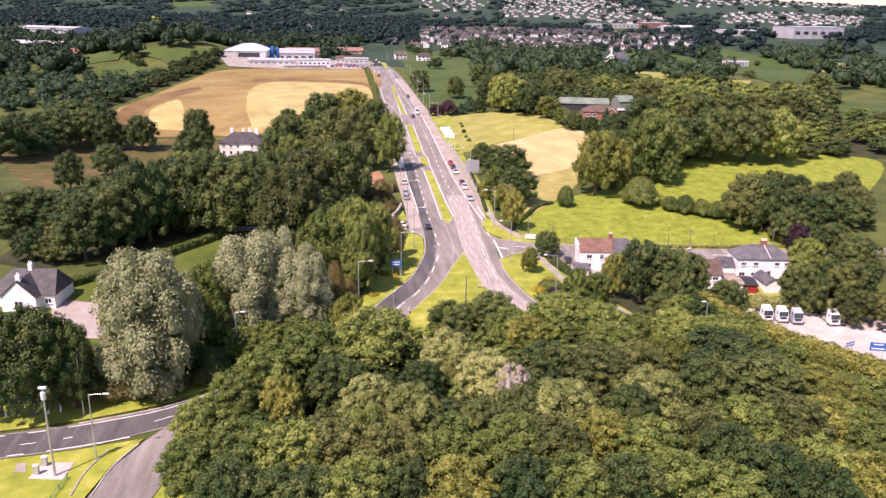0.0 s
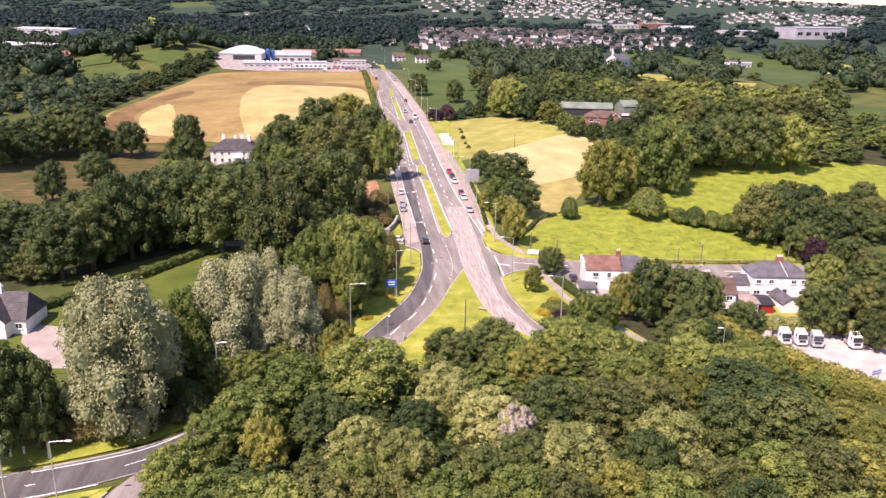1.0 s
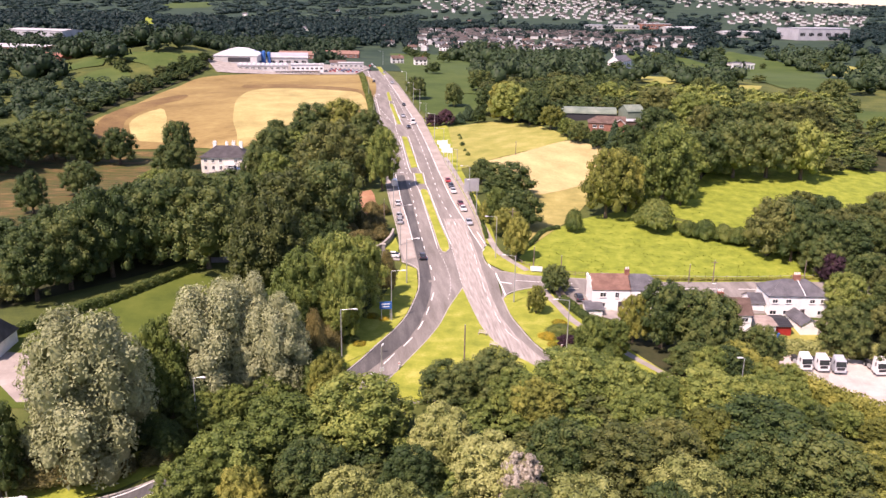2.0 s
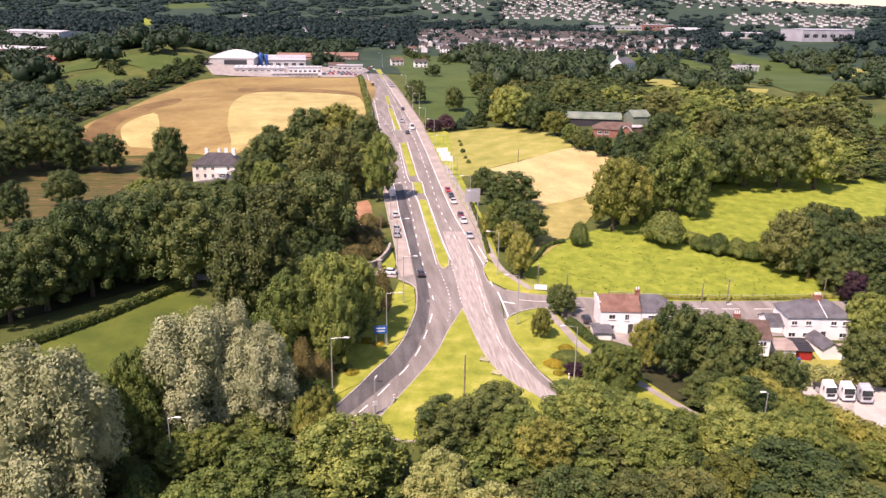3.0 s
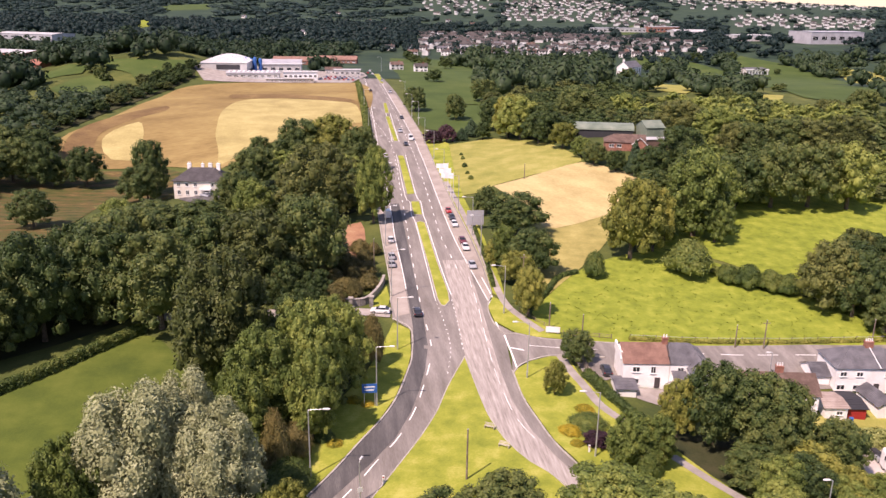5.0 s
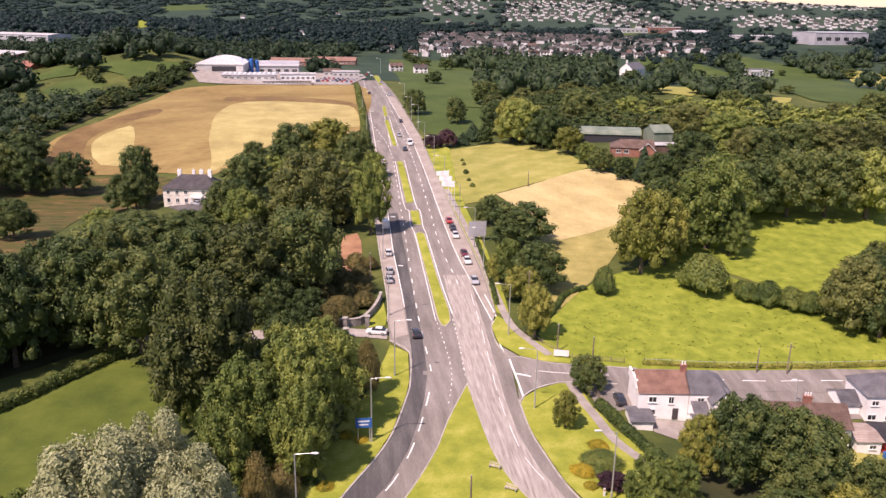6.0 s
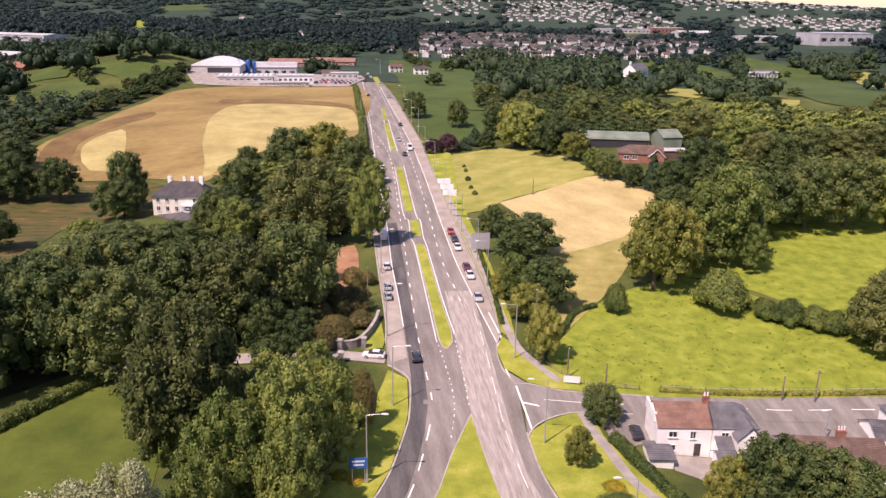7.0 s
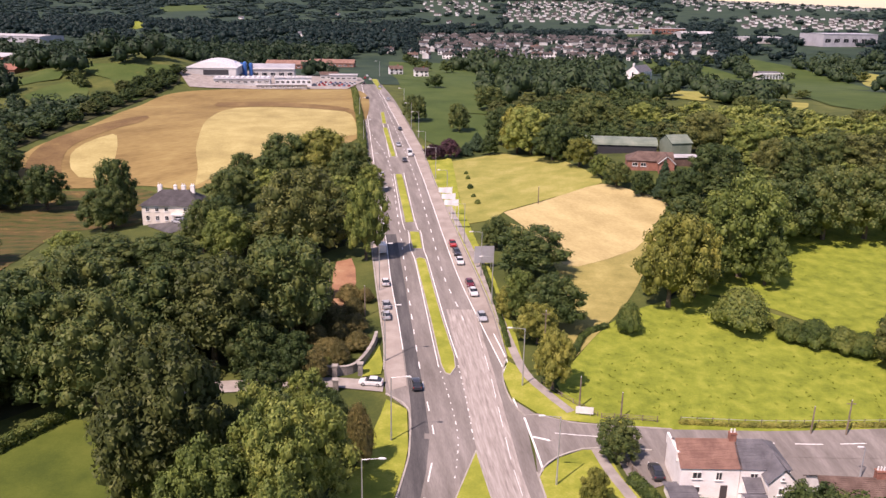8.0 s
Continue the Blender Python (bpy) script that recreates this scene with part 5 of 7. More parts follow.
for x in (-4.9, 2.7, 5.6):
    chimney_on(man, x, 0.5, 8.6, 1.3, 0.9, 2.6, M_WHITE, 2)
chimney_on(man, -0.5, 2.2, 8.4, 1.0, 0.8, 2.4, M_WHITE, 1)
drape("pavement", [(-95.9, 347.4), (-88.8, 347.7), (-76.1, 336.7), (-74.6, 330.3), (-80.1, 321.6), (-91.5, 335.3)], M_ASPHALT_DARK, 0.2, 6, "dark gravel drive before the manor", "driveway")
drape("lawn", [(-82.2, 315.9), (-76.3, 318.3), (-70.5, 300.3), (-75.9, 300.6)], M_LAWN, 0.2, 6, "small lawn before the manor", "lawn")

# ---- the slate-roofed house behind the hedge ----
lh = building("house", "white house with a dark slate roof and a front gable", "house", -90.5, 167.0, height(-90, 166), 0, 14.5, 9, 3.2, 4.2, M_WHITE, M_DARKSLATE, hips=(4.5, 1.2), n=18)
lw = one(box, 0.6, -5.2, -1.5, 7.4, 3.4, 4.7)
lw.faces.new([lw.verts.new(v) for v in ((-3.1, -6.9, 3.2), (4.3, -6.9, 3.2), (0.6, -6.9, 6.6))])
part("gabled_wing", lw, M_WHITE, lh)
lr = bmesh.new()
courses(lr, (-3.5, -7.2, 2.95), (-3.5, -2.0, 2.95), (0.6, 0.0, 6.8), (0.6, -7.2, 6.8), 12)
courses(lr, (4.7, -2.0, 2.95), (4.7, -7.2, 2.95), (0.6, -7.2, 6.8), (0.6, 0.0, 6.8), 12)
part("wing_roof", lr, M_DARKSLATE, lh)
window_on(lh, 0.6, -6.92, 1.0, 1.8, 1.3)
window_on(lh, 5.8, -4.52, 1.0, 1.4, 1.2)
chimney_on(lh, 0.6, -5.6, 6.3, 0.9, 0.9, 1.5, M_WHITE, 2)
chimney_on(lh, 0.6, 0.0, 7.0, 0.9, 0.9, 1.6, M_WHITE, 2)
drape("pavement", [(-86.0, 167.4), (-71.9, 165.2), (-64.9, 149.7), (-72.8, 149.5), (-82.8, 159.0)], M_STRIP, 0.14, 4, "pale paved forecourt by the house", "patio")

# ---- the farm among trees ----
fz = height(75, 366)
fm = building("farmhouse", "red brick bungalow with a brown hipped roof", "house", 71.5, 363.0, fz, -8, 15, 9, 2.9, 2.4, M_BRICK, M_BROWN_TILE, hips=(4, 0), n=10)
for u in (-5, -2.2):
    window_on(fm, u, -4.52, 0.9, 1.8, 1.2)
fw = bmesh.new()
box(fw, 5.0, -6.0, -1, 5.0, 4.0, 3.9)
fw.faces.new([fw.verts.new(v) for v in ((2.5, -8.0, 2.9), (7.5, -8.0, 2.9), (5.0, -8.0, 4.9))])
part("gabled_wing", fw, M_BRICK, fm)
fr = bmesh.new()
courses(fr, (2.1, -8.3, 2.6), (2.1, -2.5, 2.6), (5, 0, 5.1), (5, -8.3, 5.1), 8)
courses(fr, (7.9, -2.5, 2.6), (7.9, -8.3, 2.6), (5, -8.3, 5.1), (5, 0, 5.1), 8)
part("wing_roof", fr, M_BROWN_TILE, fm)
bl = bmesh.new()
tube(bl, [(2.1, -8.36, 2.6), (5, -8.36, 5.2), (7.9, -8.36, 2.6)], [0.14, 0.14, 0.14], 6)
part("bargeboard", bl, M_FRAME, fm)
barn = tagged(new("barn"), "long barn with a curved green sheet roof", "barn")
barn.matrix_basis = pose(67, 398, height(67, 398), 0, 0, -6)
# solid black block stands for the shade inside the open barn side
part("wall", one(box, 0, 0, -1, 30, 10, 4.6), M_BLACK, barn)
vb = bmesh.new()
arc = [(math.cos(math.pi * k / 10) * -5.4, 3.6 + math.sin(math.pi * k / 10) * 2.4) for k in range(11)]
va = [[vb.verts.new((s * 15.4, y, z)) for y, z in arc] for s in (-1, 1)]
for k in range(10):
    vb.faces.new((va[0][k], va[0][k + 1], va[1][k + 1], va[1][k]))
for s in (0, 1):
    vb.faces.new(va[s])
part("roof", vb, M_GREENROOF, barn)
building("barn", "grey-walled shed with a green pitched roof", "barn", 88.5, 392, height(88, 392), 12, 8, 10, 5.2, 2.4, M_GREENROOF, M_GREENROOF, n=6)
building("shed", "pale flat-roofed lean-to beside the farm", "shed", 84.5, 368, height(84, 368), 4, 9, 6, 3.0, 0.5, M_BROWN_TILE, M_CLAD, n=3)

# ---- works and showroom beyond the stubble field ----
def works(x, y, w, d, h, rise, wall_mat, roof_mat, label, rz=0, bays=6, group="works"):
    """A large shed with a shallow roof and a row of windows along its front."""
    base = building("warehouse", label, "warehouse", x, y, height(x, y), rz, w, d, h, rise, wall_mat, roof_mat, n=4, over=0.5, group=group)
    for k in range(bays):
        window_on(base, -w / 2 + w * (k + 0.5) / bays, -d / 2 - 0.03, h * 0.35, w / bays * 0.6, h * 0.3, bars=2)
    return base


def barrel(x, y, w, d, h, rise, rz, label):
    """A shed under one wide curved sheet roof, with ribs along it and a dark loading door."""
    base = tagged(new("warehouse"), label, "warehouse", "works")
    base.matrix_basis = pose(x, y, height(x, y), 0, 0, rz)
    part("wall", one(box, 0, 0, -1, w, d, h + 1), M_CLAD, base)
    bm = bmesh.new()
    bow = [(-w / 2 - 0.4 + (w + 0.8) * k / 12, h + rise * math.sin(math.pi * k / 12)) for k in range(13)]
    ends = [[bm.verts.new((u, v, z)) for u, z in bow] for v in (-d / 2 - 0.4, d / 2 + 0.4)]
    for k in range(12):
        bm.faces.new((ends[0][k], ends[0][k + 1], ends[1][k + 1], ends[1][k]))
    for row in ends:
        bm.faces.new(row)
    part("roof", bm, M_SIGNWHITE, base)
    for k in range(1, 6):
        v = -d / 2 + d * k / 6
        part("roof_rib", one(tube, [(u, v, z + 0.05) for u, z in bow], [0.12] * 13, 4), M_GREYCLAD, base)
    part("loading_door", one(box, w * 0.1, -d / 2 - 0.05, 0, w * 0.5, 0.2, h * 0.75), M_BLACK, base)
    return base


def roof_lights(base, w, d, h, count):
    """Rows of pale roof lights standing on a works roof."""
    for k in range(count):
        part("roof_light", one(box, -w / 2 + w * (k + 0.5) / count, 0, h, w / count * 0.45, d * 0.8, 0.5), M_SIGNWHITE, base)


barrel(-147, 622, 31, 34, 4.2, 4.0, 6, "white works shed with a curved pale roof")
ribbed = works(-125, 604, 34, 15, 3.6, 0.9, M_CLAD, M_GREYCLAD, "low works with a grey ribbed roof", 8, 8)
roof_lights(ribbed, 34, 13, 4.0, 11)
hall = works(-115, 651, 28, 24, 7.2, 2.4, M_CLAD, M_GREYCLAD, "white works hall with a grey pitched roof", 8, 5)
part("fascia", one(box, 0, -12.6, 6.8, 29, 0.3, 0.9), M_SIGNWHITE, hall)
show = works(-96, 618, 23, 11, 5.4, 0.2, M_SIGNWHITE, M_CLAD, "white showroom block with a stepped flat roof", 10, 7)
for k in range(5):
    part("parapet_block", one(box, -9 + 4.5 * k, -5.4, 5.5, 1.2, 0.5, 0.9), M_SIGNWHITE, show)
works(-100, 600, 31, 6, 2.6, 0.2, M_YARD, M_CLAD, "long low cream workshop with a flat roof", 12, 12)
works(-69, 662, 19, 10, 4.4, 0.2, M_CLAD, M_CLAD, "pale flat-roofed roadside garage showroom", 8, 5)
works(-80, 668, 12, 9, 4.0, 1.6, M_CLAD, M_BROWN_TILE, "low garage workshop with a brown roof", 8, 3)
drape("pavement", [(-150, 575), (-138, 578), (-116, 587), (-84, 601), (-60, 607), (-54, 660), (-60, 690), (-160, 690), (-164, 602)], M_PATH, 0.5, 20, "concrete works yard with parked cars", "yard")
for k in range(4):
    silo = tagged(new("silo"), "blue steel silo beside the works", "silo", "works silos")
    silo.matrix_basis = pose(-137 + k * 3.2, 634 + (k % 2) * 3, height(-131, 634))
    part("tank", one(tube, [(0, 0, 0), (0, 0, 8.6 - k % 2), (0, 0, 9.4 - k % 2)], [1.3, 1.3, 0.4], 14), M_BLUE, silo)
    part("ladder", one(box, 1.35, 0, 0, 0.1, 0.5, 8), M_STEEL, silo)
works(-128, 800, 46, 16, 4, 3, M_BRICK, M_TILE, "long red-brick block with a red roof", bays=9, group="")
works(-100, 838, 40, 14, 4, 3, M_BRICK, M_TILE, "long red-brick block with a red roof", bays=8, group="")
works(548, 1240, 86, 50, 17, 0.8, M_GREYCLAD, M_GREYCLAD, "huge grey distribution warehouse", 14, 6, "")
works(455, 1290, 60, 30, 9, 1.0, M_CLAD, M_CLAD, "low white warehouse with a flat roof", 10, 6, "")
works(410, 1440, 60, 36, 9, 3.0, M_CLAD, M_CLAD, "white warehouse with a pitched roof", 10, 4, "")
works(318, 1560, 100, 22, 8, 0.6, M_CLAD, M_GREYCLAD, "long pale school building with a flat roof", 12, 12, "")
works(405, 1590, 60, 22, 10, 0.6, M_BRICK, M_CLAD, "brick school wing with a flat roof", 12, 8, "")
works(-505, 1085, 84, 40, 6.5, 1.5, M_GREYCLAD, M_CLAD, "wide white warehouse in the trees", -16, 8, "")
works(-400, 815, 70, 36, 7, 2, M_BRICK, M_CLAD, "red-walled depot with a pale roof", -18, 7, "")
works(-345, 800, 36, 18, 5, 1, M_CLAD, M_CLAD, "pale office by the depot", -18, 5, "")
works(-285, 620, 30, 14, 5, 3, M_BRICK, M_BRICK, "red-brick terrace among trees", -10, 6, "")

ch = building("church", "white chapel with a grey slate roof", "church", 173.5, 812.4, height(173.5, 812.4), 52, 26, 12, 7.5, 5, M_WHITE, M_SLATE, n=6)
for k in range(5):
    window_on(ch, -9.5 + 4.8 * k, -6.03, 2.0, 1.4, 4.0, bars=0)
window_on(ch, -13.03, 0, 3.0, 1.6, 4.0, "left", 0)
part("belfry", one(box, -12.0, 0, 11.5, 1.6, 1.6, 3.2), M_WHITE, ch)
mn = building("mansion", "pale colonnaded country house on a terrace", "house", 331.5, 923.8, height(331.5, 923.8), 4, 26, 12, 6.5, 1.2, M_WHITE, M_SLATE, hips=(5, 5), n=4)
for k in range(8):
    part("column", one(tube, [(-11.4 + 3.25 * k, -8.0, -0.4), (-11.4 + 3.25 * k, -8.0, 5.2)], [0.45, 0.38], 8), M_FRAME, mn)
part("entablature", one(box, 0, -7.2, 5.2, 25, 2.6, 1.1), M_FRAME, mn)
part("terrace", one(box, -3, -10, -1.6, 46, 10, 1.4), M_STONE, mn)
for k in range(7):
    window_on(mn, -9.8 + 3.25 * k, -6.03, 0.8, 1.4, 3.0, bars=0)

# ---- the housing estate and far houses ----
def estate_house(wall_mat, roof_mat, label):
    base = tagged(new("house"), label, "house", "estate houses")
    part("wall", walls_mesh(10.5, 7, 4.6, 2.3, sink=6), wall_mat, base)
    part("roof", roof_mesh(10.5, 7, 4.6, 2.3, 0, 0, 0.4, 4), roof_mat, base)
    for u in (-3.6, 0, 3.6):
        part("window", one(box, u, -3.5, 3.0, 1.8, 0.1, 1.2), M_GLASS, base)
    for u in (-3.6, 3.6):
        part("window", one(box, u, -3.5, 0.8, 2.0, 0.1, 1.3), M_GLASS, base)
    door_on(base, 0.6, -3.55, 0, 1.1, 2.1, M_DOOR)
    chimney_on(base, 2.0, 0, 6.3, 1.2, 0.7, 1.4, M_BRICK, 0)
    return base


ESTATE = [estate_house(M_WHITE, M_ROOF_FAR, "white two-storey estate house with a brown roof"), estate_house(M_WHITE, M_SLATE, "white two-storey estate house with a grey roof"),
          estate_house(M_FARWALL, M_BROWN_TILE, "grey two-storey estate house with a brown roof"), estate_house(M_WHITE, M_BROWN_TILE, "white two-storey estate house with a dark brown roof")]
CLEAR = []  # outlines that the far woods keep out of


def settlement(outline, along, across, seed, turn=0, gap=0.12, far=""):
    """Rows of estate houses over an outline."""
    rng = random.Random(seed)
    CLEAR.append(outline)
    bm = bmesh.new()
    xs, ys = [p[0] for p in outline], [p[1] for p in outline]
    y = min(ys)
    while y < max(ys):
        x = min(xs) + rng.uniform(0, along)
        tilt = turn + rng.uniform(-14, 14)
        while x < max(xs):
            px, py = x + rng.uniform(-4, 4), y + rng.uniform(-9, 9)
            if inside(px, py, outline) and rng.random() > gap:
                m = pose(px, py, height(px, py), 0, 0, tilt + rng.choice((0, 0, 0, 90)) + rng.uniform(-4, 4))
                if far:
                    for slot, source in enumerate(sorted((c for c in ESTATE[rng.randrange(4)].children if c.name[:4] in ("wall", "roof")), key=lambda c: c.name[:4] == "roof")):
                        held, kept = len(bm.verts), len(bm.faces)
                        bm.from_mesh(source.data)
                        bm.verts.ensure_lookup_table()
                        for v in bm.verts[held:]:
                            v.co = m @ v.co
                        bm.faces.ensure_lookup_table()
                        for f in bm.faces[kept:]:
                            f.material_index = slot
                    x += along
                    continue
                copy_thing(rng.choices(ESTATE, (5, 3, 1, 2))[0], m)
            x += along
        y += across
    if far:
        town = part("far_houses", bm, M_FARWALL)
        town.data.materials.append(M_ROOF_FAR)
        tagged(town, far, "houses", kind="stuff")
    else:
        bm.free()



settlement([(-40.5, 951.5), (9.8, 953.3), (69.1, 951.8), (133.3, 984.9), (202.4, 1020.4), (267.2, 1047.1), (277.2, 1084.7), (141.5, 1043.1), (10.3, 1013.5), (-43.5, 1012.7)], 15, 26, 5)
settlement([(-30.7, 1009.4), (75.2, 1032.3), (142.2, 1048.5), (278.5, 1089.6), (332.8, 1070.3), (351.5, 1164.4), (256.4, 1278.9), (102.1, 1385.3), (-33.0, 1317.3)], 15, 27, 15, gap=0.28, far="rows of white and grey estate houses with brown roofs")
settlement([(131.5, 1935.7), (281.9, 1935.3), (408.6, 1689.2), (499.9, 1839.3), (580.4, 2441.9), (520.3, 2900.8), (204.9, 2747.8)], 24, 52, 6, gap=0.25, far="distant white houses scattered over the hillside")
settlement([(-54.2, 2073.5), (20.4, 2137.2), (128.6, 2207.0), (158.2, 2878.0), (-66.6, 2842.5)], 26, 80, 7, gap=0.2, far="distant white houses scattered over the hillside")
settlement([(621.3, 1842.1), (763.8, 1775.7), (908.5, 1792.5), (1217.0, 2379.1), (972.0, 2421.6), (802.3, 2363.0)], 26, 70, 8, gap=0.3, far="distant white houses scattered over the hillside")
settlement([(671.3, 2542.5), (753.9, 2486.5), (1803.4, 3523.9), (2319.9, 4522.6), (1495.9, 4864.2), (1316.9, 4916.7)], 36, 120, 9, gap=0.4, far="distant white houses scattered over the hillside")
for x, y, k in ((-142, 1150, 0), (-60, 1010, 0), (-200, 1260, 1), (-20, 1500, 0), (60, 1700, 3), (-96, 1420, 0), (12, 1840, 0), (-330, 1500, 0), (-440, 1900, 1), (-150, 1760, 3), (-256, 2100, 0), (-12, 2150, 0), (-37.2, 742.5, 2), (-16.4, 720.8, 0), (58, 470, 1)):
    copy_thing(ESTATE[k], pose(x, y, height(x, y), 0, 0, (x * 7) % 50 - 25))
for k, ob in enumerate(ESTATE):
    ob.matrix_basis = pose(30 + 40 * k, 1080, height(30 + 40 * k, 1080), 0, 0, 5)

# ---- street furniture ----
def street_lamp(x, y, rz=0.0, height_m=11.2, arm=2.2):
    """A tubular steel column with one outreach arm towards its own +x and a lantern at the tip."""
    base = tagged(new("street_lamp"), "tall grey steel street lamp with one bracket arm", "street lamp", "street lamps")
    base.matrix_basis = pose(x, y, height(x, y) + 0.2, 0, 0, rz)
    bm = bmesh.new()
    tube(bm, [(0, 0, -0.4), (0, 0, 1.5), (0, 0, 1.52), (0, 0, height_m)], [0.17, 0.17, 0.12, 0.075], 8)
    part("column", bm, M_STEEL, base)
    part("arm", one(tube, [(0, 0, height_m - 0.08), (arm * 0.5, 0, height_m + 0.06), (arm, 0, height_m + 0.12)], [0.05, 0.04, 0.04], 6), M_STEEL, base)
    bm = bmesh.new()
    tube(bm, [(arm - 0.1, 0, height_m + 0.14), (arm + 0.2, 0, height_m + 0.16), (arm + 0.8, 0, height_m + 0.15), (arm + 1.0, 0, height_m + 0.13)], [0.06, 0.16, 0.17, 0.06], 8)
    part("lantern", bm, M_LAMP, base)
    part("base_plate", one(box, 0, 0, -0.12, 0.5, 0.5, 0.14), M_KERB, base)
    return base


for x, y, rz in ((-60.2, 121.9, 80), (-52.3, 108.0, 0), (-38.8, 146.6, 0), (-17.1, 161.5, 0), (-9.0, 182.9, 0), (-6.7, 206.2, 0), (-9.6, 233.5, 8), (-13.4, 268.6, 8), (-17.9, 318.7, 8), (-24.3, 364.9, 8), (-32.4, 429.2, 8), (-39.9, 486.9, 8),
                 (16.0, 224.6, 180), (18.3, 195.0, 180), (26.5, 169.0, 180), (12.4, 261.1, 188), (10.7, 278.0, 188), (7.1, 301.1, 188), (2.5, 336.3, 188), (-1.4, 369.6, 188), (-5.7, 400.7, 188), (-9.8, 448.2, 188), (-14.0, 472.4, 188), (-20.0, 525.0, 188), (-47.4, 710.6, 188)):
    street_lamp(x, y, rz)
street_lamp(55.1, 152.3, 180, 9.9, 0.35)
street_lamp(67.4, 202.8, 180, 5.2, 0.3)
street_lamp(-9.2, 155.6, 75, 6.4, 0.3)
street_lamp(-37.7, 138.3, 0, 10.3, 1.0)


def cctv_mast(x, y):
    """A camera mast on its concrete pad with two cabinets."""
    base = tagged(new("camera_mast"), "tall grey mast with a traffic camera on a concrete pad", "camera mast")
    base.matrix_basis = pose(x, y, height(x, y) + 0.15)
    part("column", one(tube, [(0, 0, -0.3), (0, 0, 2.0), (0, 0, 2.02), (0, 0, 14.2)], [0.24, 0.22, 0.17, 0.12], 10), M_STEEL, base)
    part("collar", one(tube, [(0, 0, 12.9), (0, 0, 14.0)], [0.36, 0.36], 10), M_LAMP, base)
    head = one(tube, [(-0.5, 0, 14.7), (0.6, 0, 14.75)], [0.22, 0.26], 8)
    box(head, 0, 0, 14.2, 0.12, 0.12, 0.4)
    part("camera_head", head, M_LAMP, base)


cctv_mast(-56.7, 103.6)
pad = drape("pavement", [(-60.5, 103.1), (-60.3, 107.6), (-55.4, 107.3), (-55.0, 102.5)], M_YARD, 0.34, 3, "square concrete pad round the mast", "concrete pad", skirt=0.2)
drape("pavement", [(-63.7, 105.1), (-64.3, 107.5), (-62.9, 107.5), (-61.7, 104.8)], M_STRIP, 0.33, 2, "small paved cover in the grass", "manhole cover", skirt=0.1)
for x, y in ((-59.7, 104.2), (-59.6, 106.6)):
    cab = tagged(new("control_cabinet"), "small grey roadside control cabinet on the pad", "cabinet", "control cabinets")
    cab.matrix_basis = pose(x, y, height(x, y) + 0.34)
    part("body", one(box, 0, 0, 0, 0.8, 0.5, 1.5), M_STEEL, cab)
    part("cap", one(box, 0, 0, 1.5, 0.9, 0.6, 0.1), M_LAMP, cab)
    part("door", one(box, 0, -0.26, 0.15, 0.7, 0.04, 1.2), M_STEEL, cab)
for x, y in ((-71.3, 121.9), (-66.6, 122.6), (-64.8, 123.3), (-73.3, 121.5), (25.7, 170.1), (-6.2, 160.0)):
    bo = tagged(new("bollard"), "short pale roadside marker post", "bollard", "marker posts")
    bo.matrix_basis = pose(x, y, height(x, y) + 0.2)
    part("post", one(box, 0, 0, -0.2, 0.3, 0.2, 1.5), M_FRAME, bo)
    part("reflector", one(box, 0, -0.11, 0.95, 0.2, 0.03, 0.2), M_RED, bo)
# kerbed path edge and green rail by the mast
tagged(strip("kerb", [(-51.8, 97.8), (-52.5, 104.2), (-51.5, 110.5)], 0.25, M_KERB, 0.42, thick=0.4), "pale path edging in the grass", "kerb", kind="structure")
tagged(strip("kerb", [(-48.8, 97.5), (-48.9, 105.7), (-47.2, 112.1)], 0.25, M_KERB, 0.34, thick=0.3), "pale kerb of the slip road", "kerb", kind="structure")


def rail(points, label, mat, post_mat, high=1.1, rows=(0.5, 1.0), gap=2.4):
    """A post-and-rail fence along a line."""
    base = tagged(new("fence"), label, "fence")
    c = spline(points, gap)
    for x, y in c:
        part("post", one(box, x, y, height(x, y) - 0.1, 0.12, 0.12, high + 0.15), post_mat, base)
    for k, (p, q) in enumerate(zip(c, c[1:])):
        for r in rows:
            part("rail", one(tube, [(*p, height(*p) + r), (*q, height(*q) + r)], [0.045, 0.045], 5), mat, base)
    return base


M_GREENRAIL = plain("green_rail_paint", (0.04, 0.22, 0.14), 0.5)
rail([(-54.1, 96.8), (-54.5, 102.8)], "green painted steel pedestrian rail", M_GREENRAIL, M_GREENRAIL)
rail([(42, 214.2), (56, 214.6), (72, 216.2), (92, 218.0), (112, 218.8)], "weathered field fence of wooden posts and wire", M_STEEL, M_WOOD, 1.3, (0.6, 1.1), 2.6)
rail([(28.5, 214.4), (33, 214.4), (38, 214.0)], "wooden field gate and fence by the side road", M_WOOD, M_WOOD, 1.2, (0.35, 0.7, 1.05), 2.2)
rail([(19.6, 226), (22.6, 221), (26, 217), (28, 215)], "low wooden field fence behind the verge", M_WOOD, M_WOOD, 1.1, (0.5, 0.95), 2.2)
rail([(58.9, 197.8), (62.4, 198.8)], "white painted balustrade beside the bungalow", M_FRAME, M_FRAME, 1.0, (0.15, 0.95), 0.5)
rail([(29.3, 204), (30.5, 199.5), (31.5, 196)], "weathered wooden fence beside the drive", M_WOOD, M_WOOD, 1.3, (0.4, 0.8, 1.2), 1.2)


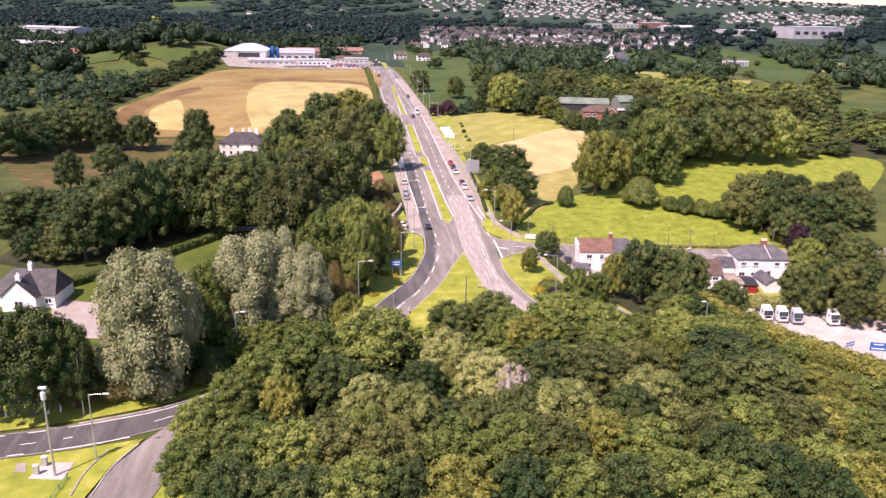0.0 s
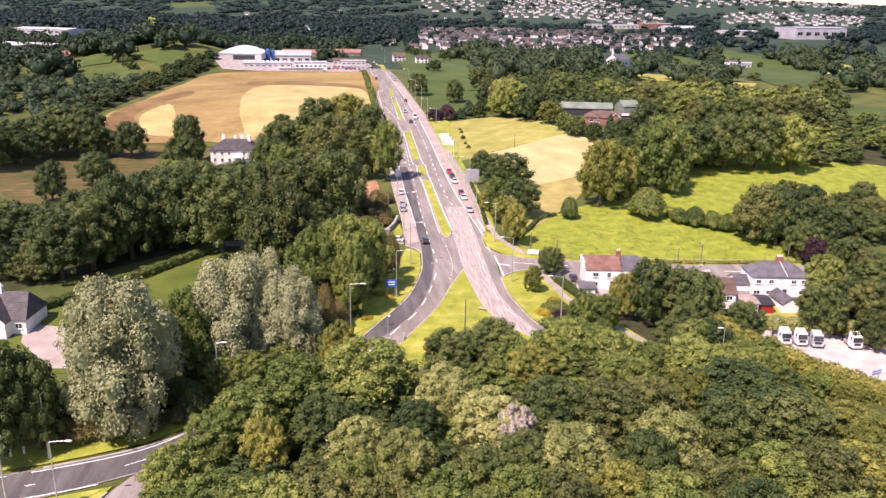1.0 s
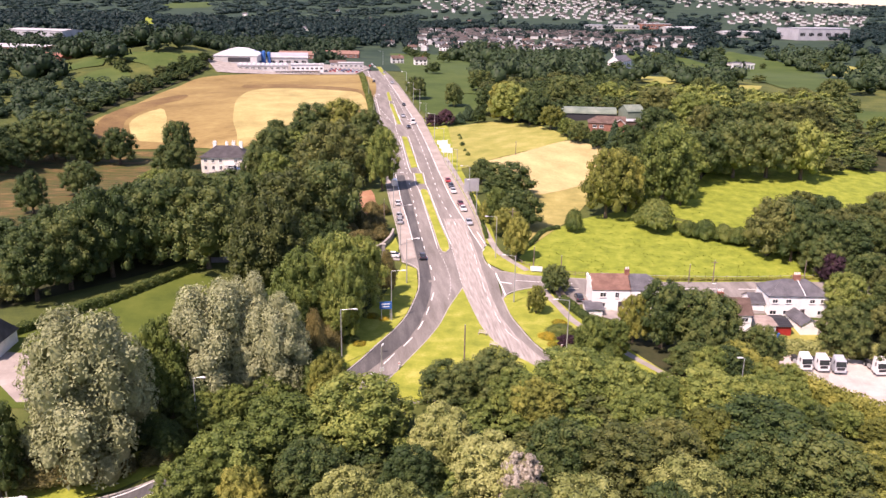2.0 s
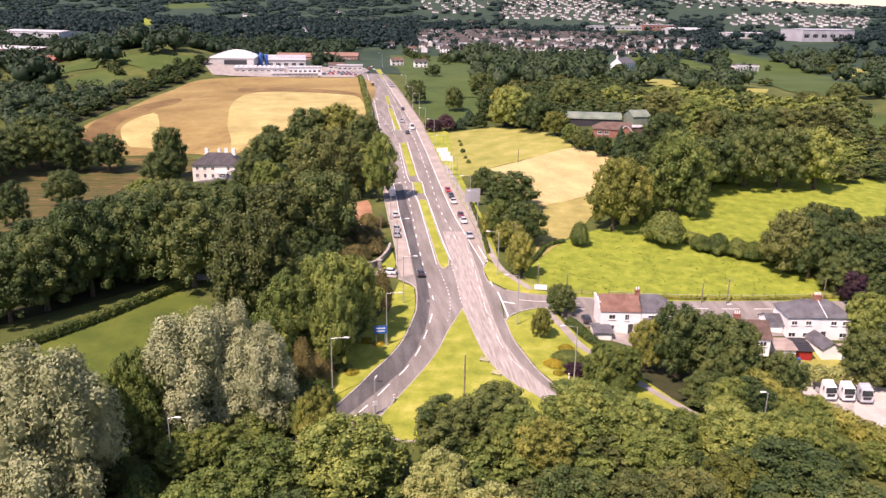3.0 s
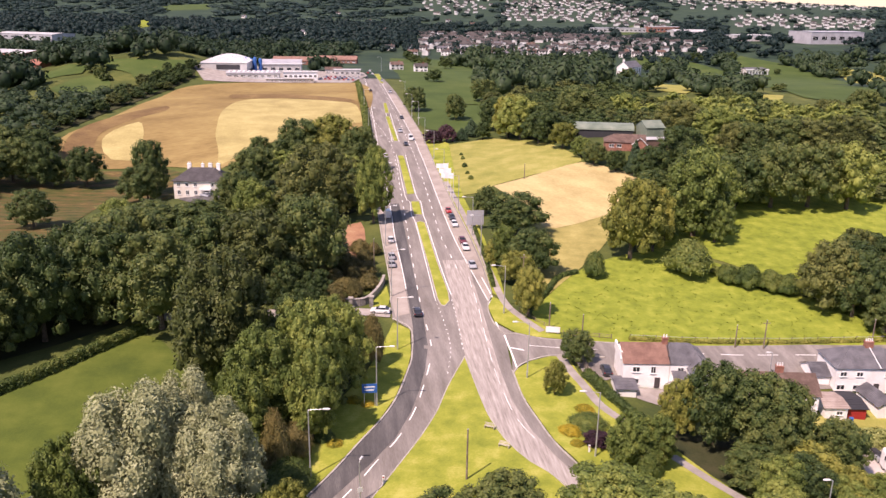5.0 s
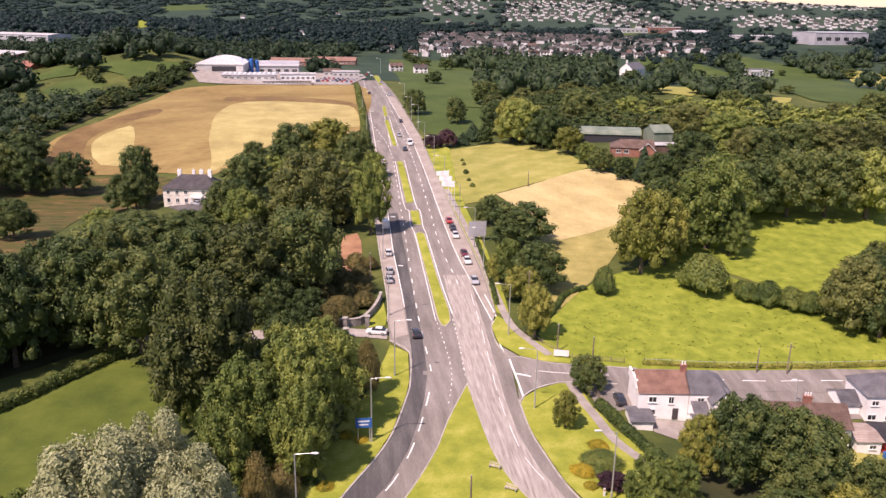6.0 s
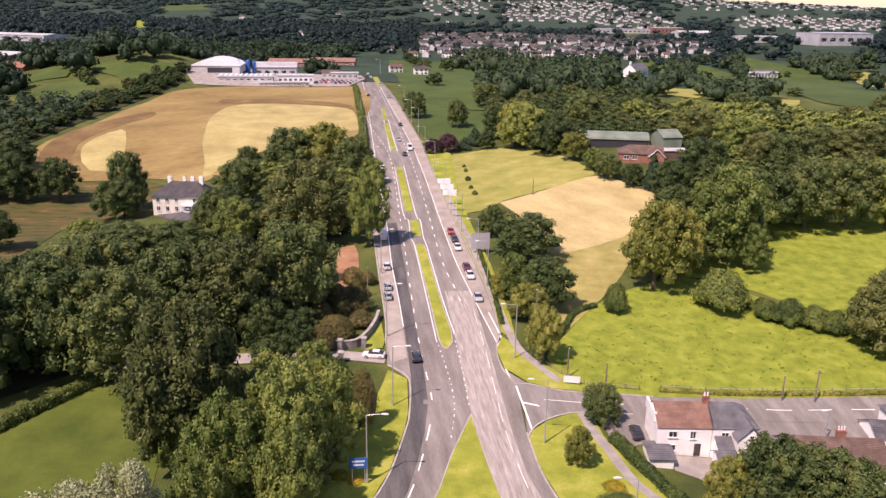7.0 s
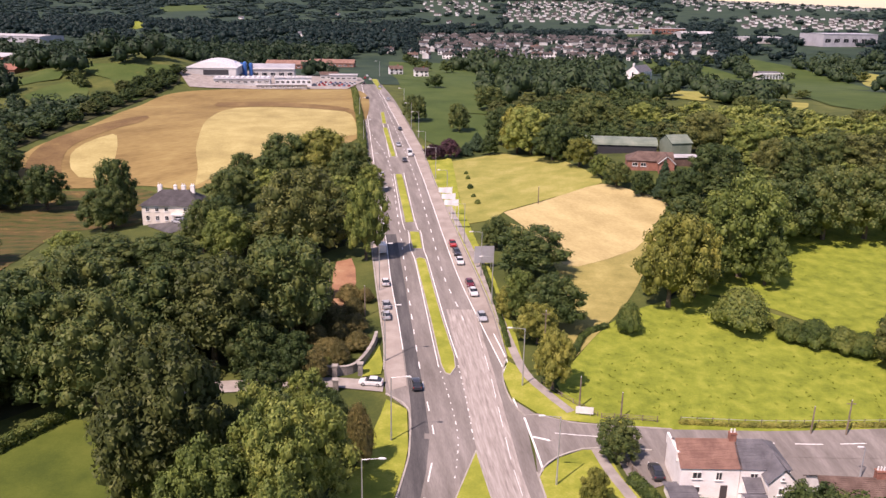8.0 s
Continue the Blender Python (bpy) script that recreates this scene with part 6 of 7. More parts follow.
def pole(x, y, h, label, cross=False, name="telegraph_pole"):
    base = tagged(new(name), label, "pole")
    base.matrix_basis = pose(x, y, height(x, y))
    part("shaft", one(tube, [(0, 0, -0.3), (0, 0, h)], [0.17, 0.11], 8), M_WOOD, base)
    if cross:
        part("crossarm", one(box, 0, 0, h - 0.7, 1.6, 0.12, 0.12), M_WOOD, base)
    part("cap", one(tube, [(0, 0, h), (0, 0, h + 0.12)], [0.12, 0.05], 8), M_STEEL, base)


pole(6.0, 161.2, 8.6, "slim dark wooden pole on the grass island")
pole(64.0, 213.3, 5.2, "short pale pole at the field fence")
pole(70.2, 213.6, 6.6, "wooden telegraph pole at the field fence", True)
pole(94.6, 216.6, 6.0, "slim pole behind the house")
pole(25.3, 217.8, 6.0, "slim pale pole by the verge")
pole(31.9, 214.7, 5.0, "short pale pole by the field fence")
pole(21.0, 234.5, 10.5, "wooden telegraph pole among the roadside trees", True)
pole(30.6, 332.7, 5.5, "lone wooden pole in the pasture")
pole(-23.5, 258.6, 11.0, "wooden telegraph pole by the red soil bank")
pole(-15.4, 254.2, 7.0, "pale slim pole above the brown shrubs")


M_BENCH = material("weathered_bench_wood", ((0.32, 0.29, 0.23), (0.46, 0.42, 0.34), (0.56, 0.52, 0.44)), 0.6, 0.8, 0.2, 10)


def bench(x, y, rz):
    base = tagged(new("bench"), "pale weathered slatted bench on the grass island", "bench", "benches")
    base.matrix_basis = pose(x, y, height(x, y) + 0.3, 0, 0, rz)
    for k in range(3):
        part("seat_slat", one(box, 0, -0.2 + 0.2 * k, 0.45, 1.8, 0.1, 0.05), M_BENCH, base)
    for k in range(2):
        part("back_slat", one(box, 0, 0.3, 0.62 + 0.2 * k, 1.8, 0.05, 0.1), M_BENCH, base)
    for s in (-1, 1):
        part("leg", one(box, s * 0.8, 0.0, 0, 0.08, 0.6, 0.45), M_BENCH, base)


bench(10.2, 175.9, -20)
bench(12.2, 170.3, -25)


def sign(x, y, z0, w, h, mat, label, rz=0, posts=2, top=3.0, stripes=()):
    """A flat board on posts, with its ribs and plain bars for writing."""
    base = tagged(new("road_sign"), label, "sign")
    base.matrix_basis = pose(x, y, height(x, y) + z0, 0, 0, rz)
    part("board", one(box, 0, 0, top - h, w, 0.06, h), mat, base)
    for k in range(posts):
        u = 0 if posts == 1 else -w * 0.35 + w * 0.7 * k / (posts - 1)
        part("post", one(tube, [(u, 0.1, -0.3), (u, 0.1, top)], [0.07, 0.07], 6), M_STEEL, base)
    for v, ww, m in stripes:
        part("text_bar", one(box, 0, -0.04, top - h + v * h, w * ww, 0.02, h * 0.14), m, base)
    return base


sign(-10.2, 182.6, 0.2, 2.6, 1.7, M_BLUE, "blue direction sign fixed by the lamp column", 8, 2, 4.4, ((0.25, 0.6, M_SIGNWHITE), (0.6, 0.7, M_SIGNWHITE)))
sign(11.7, 283.7, 0.2, 5.0, 4.4, M_GREYCLAD, "grey back of a large road sign beside the trees", 8, 3, 5.6)
sign(25.7, 215.0, 0.2, 3.0, 1.3, M_SIGNWHITE, "white low notice board beside the verge", -8, 2, 1.7)
sign(24.8, 215.5, 0.2, 0.7, 1.0, M_SIGNWHITE, "small white sign beside the verge", 20, 1, 1.5)
sign(91.7, 152.4, 0.2, 3.2, 1.8, M_BLUE, "blue and white business sign at the yard entrance", -10, 2, 5.6, ((0.2, 0.8, M_SIGNWHITE), (0.7, 0.6, M_SIGNWHITE)))
sign(86.9, 154.5, 0.2, 2.8, 1.4, M_SIGNWHITE, "white banner sign with blue stripes at the yard", 25, 2, 5.2, ((0.2, 0.9, M_BLUE), (0.6, 0.9, M_BLUE)))
sign(-9.1, 155.2, 0.2, 0.8, 0.8, M_SIGNWHITE, "small white sign at the road edge", 30, 1, 2.6)


def flag(x, y, h, rz):
    base = tagged(new("flagpole"), "white flag flying from a tall pale pole", "flagpole", "flagpoles")
    base.matrix_basis = pose(x, y, height(x, y) + 0.2, 0, 0, rz)
    part("pole", one(tube, [(0, 0, -0.3), (0, 0, h)], [0.09, 0.05], 8), M_LAMP, base)
    bm = bmesh.new()
    cols = [[bm.verts.new((-0.1 - 4.0 * k / 8, 0.3 * math.sin(k * 0.9) * k / 8, h - 0.2 - 0.35 * k / 8 - z * (1.9 - 0.06 * k))) for z in (0, 0.5, 1)] for k in range(9)]
    for p, q in zip(cols, cols[1:]):
        for j in range(2):
            bm.faces.new((p[j], p[j + 1], q[j + 1], q[j]))
    part("flag", bm, M_SIGNWHITE, base)


flag(5.6, 310.5, 9.8, -10)
flag(4.8, 316.5, 9.8, -10)
flag(3.9, 323.0, 9.8, -10)

# stone boundary wall and gate piers by the driveway
def wall_run(points, h, w, label):
    base = tagged(new("boundary_wall"), label, "wall")
    c = spline(points, 1.1)
    for k, (p, q) in enumerate(zip(c, c[1:])):
        d = Vector((q[0] - p[0], q[1] - p[1]))
        bm = bmesh.new()
        box(bm, 0, 0, -0.3, d.length + 0.02, w, h + 0.3)
        ob = part("wall_bay", bm, M_STONE, base)
        mid = ((p[0] + q[0]) / 2, (p[1] + q[1]) / 2)
        ob.matrix_basis = pose(*mid, height(*mid), 0, 0, math.degrees(math.atan2(d.y, d.x)))
        cap = part("coping", one(box, 0, 0, h, d.length + 0.02, w + 0.14, 0.12), M_KERB, base)
        cap.matrix_basis = ob.matrix_basis
    return base


wall_run([(-18.6, 227.6), (-15.4, 228.6), (-13.6, 232.5), (-12.4, 238), (-12.0, 243)], 1.7, 0.5, "curved grey stone wall at the driveway mouth")
wall_run([(-24, 229.4), (-18.6, 227.6)], 1.7, 0.5, "grey stone wall beside the driveway")
for x, y in ((-18.4, 227.0), (-13.8, 228.0), (-17.6, 221.8)):
    pier = tagged(new("gate_pier"), "square stone gate pier with a flat cap", "gate pier", "gate piers")
    pier.matrix_basis = pose(x, y, height(x, y))
    part("shaft", one(box, 0, 0, -0.3, 0.9, 0.9, 2.6), M_STONE, pier)
    part("cap", one(box, 0, 0, 2.3, 1.15, 1.15, 0.2), M_KERB, pier)

# ---- cars ----
def coat(name, color):
    m = plain(name, color, 0.3, 0.0, 0.6)
    m.node_tree.nodes["Principled BSDF"].inputs["Coat Weight"].default_value = 0.6
    return m


COATS = {"white": coat("car_paint_white", (0.78, 0.78, 0.78)), "silver": coat("car_paint_silver", (0.45, 0.47, 0.50)), "dark": coat("car_paint_dark", (0.04, 0.04, 0.05)),
         "red": coat("car_paint_red", (0.45, 0.03, 0.03)), "maroon": coat("car_paint_maroon", (0.16, 0.02, 0.03)), "blue": coat("car_paint_blue", (0.10, 0.16, 0.30))}


def loft(bm, sections):
    """A closed skin through cross-sections: each (y, half width at the sill, half width at the top, z low, z high)."""
    rings = []
    for y, wl, wt, z0, z1 in sections:
        rings.append([bm.verts.new(v) for v in ((-wl, y, z0), (-wl, y, z0 + (z1 - z0) * 0.55), (-wt, y, z1), (wt, y, z1), (wl, y, z0 + (z1 - z0) * 0.55), (wl, y, z0))])
    for a, b in zip(rings, rings[1:]):
        for j in range(6):
            bm.faces.new((a[j], a[(j + 1) % 6], b[(j + 1) % 6], b[j]))
    bm.faces.new(rings[0][::-1])
    bm.faces.new(rings[-1])


def wheel(parent, x, y, r, w):
    ob = part("wheel", one(tube, [(x - w / 2, y, r), (x + w / 2, y, r)], [r, r], 14), M_RUBBER, parent)
    part("rim", one(tube, [(x - w / 2 - 0.01, y, r), (x + w / 2 + 0.01, y, r)], [r * 0.62, r * 0.62], 10), M_STEEL, ob)


_cars = {}
KINDS = {"white": "white hatchback", "silver": "silver saloon car", "dark": "dark saloon car", "red": "red hatchback", "maroon": "dark red car", "blue": "blue car"}


def car(colour, x, y, rz, where, van=False):
    """A car with its nose towards its own +y."""
    key = (colour, van)
    m = pose(x, y, height(x, y) + 0.2, 0, 0, rz)
    if key in _cars:
        return tagged(copy_thing(_cars[key], m), f"{'white panel van' if van else KINDS[colour]} {where}")
    base = tagged(new("van" if van else "car"), f"{'white panel van' if van else KINDS[colour]} {where}", "van" if van else "car", "vehicles")
    paint = COATS[colour]
    bm = bmesh.new()
    if van:
        loft(bm, [(-2.6, 0.92, 0.86, 0.35, 2.3), (-2.5, 0.98, 0.9, 0.3, 2.4), (0.9, 0.98, 0.9, 0.3, 2.4), (1.7, 0.98, 0.8, 0.3, 1.35), (2.5, 0.95, 0.75, 0.3, 1.1), (2.65, 0.85, 0.7, 0.4, 0.9)])
        glass = one(loft, [(1.0, 0.86, 0.8, 1.4, 2.3), (1.75, 0.84, 0.76, 1.2, 1.42)])
    else:
        loft(bm, [(-2.2, 0.78, 0.7, 0.4, 0.85), (-2.1, 0.86, 0.78, 0.3, 0.98), (-1.0, 0.9, 0.8, 0.26, 1.0), (0.9, 0.9, 0.8, 0.26, 0.98), (1.9, 0.86, 0.74, 0.28, 0.82), (2.2, 0.72, 0.6, 0.38, 0.7)])
        glass = one(loft, [(-1.95, 0.76, 0.62, 0.96, 1.02), (-1.2, 0.79, 0.58, 0.96, 1.40), (0.15, 0.79, 0.58, 0.96, 1.42), (1.0, 0.77, 0.64, 0.94, 1.0)])
        part("roof", one(loft, [(-1.2, 0.60, 0.52, 1.39, 1.45), (-0.5, 0.62, 0.54, 1.40, 1.49), (0.2, 0.60, 0.52, 1.40, 1.46)]), paint, base)
    part("body", bm, paint, base)
    part("cabin_glass", glass, M_GLASS, base)
    ends = (-1.7, 1.65) if van else (-1.35, 1.35)
    for s in (-1, 1):
        for e in ends:
            wheel(base, s * 0.82, e, 0.33, 0.22)
        part("headlight", one(box, s * 0.62, 2.4 if van else 1.98, 0.62, 0.3, 0.25, 0.14), M_SIGNWHITE, base)
        part("tail_light", one(box, s * 0.7, -2.58 if van else -2.14, 0.75, 0.22, 0.12, 0.16), M_RED, base)
    base.matrix_basis = m
    _cars[key] = base
    return base


car("silver", -10.8, 253.5, 8, "parked in the lay-by")
car("silver", -11.2, 259.2, 8, "parked in the lay-by")
car("white", -12.3, 272.5, 8, "parked in the lay-by")
car("white", -14.8, 295.7, 8, "parked in the lay-by", True)
car("dark", -3.3, 223.7, 8, "driving up the nearside lane")
car("silver", 9.9, 253.2, 188, "queueing on the hard strip")
car("white", 8.5, 266.8, 188, "queueing on the hard strip")
car("maroon", 7.8, 272.2, 188, "queueing on the hard strip")
car("white", 5.7, 286.8, 188, "queueing on the hard strip")
car("dark", 5.0, 293.3, 188, "queueing on the hard strip")
car("red", 4.0, 299.9, 188, "queueing on the hard strip")
car("white", -11.5, 224.2, 84, "waiting at the driveway mouth")
car("dark", 34.0, 198.9, 0, "parked beside the white house")
car("white", -12.2, 410.8, 188, "on the carriageway", True)
for colour, x, y, rz in (("dark", -13.8, 399.8, 188), ("silver", -17.8, 429.8, 188), ("dark", -19.0, 465.0, 188), ("white", -21.0, 378.5, 8), ("dark", -43.3, 564.1, 8), ("silver", -30.9, 560.8, 188), ("white", -51.5, 674.9, 8), ("red", -56.0, 684.3, 8), ("white", -56.5, 707.8, 8), ("silver", -40.4, 620.6, 188), ("dark", -52.6, 639.8, 8)):
    car(colour, x, y, rz, "on the carriageway")
car("silver", -82.5, 336.5, 60, "parked before the manor")
car("blue", -78.5, 337.5, 60, "parked before the manor")
rng = random.Random(3)
for k in range(24):
    car(rng.choice(("white", "silver", "dark", "blue", "red")), -83 + (k % 8) * 3.2 + k // 8, 622 + (k // 8) * 8, 10, "parked in the works yard")


def lorry(x, y, rz, paint, label):
    """A lorry tractor unit: tall cab in front, chassis, fifth wheel and double rear tyres."""
    base = tagged(new("lorry_cab"), label, "lorry", "lorries")
    base.matrix_basis = pose(x, y, height(x, y) + 0.2, 0, 0, rz)
    bm = bmesh.new()
    loft(bm, [(0.9, 1.2, 1.12, 0.7, 3.1), (1.1, 1.24, 1.15, 0.6, 3.2), (2.3, 1.24, 1.10, 0.5, 3.05), (2.75, 1.22, 1.12, 0.5, 2.85), (3.05, 1.2, 1.15, 0.5, 1.7)])
    part("cab", bm, paint, base)
    part("windscreen", one(loft, [(2.62, 1.08, 1.02, 1.72, 2.78), (2.86, 1.08, 1.02, 1.70, 2.72), (3.1, 1.08, 1.02, 1.66, 1.76)]), M_GLASS, base)
    part("roof_deflector", one(loft, [(0.9, 1.1, 1.0, 3.0, 3.6), (1.5, 1.1, 0.95, 3.0, 3.5), (2.1, 1.05, 0.9, 3.0, 3.15)]), paint, base)
    part("grille", one(box, 0, 3.05, 0.9, 1.6, 0.06, 0.6), M_BLACK, base)
    part("bumper", one(box, 0, 2.95, 0.4, 2.4, 0.3, 0.4), paint, base)
    part("chassis", one(box, 0, -1.0, 0.75, 1.0, 4.6, 0.3), M_BLACK, base)
    part("fifth_wheel", one(tube, [(0, -1.8, 1.05), (0, -1.8, 1.2)], [0.55, 0.5], 12), M_BLACK, base)
    for s in (-1, 1):
        wheel(base, s * 1.05, 2.0, 0.5, 0.32)
        wheel(base, s * 0.95, -1.8, 0.5, 0.55)
        part("mirror", one(box, s * 1.4, 2.5, 2.2, 0.12, 0.2, 0.7), M_BLACK, base)
        part("headlight", one(box, s * 0.95, 3.06, 0.75, 0.35, 0.06, 0.2), M_SIGNWHITE, base)
        part("fuel_tank", one(box, s * 0.9, -0.2, 0.5, 0.5, 1.3, 0.6), M_STEEL, base)
    return base


drape("pavement", [(72.9, 178.1), (77.7, 184.5), (87.5, 184.2), (108.0, 178.6), (115.6, 175.0), (92.0, 134.8), (90.8, 146.3), (82.9, 158.3), (76.4, 163.7)], M_YARD, 0.16, 5, "pale concrete lorry yard behind the hedge", "yard")
unit = lorry(78.3, 179.0, 182, COATS["white"], "white lorry tractor unit parked in the yard")
for x, y in ((82.1, 179.3), (94.3, 178.9)):
    copy_thing(unit, pose(x, y, height(x, y) + 0.2, 0, 0, 182))
lorry(85.8, 179.1, 178, COATS["silver"], "silver lorry tractor unit parked in the yard")
lorry(106.0, 172.6, -98, COATS["red"], "red lorry tractor unit parked in the yard")
# two dark car bodies stand in for lorry trailer chassis
for x, y in ((102.1, 178.6), (99.0, 178.4)):
    car("dark", x, y, 80, "in place of a trailer chassis in the lorry yard")
pnl = drape("pavement", [(74.3, 173.6), (83.6, 176.8), (77.7, 163.2), (73.9, 168.9)], M_KERB, 0.30, 3, "pale concrete slab in the lorry yard", "slab", skirt=0.15)

# ---- hedges, woods behind, shrubs ----
def hedge(points, h, w, label, seed=1, leaf=0.16, kind="bush"):
    """A clipped hedge: a run of leafy blocks, one piece of greenery."""
    rng = np.random.default_rng(seed)
    cs, rs = [], []
    for x, y in spline(points, w * 0.45):
        z = height(x, y)
        for level in (0.3, 0.75):
            cs.append((x + rng.uniform(-0.1, 0.1) * w, y + rng.uniform(-0.1, 0.1) * w, z + h * level - 0.1))
            rs.append(w * 0.5 * rng.uniform(0.85, 1.1))
    v, f = cards(rng, cs, rs, int(len(cs) * 90 * (w / 2) ** 1.2), leaf)
    for c, r in zip(cs, rs):
        bv, bf = ball(c, r * 0.86, rng, 4, 6)
        f += [tuple(i + len(v) for i in q) for q in bf]
        v += bv
    return tagged(mesh_object("hedge", v, f, LEAF[kind]), label, "hedge")


hedge([(-85.5, 174.0), (-82.8, 177.5), (-77.8, 184.0), (-71.5, 193.5), (-66, 203.5), (-60.4, 213.0)], 2.0, 1.9, "long clipped green hedge along the lawn", 2)
hedge([(29.9, 196.4), (31.5, 192.6), (33.6, 186.6), (35.7, 181.8), (38.8, 177.4)], 1.6, 1.8, "bushy garden hedge beside the footpath", 3)
hedge([(-35.0, 228.6), (-28.0, 230.0), (-20.0, 230.4)], 1.7, 2.0, "clipped dark hedge beside the driveway", 13)
hedge([(77.4, 183.8), (87.6, 184.5), (98.4, 183.5), (108.4, 179.4), (116.2, 176.0)], 2.8, 2.8, "green hedge behind the lorry yard", 4, 0.2, "sage")
hedge([(72.5, 168.7), (78.1, 161.6), (82.1, 156.6), (89.0, 143.2)], 3.0, 4.2, "yellow-green hedge before the lorry yard", 5, 0.22, "olive")
wood([(-173.1, 398.6), (-176.4, 423.1), (-172.9, 446.4), (-170.1, 475.3), (-165.0, 527.7), (-157.1, 580.4), (-165.2, 608.4), (-181.0, 567.0), (-183.5, 513.7), (-186.1, 474.8), (-188.9, 443.5), (-185.4, 422.5)], 9.5, (5, 8), 4.6, ("dark", "dark", "brown"), 33, fine=0, joined="dark belt of trees along the stubble field")
hedge([(14.6, 240), (13.4, 262), (11, 290)], 0.8, 1.0, "low scrub along the verge", 6)
for x, y, h in ((9.9, 366.6, 1.8), (10.3, 353.9, 2.2), (11.1, 343.9, 1.6), (12.1, 336.5, 2.0), (9.4, 374, 1.5)):
    tree("bush", x, y, h, h * 0.6)
hedge([(22, 228), (27, 237), (31, 246), (36, 250)], 0.8, 1.4, "overgrown grass bank between the fields", 9)
hedge([(-29.5, 390.3), (-25.4, 357.7), (-35.7, 452.6), (-46.0, 532.4), (-53.5, 591.3)], 2.5, 3.0, "dark roadside hedge beside the stubble field", 10, 0.3)
hedge([(42, 213.9), (56, 214.3), (72, 215.9), (92, 217.7), (112, 218.5)], 0.7, 0.9, "dry grassy bank below the field fence", 12, 0.14, "olive")
tree("flower", 23.6, 176.0, 1.6, 2.2)
tree("bush", 27.0, 178.4, 2.6, 4.0)
tree("copper", 27.5, 172.7, 2.6, 2.4)
tree("flower", 27.3, 183.6, 1.4, 2.0)
tree("flower", 24.2, 172.3, 1.2, 1.4)
tree("flower", -13.2, 184.4, 1.4, 1.6)
tree("flower", -14.7, 170.4, 1.2, 1.6)
tree("flower", -10.7, 183.3, 1.2, 1.4)
tree("bush", -16.9, 172.2, 1.8, 2.2)
tree("russet", -20.8, 167.8, 6.5, 3.4)
tree("bush", -20.1, 158.2, 6.0, 4.5)
tree("bush", -22.1, 155.4, 6.0, 4.5)
for x, y in ((-45.5, 137), (-41, 134), (-37, 140), (-49, 139), (-33, 142), (-27, 146), (-22, 150), (-57, 135)):
    tree("broad" if x > -40 else "bush", x, y, 7.0, 3.8)
for x, y in ((-58, 127.6), (-52.5, 128.2), (-46.5, 129.6), (-64, 126.8), (-42, 131.6)):
    tree("russet", x, y, 3.4, 3.2)
for x, y, h in ((62, 160, 7), (66, 156, 7), (59.5, 152, 8), (63, 146, 7.5), (58, 146, 9), (68, 163, 7), (52, 160, 9)):
    tree("broad", x, y, h, 3.8)
for x, y, h, r in ((-17, 246, 5, 3.2), (-20, 242, 5, 3.4), (-18, 254, 5, 3.4), (-22, 250, 6, 3.6), (-20, 262, 5, 3.2), (-24, 240, 5, 3.6), (-16, 262, 4, 2.4), (-27, 246, 6, 4)):
    tree("russet", x, y, h, r)
# the dark wood on the left, and the stand between manor and road
wood([(-76, 206), (-66, 217), (-62, 229), (-36, 231), (-26, 246), (-27, 264), (-38, 278), (-70, 266), (-100, 238), (-112, 215), (-112, 190), (-98, 184)], 12.5, (6, 9), 4.6, ("dark", "brown", "dark", "broad"), 21, fine=1)
wood([(-56, 296), (-34, 290), (-23, 304), (-24, 350), (-34, 392), (-56, 398), (-66, 374), (-52, 338)], 11.0, (7, 10), 5.2, ("dark", "broad", "brown"), 22, fine=0, joined="dark stand of trees between the manor and the road")
wood([(-30, 166), (-23, 168), (-17.5, 178), (-13.5, 196), (-14, 204), (-24, 206), (-33, 200), (-38, 185)], 7.2, (9.5, 13.5), 4.2, ("broad", "dark", "broad"), 24, fine=1)
# right: the long wood behind the pastures and round the farm
wood([(54, 266), (70, 284), (90, 301), (110, 308), (140, 311), (190, 325), (225, 380), (200, 410), (140, 405), (104, 390), (97, 362), (86, 342), (76, 326), (64, 300)], 13.0, (6, 10), 5.6, ("dark", "broad", "brown"), 25, fine=0, joined="long belt of mixed green trees behind the pastures")
wood([(46, 384), (58, 378), (56, 410), (84, 412), (100, 396), (140, 405), (150, 430), (120, 480), (110, 560), (60, 560), (30, 500), (26, 440), (32, 415)], 12.0, (8, 12), 6.2, ("dark", "dark", "brown"), 26, fine=0, joined="dark mixed wood behind the farm")
drape("woodland_floor", [(40, 170), (52, 161), (61, 165), (60, 175), (50, 180), (41, 180)], M_FLOOR_SHADED, 0.08, 6, "ground coloured dark for the shade under garden trees", "woodland floor")
wood([(88, 172), (110, 176), (115, 230), (101, 232), (99, 205), (96, 186)], 8.5, (7, 11), 4.8, ("dark", "brown", "dark"), 28, fine=1)
wood([(86, 236), (100, 226), (130, 232), (140, 262), (108, 258), (96, 246)], 8.5, (8, 12), 5.2, ("dark", "brown", "dark"), 29, fine=1)
tree("copper", 101, 216, 8.5, 3.6)
for k in range(16):
    tree("hedge", 72 + k * 1.7, 251.0 - k * 0.75, 2.6 + 1.6 * ((k * 37) % 10) / 10, 1.9, 1, "hedgerow")

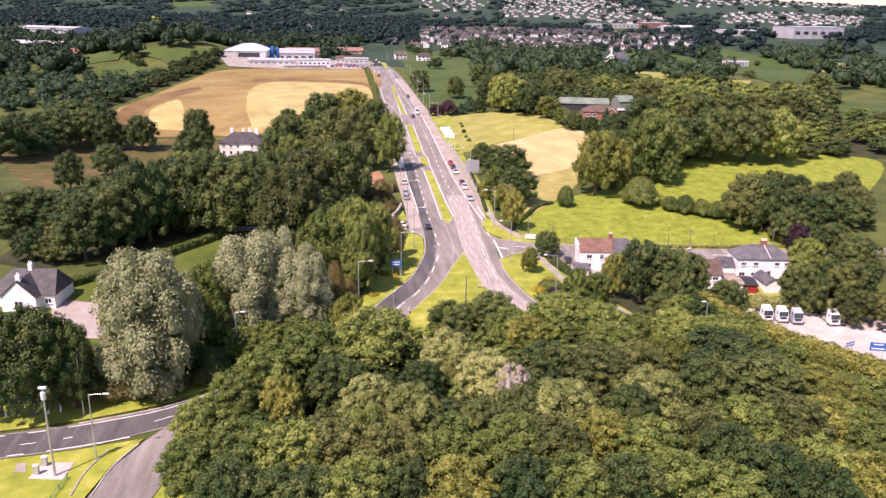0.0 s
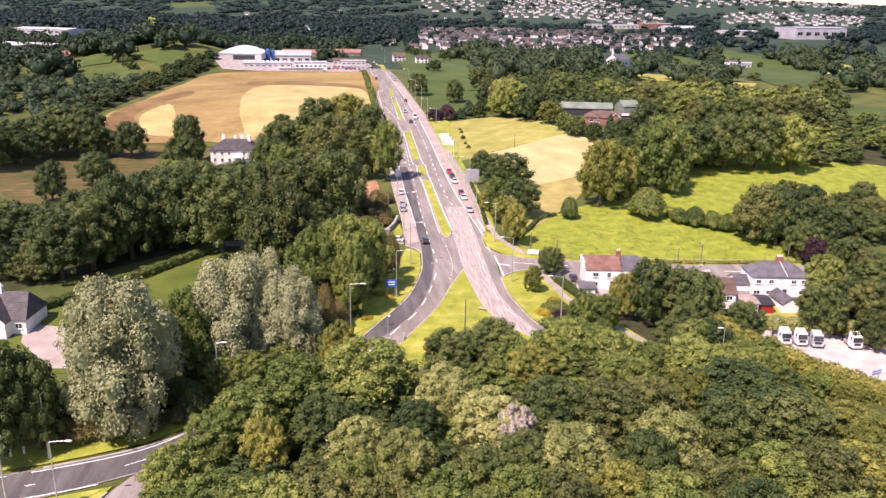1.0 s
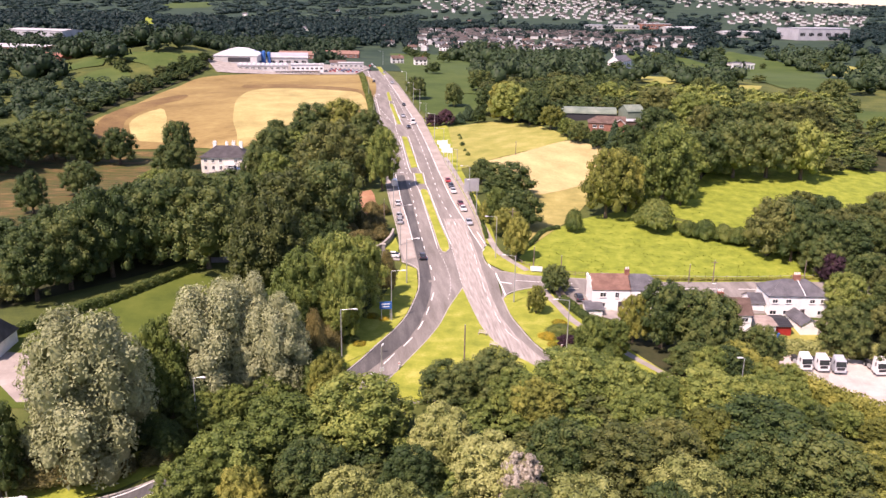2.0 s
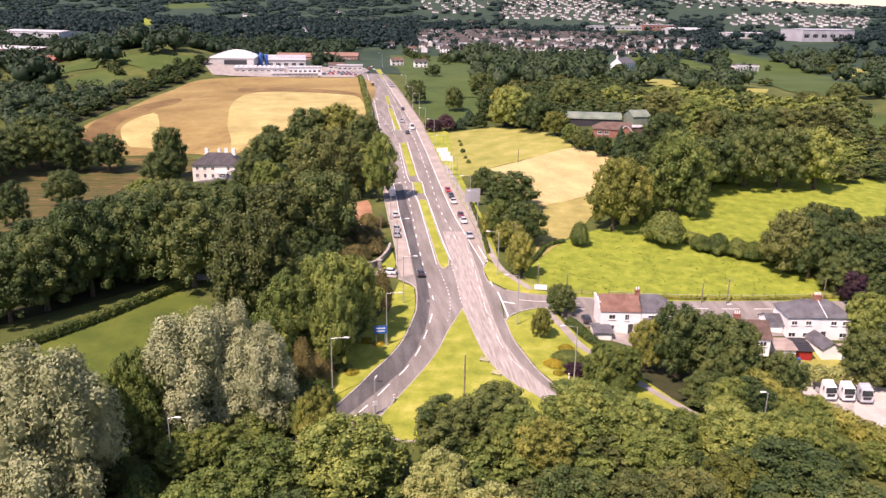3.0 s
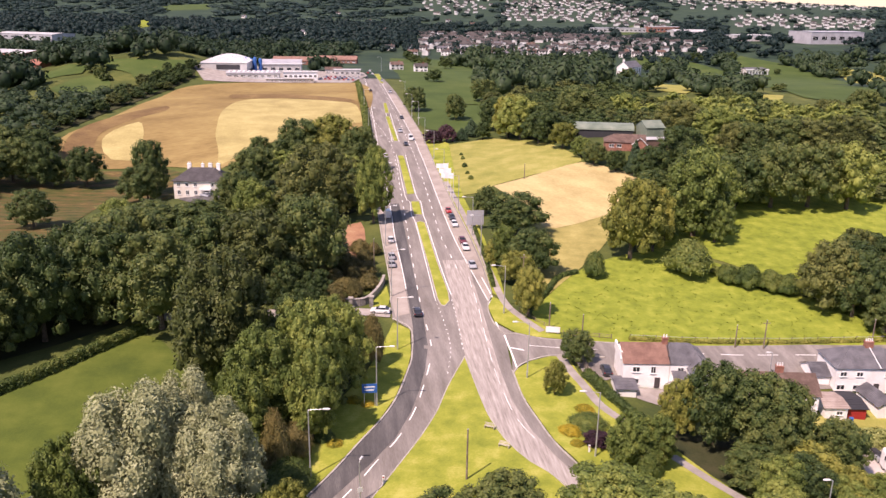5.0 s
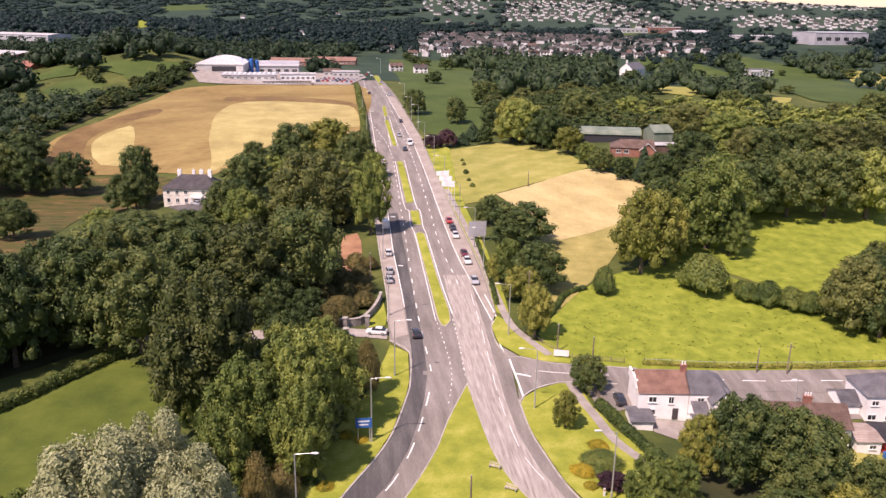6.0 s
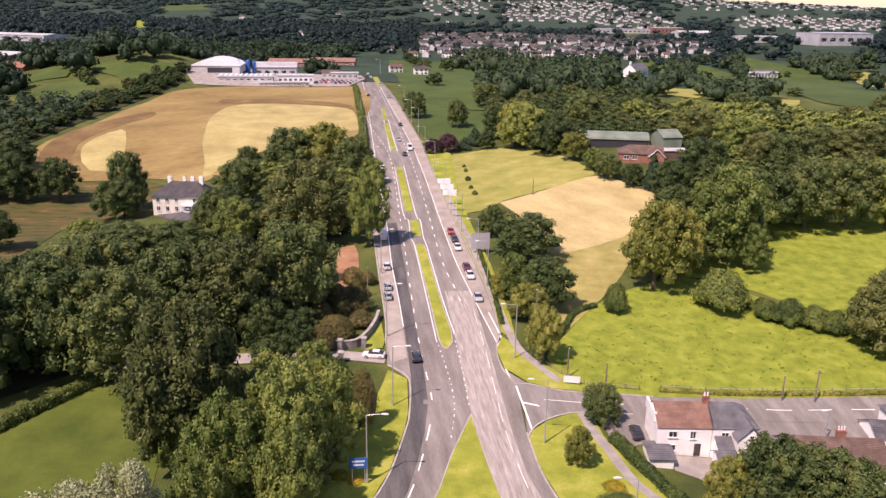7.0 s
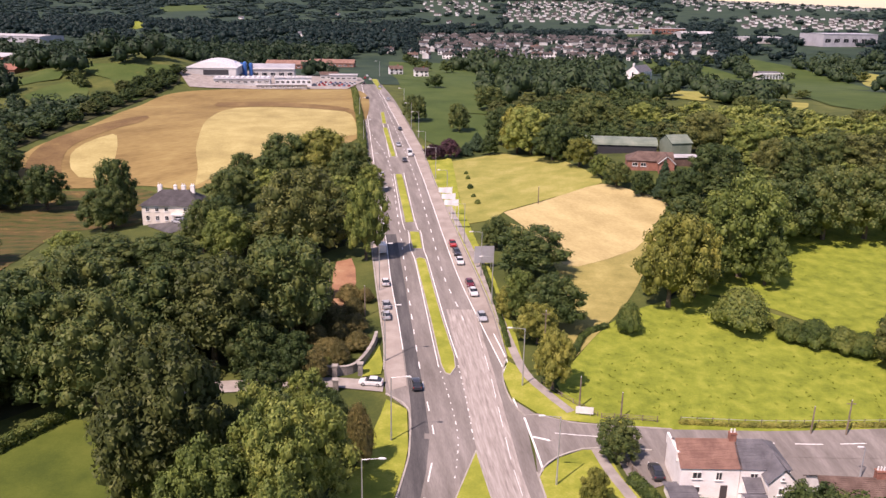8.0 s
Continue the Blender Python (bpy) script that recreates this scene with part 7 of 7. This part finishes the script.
# trees standing in the far pastures
for x, y, h, r in ((214.2, 908.2, 11, 6), (246.7, 951.9, 12, 7), (293.3, 1002.8, 13, 8), (334.4, 1008.8, 13, 8), (403.3, 914.6, 14, 10), (409.7, 892.9, 11, 8), (356.5, 925.5, 7, 4), (394.7, 834.2, 6, 3.5), (211.0, 644.9, 7, 5), (220.6, 635.0, 8, 6), (203.2, 667.1, 5, 4), (198.4, 676.8, 5, 4), (231.4, 611.7, 6, 5), (147.3, 702.2, 9, 7), (194.7, 740.1, 8, 6),
                   (-4.5, 626.7, 9, 6), (-14.8, 784.6, 10, 6), (-25.6, 862.7, 10, 6), (-36.2, 920.5, 10, 6), (3.4, 776.3, 11, 7), (-212, 566, 6, 4), (-206, 560, 5, 4), (-222, 578, 6, 4), (-216, 574, 5, 4), (-178, 556, 6, 3.5), (-176, 585, 6, 3.5)):
    tree("dark", x, y, h, r, 0, "field trees")

def tufts(outline, count, seed):
    """Rank grass in darker clumps over a grazed pasture."""
    rng = np.random.default_rng(seed)
    xs, ys = [p[0] for p in outline], [p[1] for p in outline]
    v, f = [], []
    while count:
        x, y = rng.uniform(min(xs), max(xs)), rng.uniform(min(ys), max(ys))
        if not inside(x, y, outline):
            continue
        count -= 1
        size = rng.uniform(0.2, 0.6)
        for _ in range(9):
            a, b = rng.uniform(0, 6.28), rng.uniform(0, size)
            px, py, w = x + b * math.cos(a), y + b * math.sin(a) * 0.8, rng.uniform(0.10, 0.2)
            z = height(px, py) + 0.1
            c, s = math.cos(a + 1.2) * w, math.sin(a + 1.2) * w
            f.append((len(v), len(v) + 1, len(v) + 2))
            v += [(px - c, py - s, z), (px + c, py + s, z), (px + rng.uniform(-0.1, 0.1), py + rng.uniform(-0.1, 0.1), z + rng.uniform(0.08, 0.22))]
    tagged(mesh_object("grass_tufts", v, f, LEAF["tuft"]), "scattered darker tufts of rank grass in the pasture", "grass", kind="stuff")


tufts([(26, 226), (44, 252), (62, 262), (84, 243), (106, 226), (97, 219), (60, 216), (34, 216)], 330, 71)
tufts([(66, 275), (92, 294), (107, 312), (134, 320), (165, 314), (122, 248), (94, 246), (78, 260)], 260, 72)

# ---- the far woods: hedgerow belts and copses out to the hills, uncountable ----
CLEAR += [[(-172.2, 396.8), (-150.0, 381.6), (-111.8, 385.7), (-89.2, 381.2), (-79.0, 409.0), (-54.3, 441.1), (-36.6, 446.4), (-55.0, 605.7), (-149.0, 576.1), (-163.6, 523.8), (-166.0, 465.5), (-172.3, 429.3), (-176.0, 408.7)], [(-230.9, 602.0), (-193.2, 600.5), (-170.1, 612.5), (-159.4, 581.1), (-163.3, 570.8), (-167.5, 526.6), (-184.6, 554.9), (-195.8, 574.0), (-211.9, 582.6)], [(-231.5, 539.6), (-227.5, 560.6), (-213.1, 573.1), (-200.2, 552.7), (-189.2, 518.0), (-203.7, 505.0)], [(-255.2, 557.0), (-258.3, 593.2), (-247.0, 602.5), (-229.8, 590.4), (-226.9, 574.8), (-238.6, 571.6)],
          [(243, 1065), (280, 1025), (306, 934), (299, 905), (247, 894), (222, 976)], [(365, 1055), (394, 978), (384, 850), (332, 740), (328, 876), (343, 1010)], [(242, 868), (331, 875), (317, 706), (316, 634), (283, 570), (247, 549), (234, 573), (238, 647), (202, 662)], [(218, 463), (232, 469), (256, 458), (234, 412), (210, 416), (204, 431)], [(-32.7, 679.5), (3.0, 642.6), (4.5, 517.8), (21.6, 506.4), (25.5, 460.6), (4.9, 420.6), (-7.4, 445.7)], [(154.3, 644.3), (179.6, 637.8), (158.7, 580.7), (142.5, 597.2)], [(201.8, 588.4), (222.6, 582.5), (201.3, 545.0), (190.8, 554.0)], [(444.8, 961.0), (456.2, 890.0), (345, 685), (386.2, 831.3)],
          [(-610.5, 1714.5), (-607.7, 1768.2), (-514.4, 1508.4), (-513.5, 1461.9)], [(-819.5, 2511.0), (-716.9, 2593.6), (-629.2, 2284.4), (-713.6, 2203.8)], [(340.7, 1667.0), (418.3, 1832.1), (353.7, 1558.3), (298.4, 1467.8)],
          [(-170, 600), (-55, 606), (-50, 690), (-170, 715)], [(-78, 780), (-50, 560), (-20, 430), (12, 430), (-10, 560), (-40, 700), (-52, 780)],
          [(-165, 785), (-72, 800), (-72, 865), (-165, 840)], [(505, 1205), (605, 1230), (590, 1290), (490, 1262)], [(420, 1262), (490, 1275), (490, 1320), (420, 1310)], [(265, 1540), (445, 1570), (440, 1615), (260, 1580)],
          [(375, 1405), (445, 1420), (440, 1470), (375, 1460)], [(-545, 1050), (-400, 1030), (-395, 1085), (-540, 1130)], [(-445, 790), (-320, 770), (-320, 815), (-440, 845)], [(178.4, 933.0), (233.9, 955.4), (144.7, 616.0), (111.8, 609.1)], [(318.9, 953.5), (369.1, 956.7), (271.7, 724.6), (222.8, 690.1)]]
TUFTS = []  # eight for the middle distance, then eight coarser ones
for k in range(16):
    rng_t = np.random.default_rng(400 + k)
    cs = [(0.5 * math.cos(a) * rng_t.uniform(0.7, 1.1), 0.5 * math.sin(a) * rng_t.uniform(0.7, 1.1), rng_t.uniform(0.7, 1.3)) for a in (0.4, 2.5, 4.6)] + [(0, 0, 1.4), (0, 0, 0.7)]
    rs = [rng_t.uniform(0.48, 0.64) for _ in cs]
    v, f = cards(rng_t, cs, rs, 84 if k < 8 else 34, 0.15 if k < 8 else 0.2)
    for c, r in list(zip(cs, rs))[:3]:
        bv, bf = ball(c, r * 1.02, rng_t, 3, 5)
        f += [tuple(i + len(v) for i in q) for q in bf]
        v += bv
    TUFTS.append((np.array(v), f))


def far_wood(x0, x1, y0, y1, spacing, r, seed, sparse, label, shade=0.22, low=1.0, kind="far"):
    """Crowns by the thousand over a stretch of country, thinning out into clumps."""
    rng = random.Random(seed)
    verts, faces = [], []
    total = 0
    for x, y in scatter([(x0(y0), y0), (x1(y0), y0), (x1(y1), y1), (x0(y1), y1)], spacing, rng):
        # keep the near sides of the open fields low, as they are
        if noise.noise((x / 130, y / 170, 0.3)) < sparse or any(inside(x + s * (x - 1), y + s * (y - 90), o) for o in CLEAR for s in (0, shade / 4, shade / 2, shade * 3 / 4, shade)):
            continue
        tv, tf = TUFTS[rng.randrange(8) + (8 if y0 > 990 else 0)]
        q = r * rng.uniform(0.7, 1.3)
        a = rng.uniform(0, 6.28)
        c, s = math.cos(a) * q, math.sin(a) * q
        pts = np.stack([tv[:, 0] * c - tv[:, 1] * s + x, tv[:, 0] * s + tv[:, 1] * c + y, tv[:, 2] * q * low * rng.uniform(0.75, 1.1) + height(x, y) - 0.2 * q], 1)
        verts.append(pts)
        faces += [tuple(i + total for i in p) for p in tf]
        total += len(pts)
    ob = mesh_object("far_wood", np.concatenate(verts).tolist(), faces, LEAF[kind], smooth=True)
    return tagged(ob, label, "wood", kind="stuff")


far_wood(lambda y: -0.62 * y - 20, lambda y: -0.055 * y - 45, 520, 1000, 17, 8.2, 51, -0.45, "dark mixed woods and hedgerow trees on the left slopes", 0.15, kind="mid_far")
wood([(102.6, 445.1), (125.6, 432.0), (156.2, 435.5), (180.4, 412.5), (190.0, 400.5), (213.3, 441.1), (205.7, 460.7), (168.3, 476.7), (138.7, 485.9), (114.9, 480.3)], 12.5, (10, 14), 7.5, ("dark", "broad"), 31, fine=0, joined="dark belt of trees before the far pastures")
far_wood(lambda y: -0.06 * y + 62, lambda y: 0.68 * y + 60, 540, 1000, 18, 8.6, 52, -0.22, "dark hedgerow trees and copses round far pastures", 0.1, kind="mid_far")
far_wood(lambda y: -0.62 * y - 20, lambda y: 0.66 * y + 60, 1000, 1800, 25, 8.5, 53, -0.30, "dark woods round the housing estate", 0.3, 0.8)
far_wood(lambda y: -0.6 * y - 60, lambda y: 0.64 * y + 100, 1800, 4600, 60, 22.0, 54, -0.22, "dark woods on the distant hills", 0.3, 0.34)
HOLD, CLEAR = CLEAR, []
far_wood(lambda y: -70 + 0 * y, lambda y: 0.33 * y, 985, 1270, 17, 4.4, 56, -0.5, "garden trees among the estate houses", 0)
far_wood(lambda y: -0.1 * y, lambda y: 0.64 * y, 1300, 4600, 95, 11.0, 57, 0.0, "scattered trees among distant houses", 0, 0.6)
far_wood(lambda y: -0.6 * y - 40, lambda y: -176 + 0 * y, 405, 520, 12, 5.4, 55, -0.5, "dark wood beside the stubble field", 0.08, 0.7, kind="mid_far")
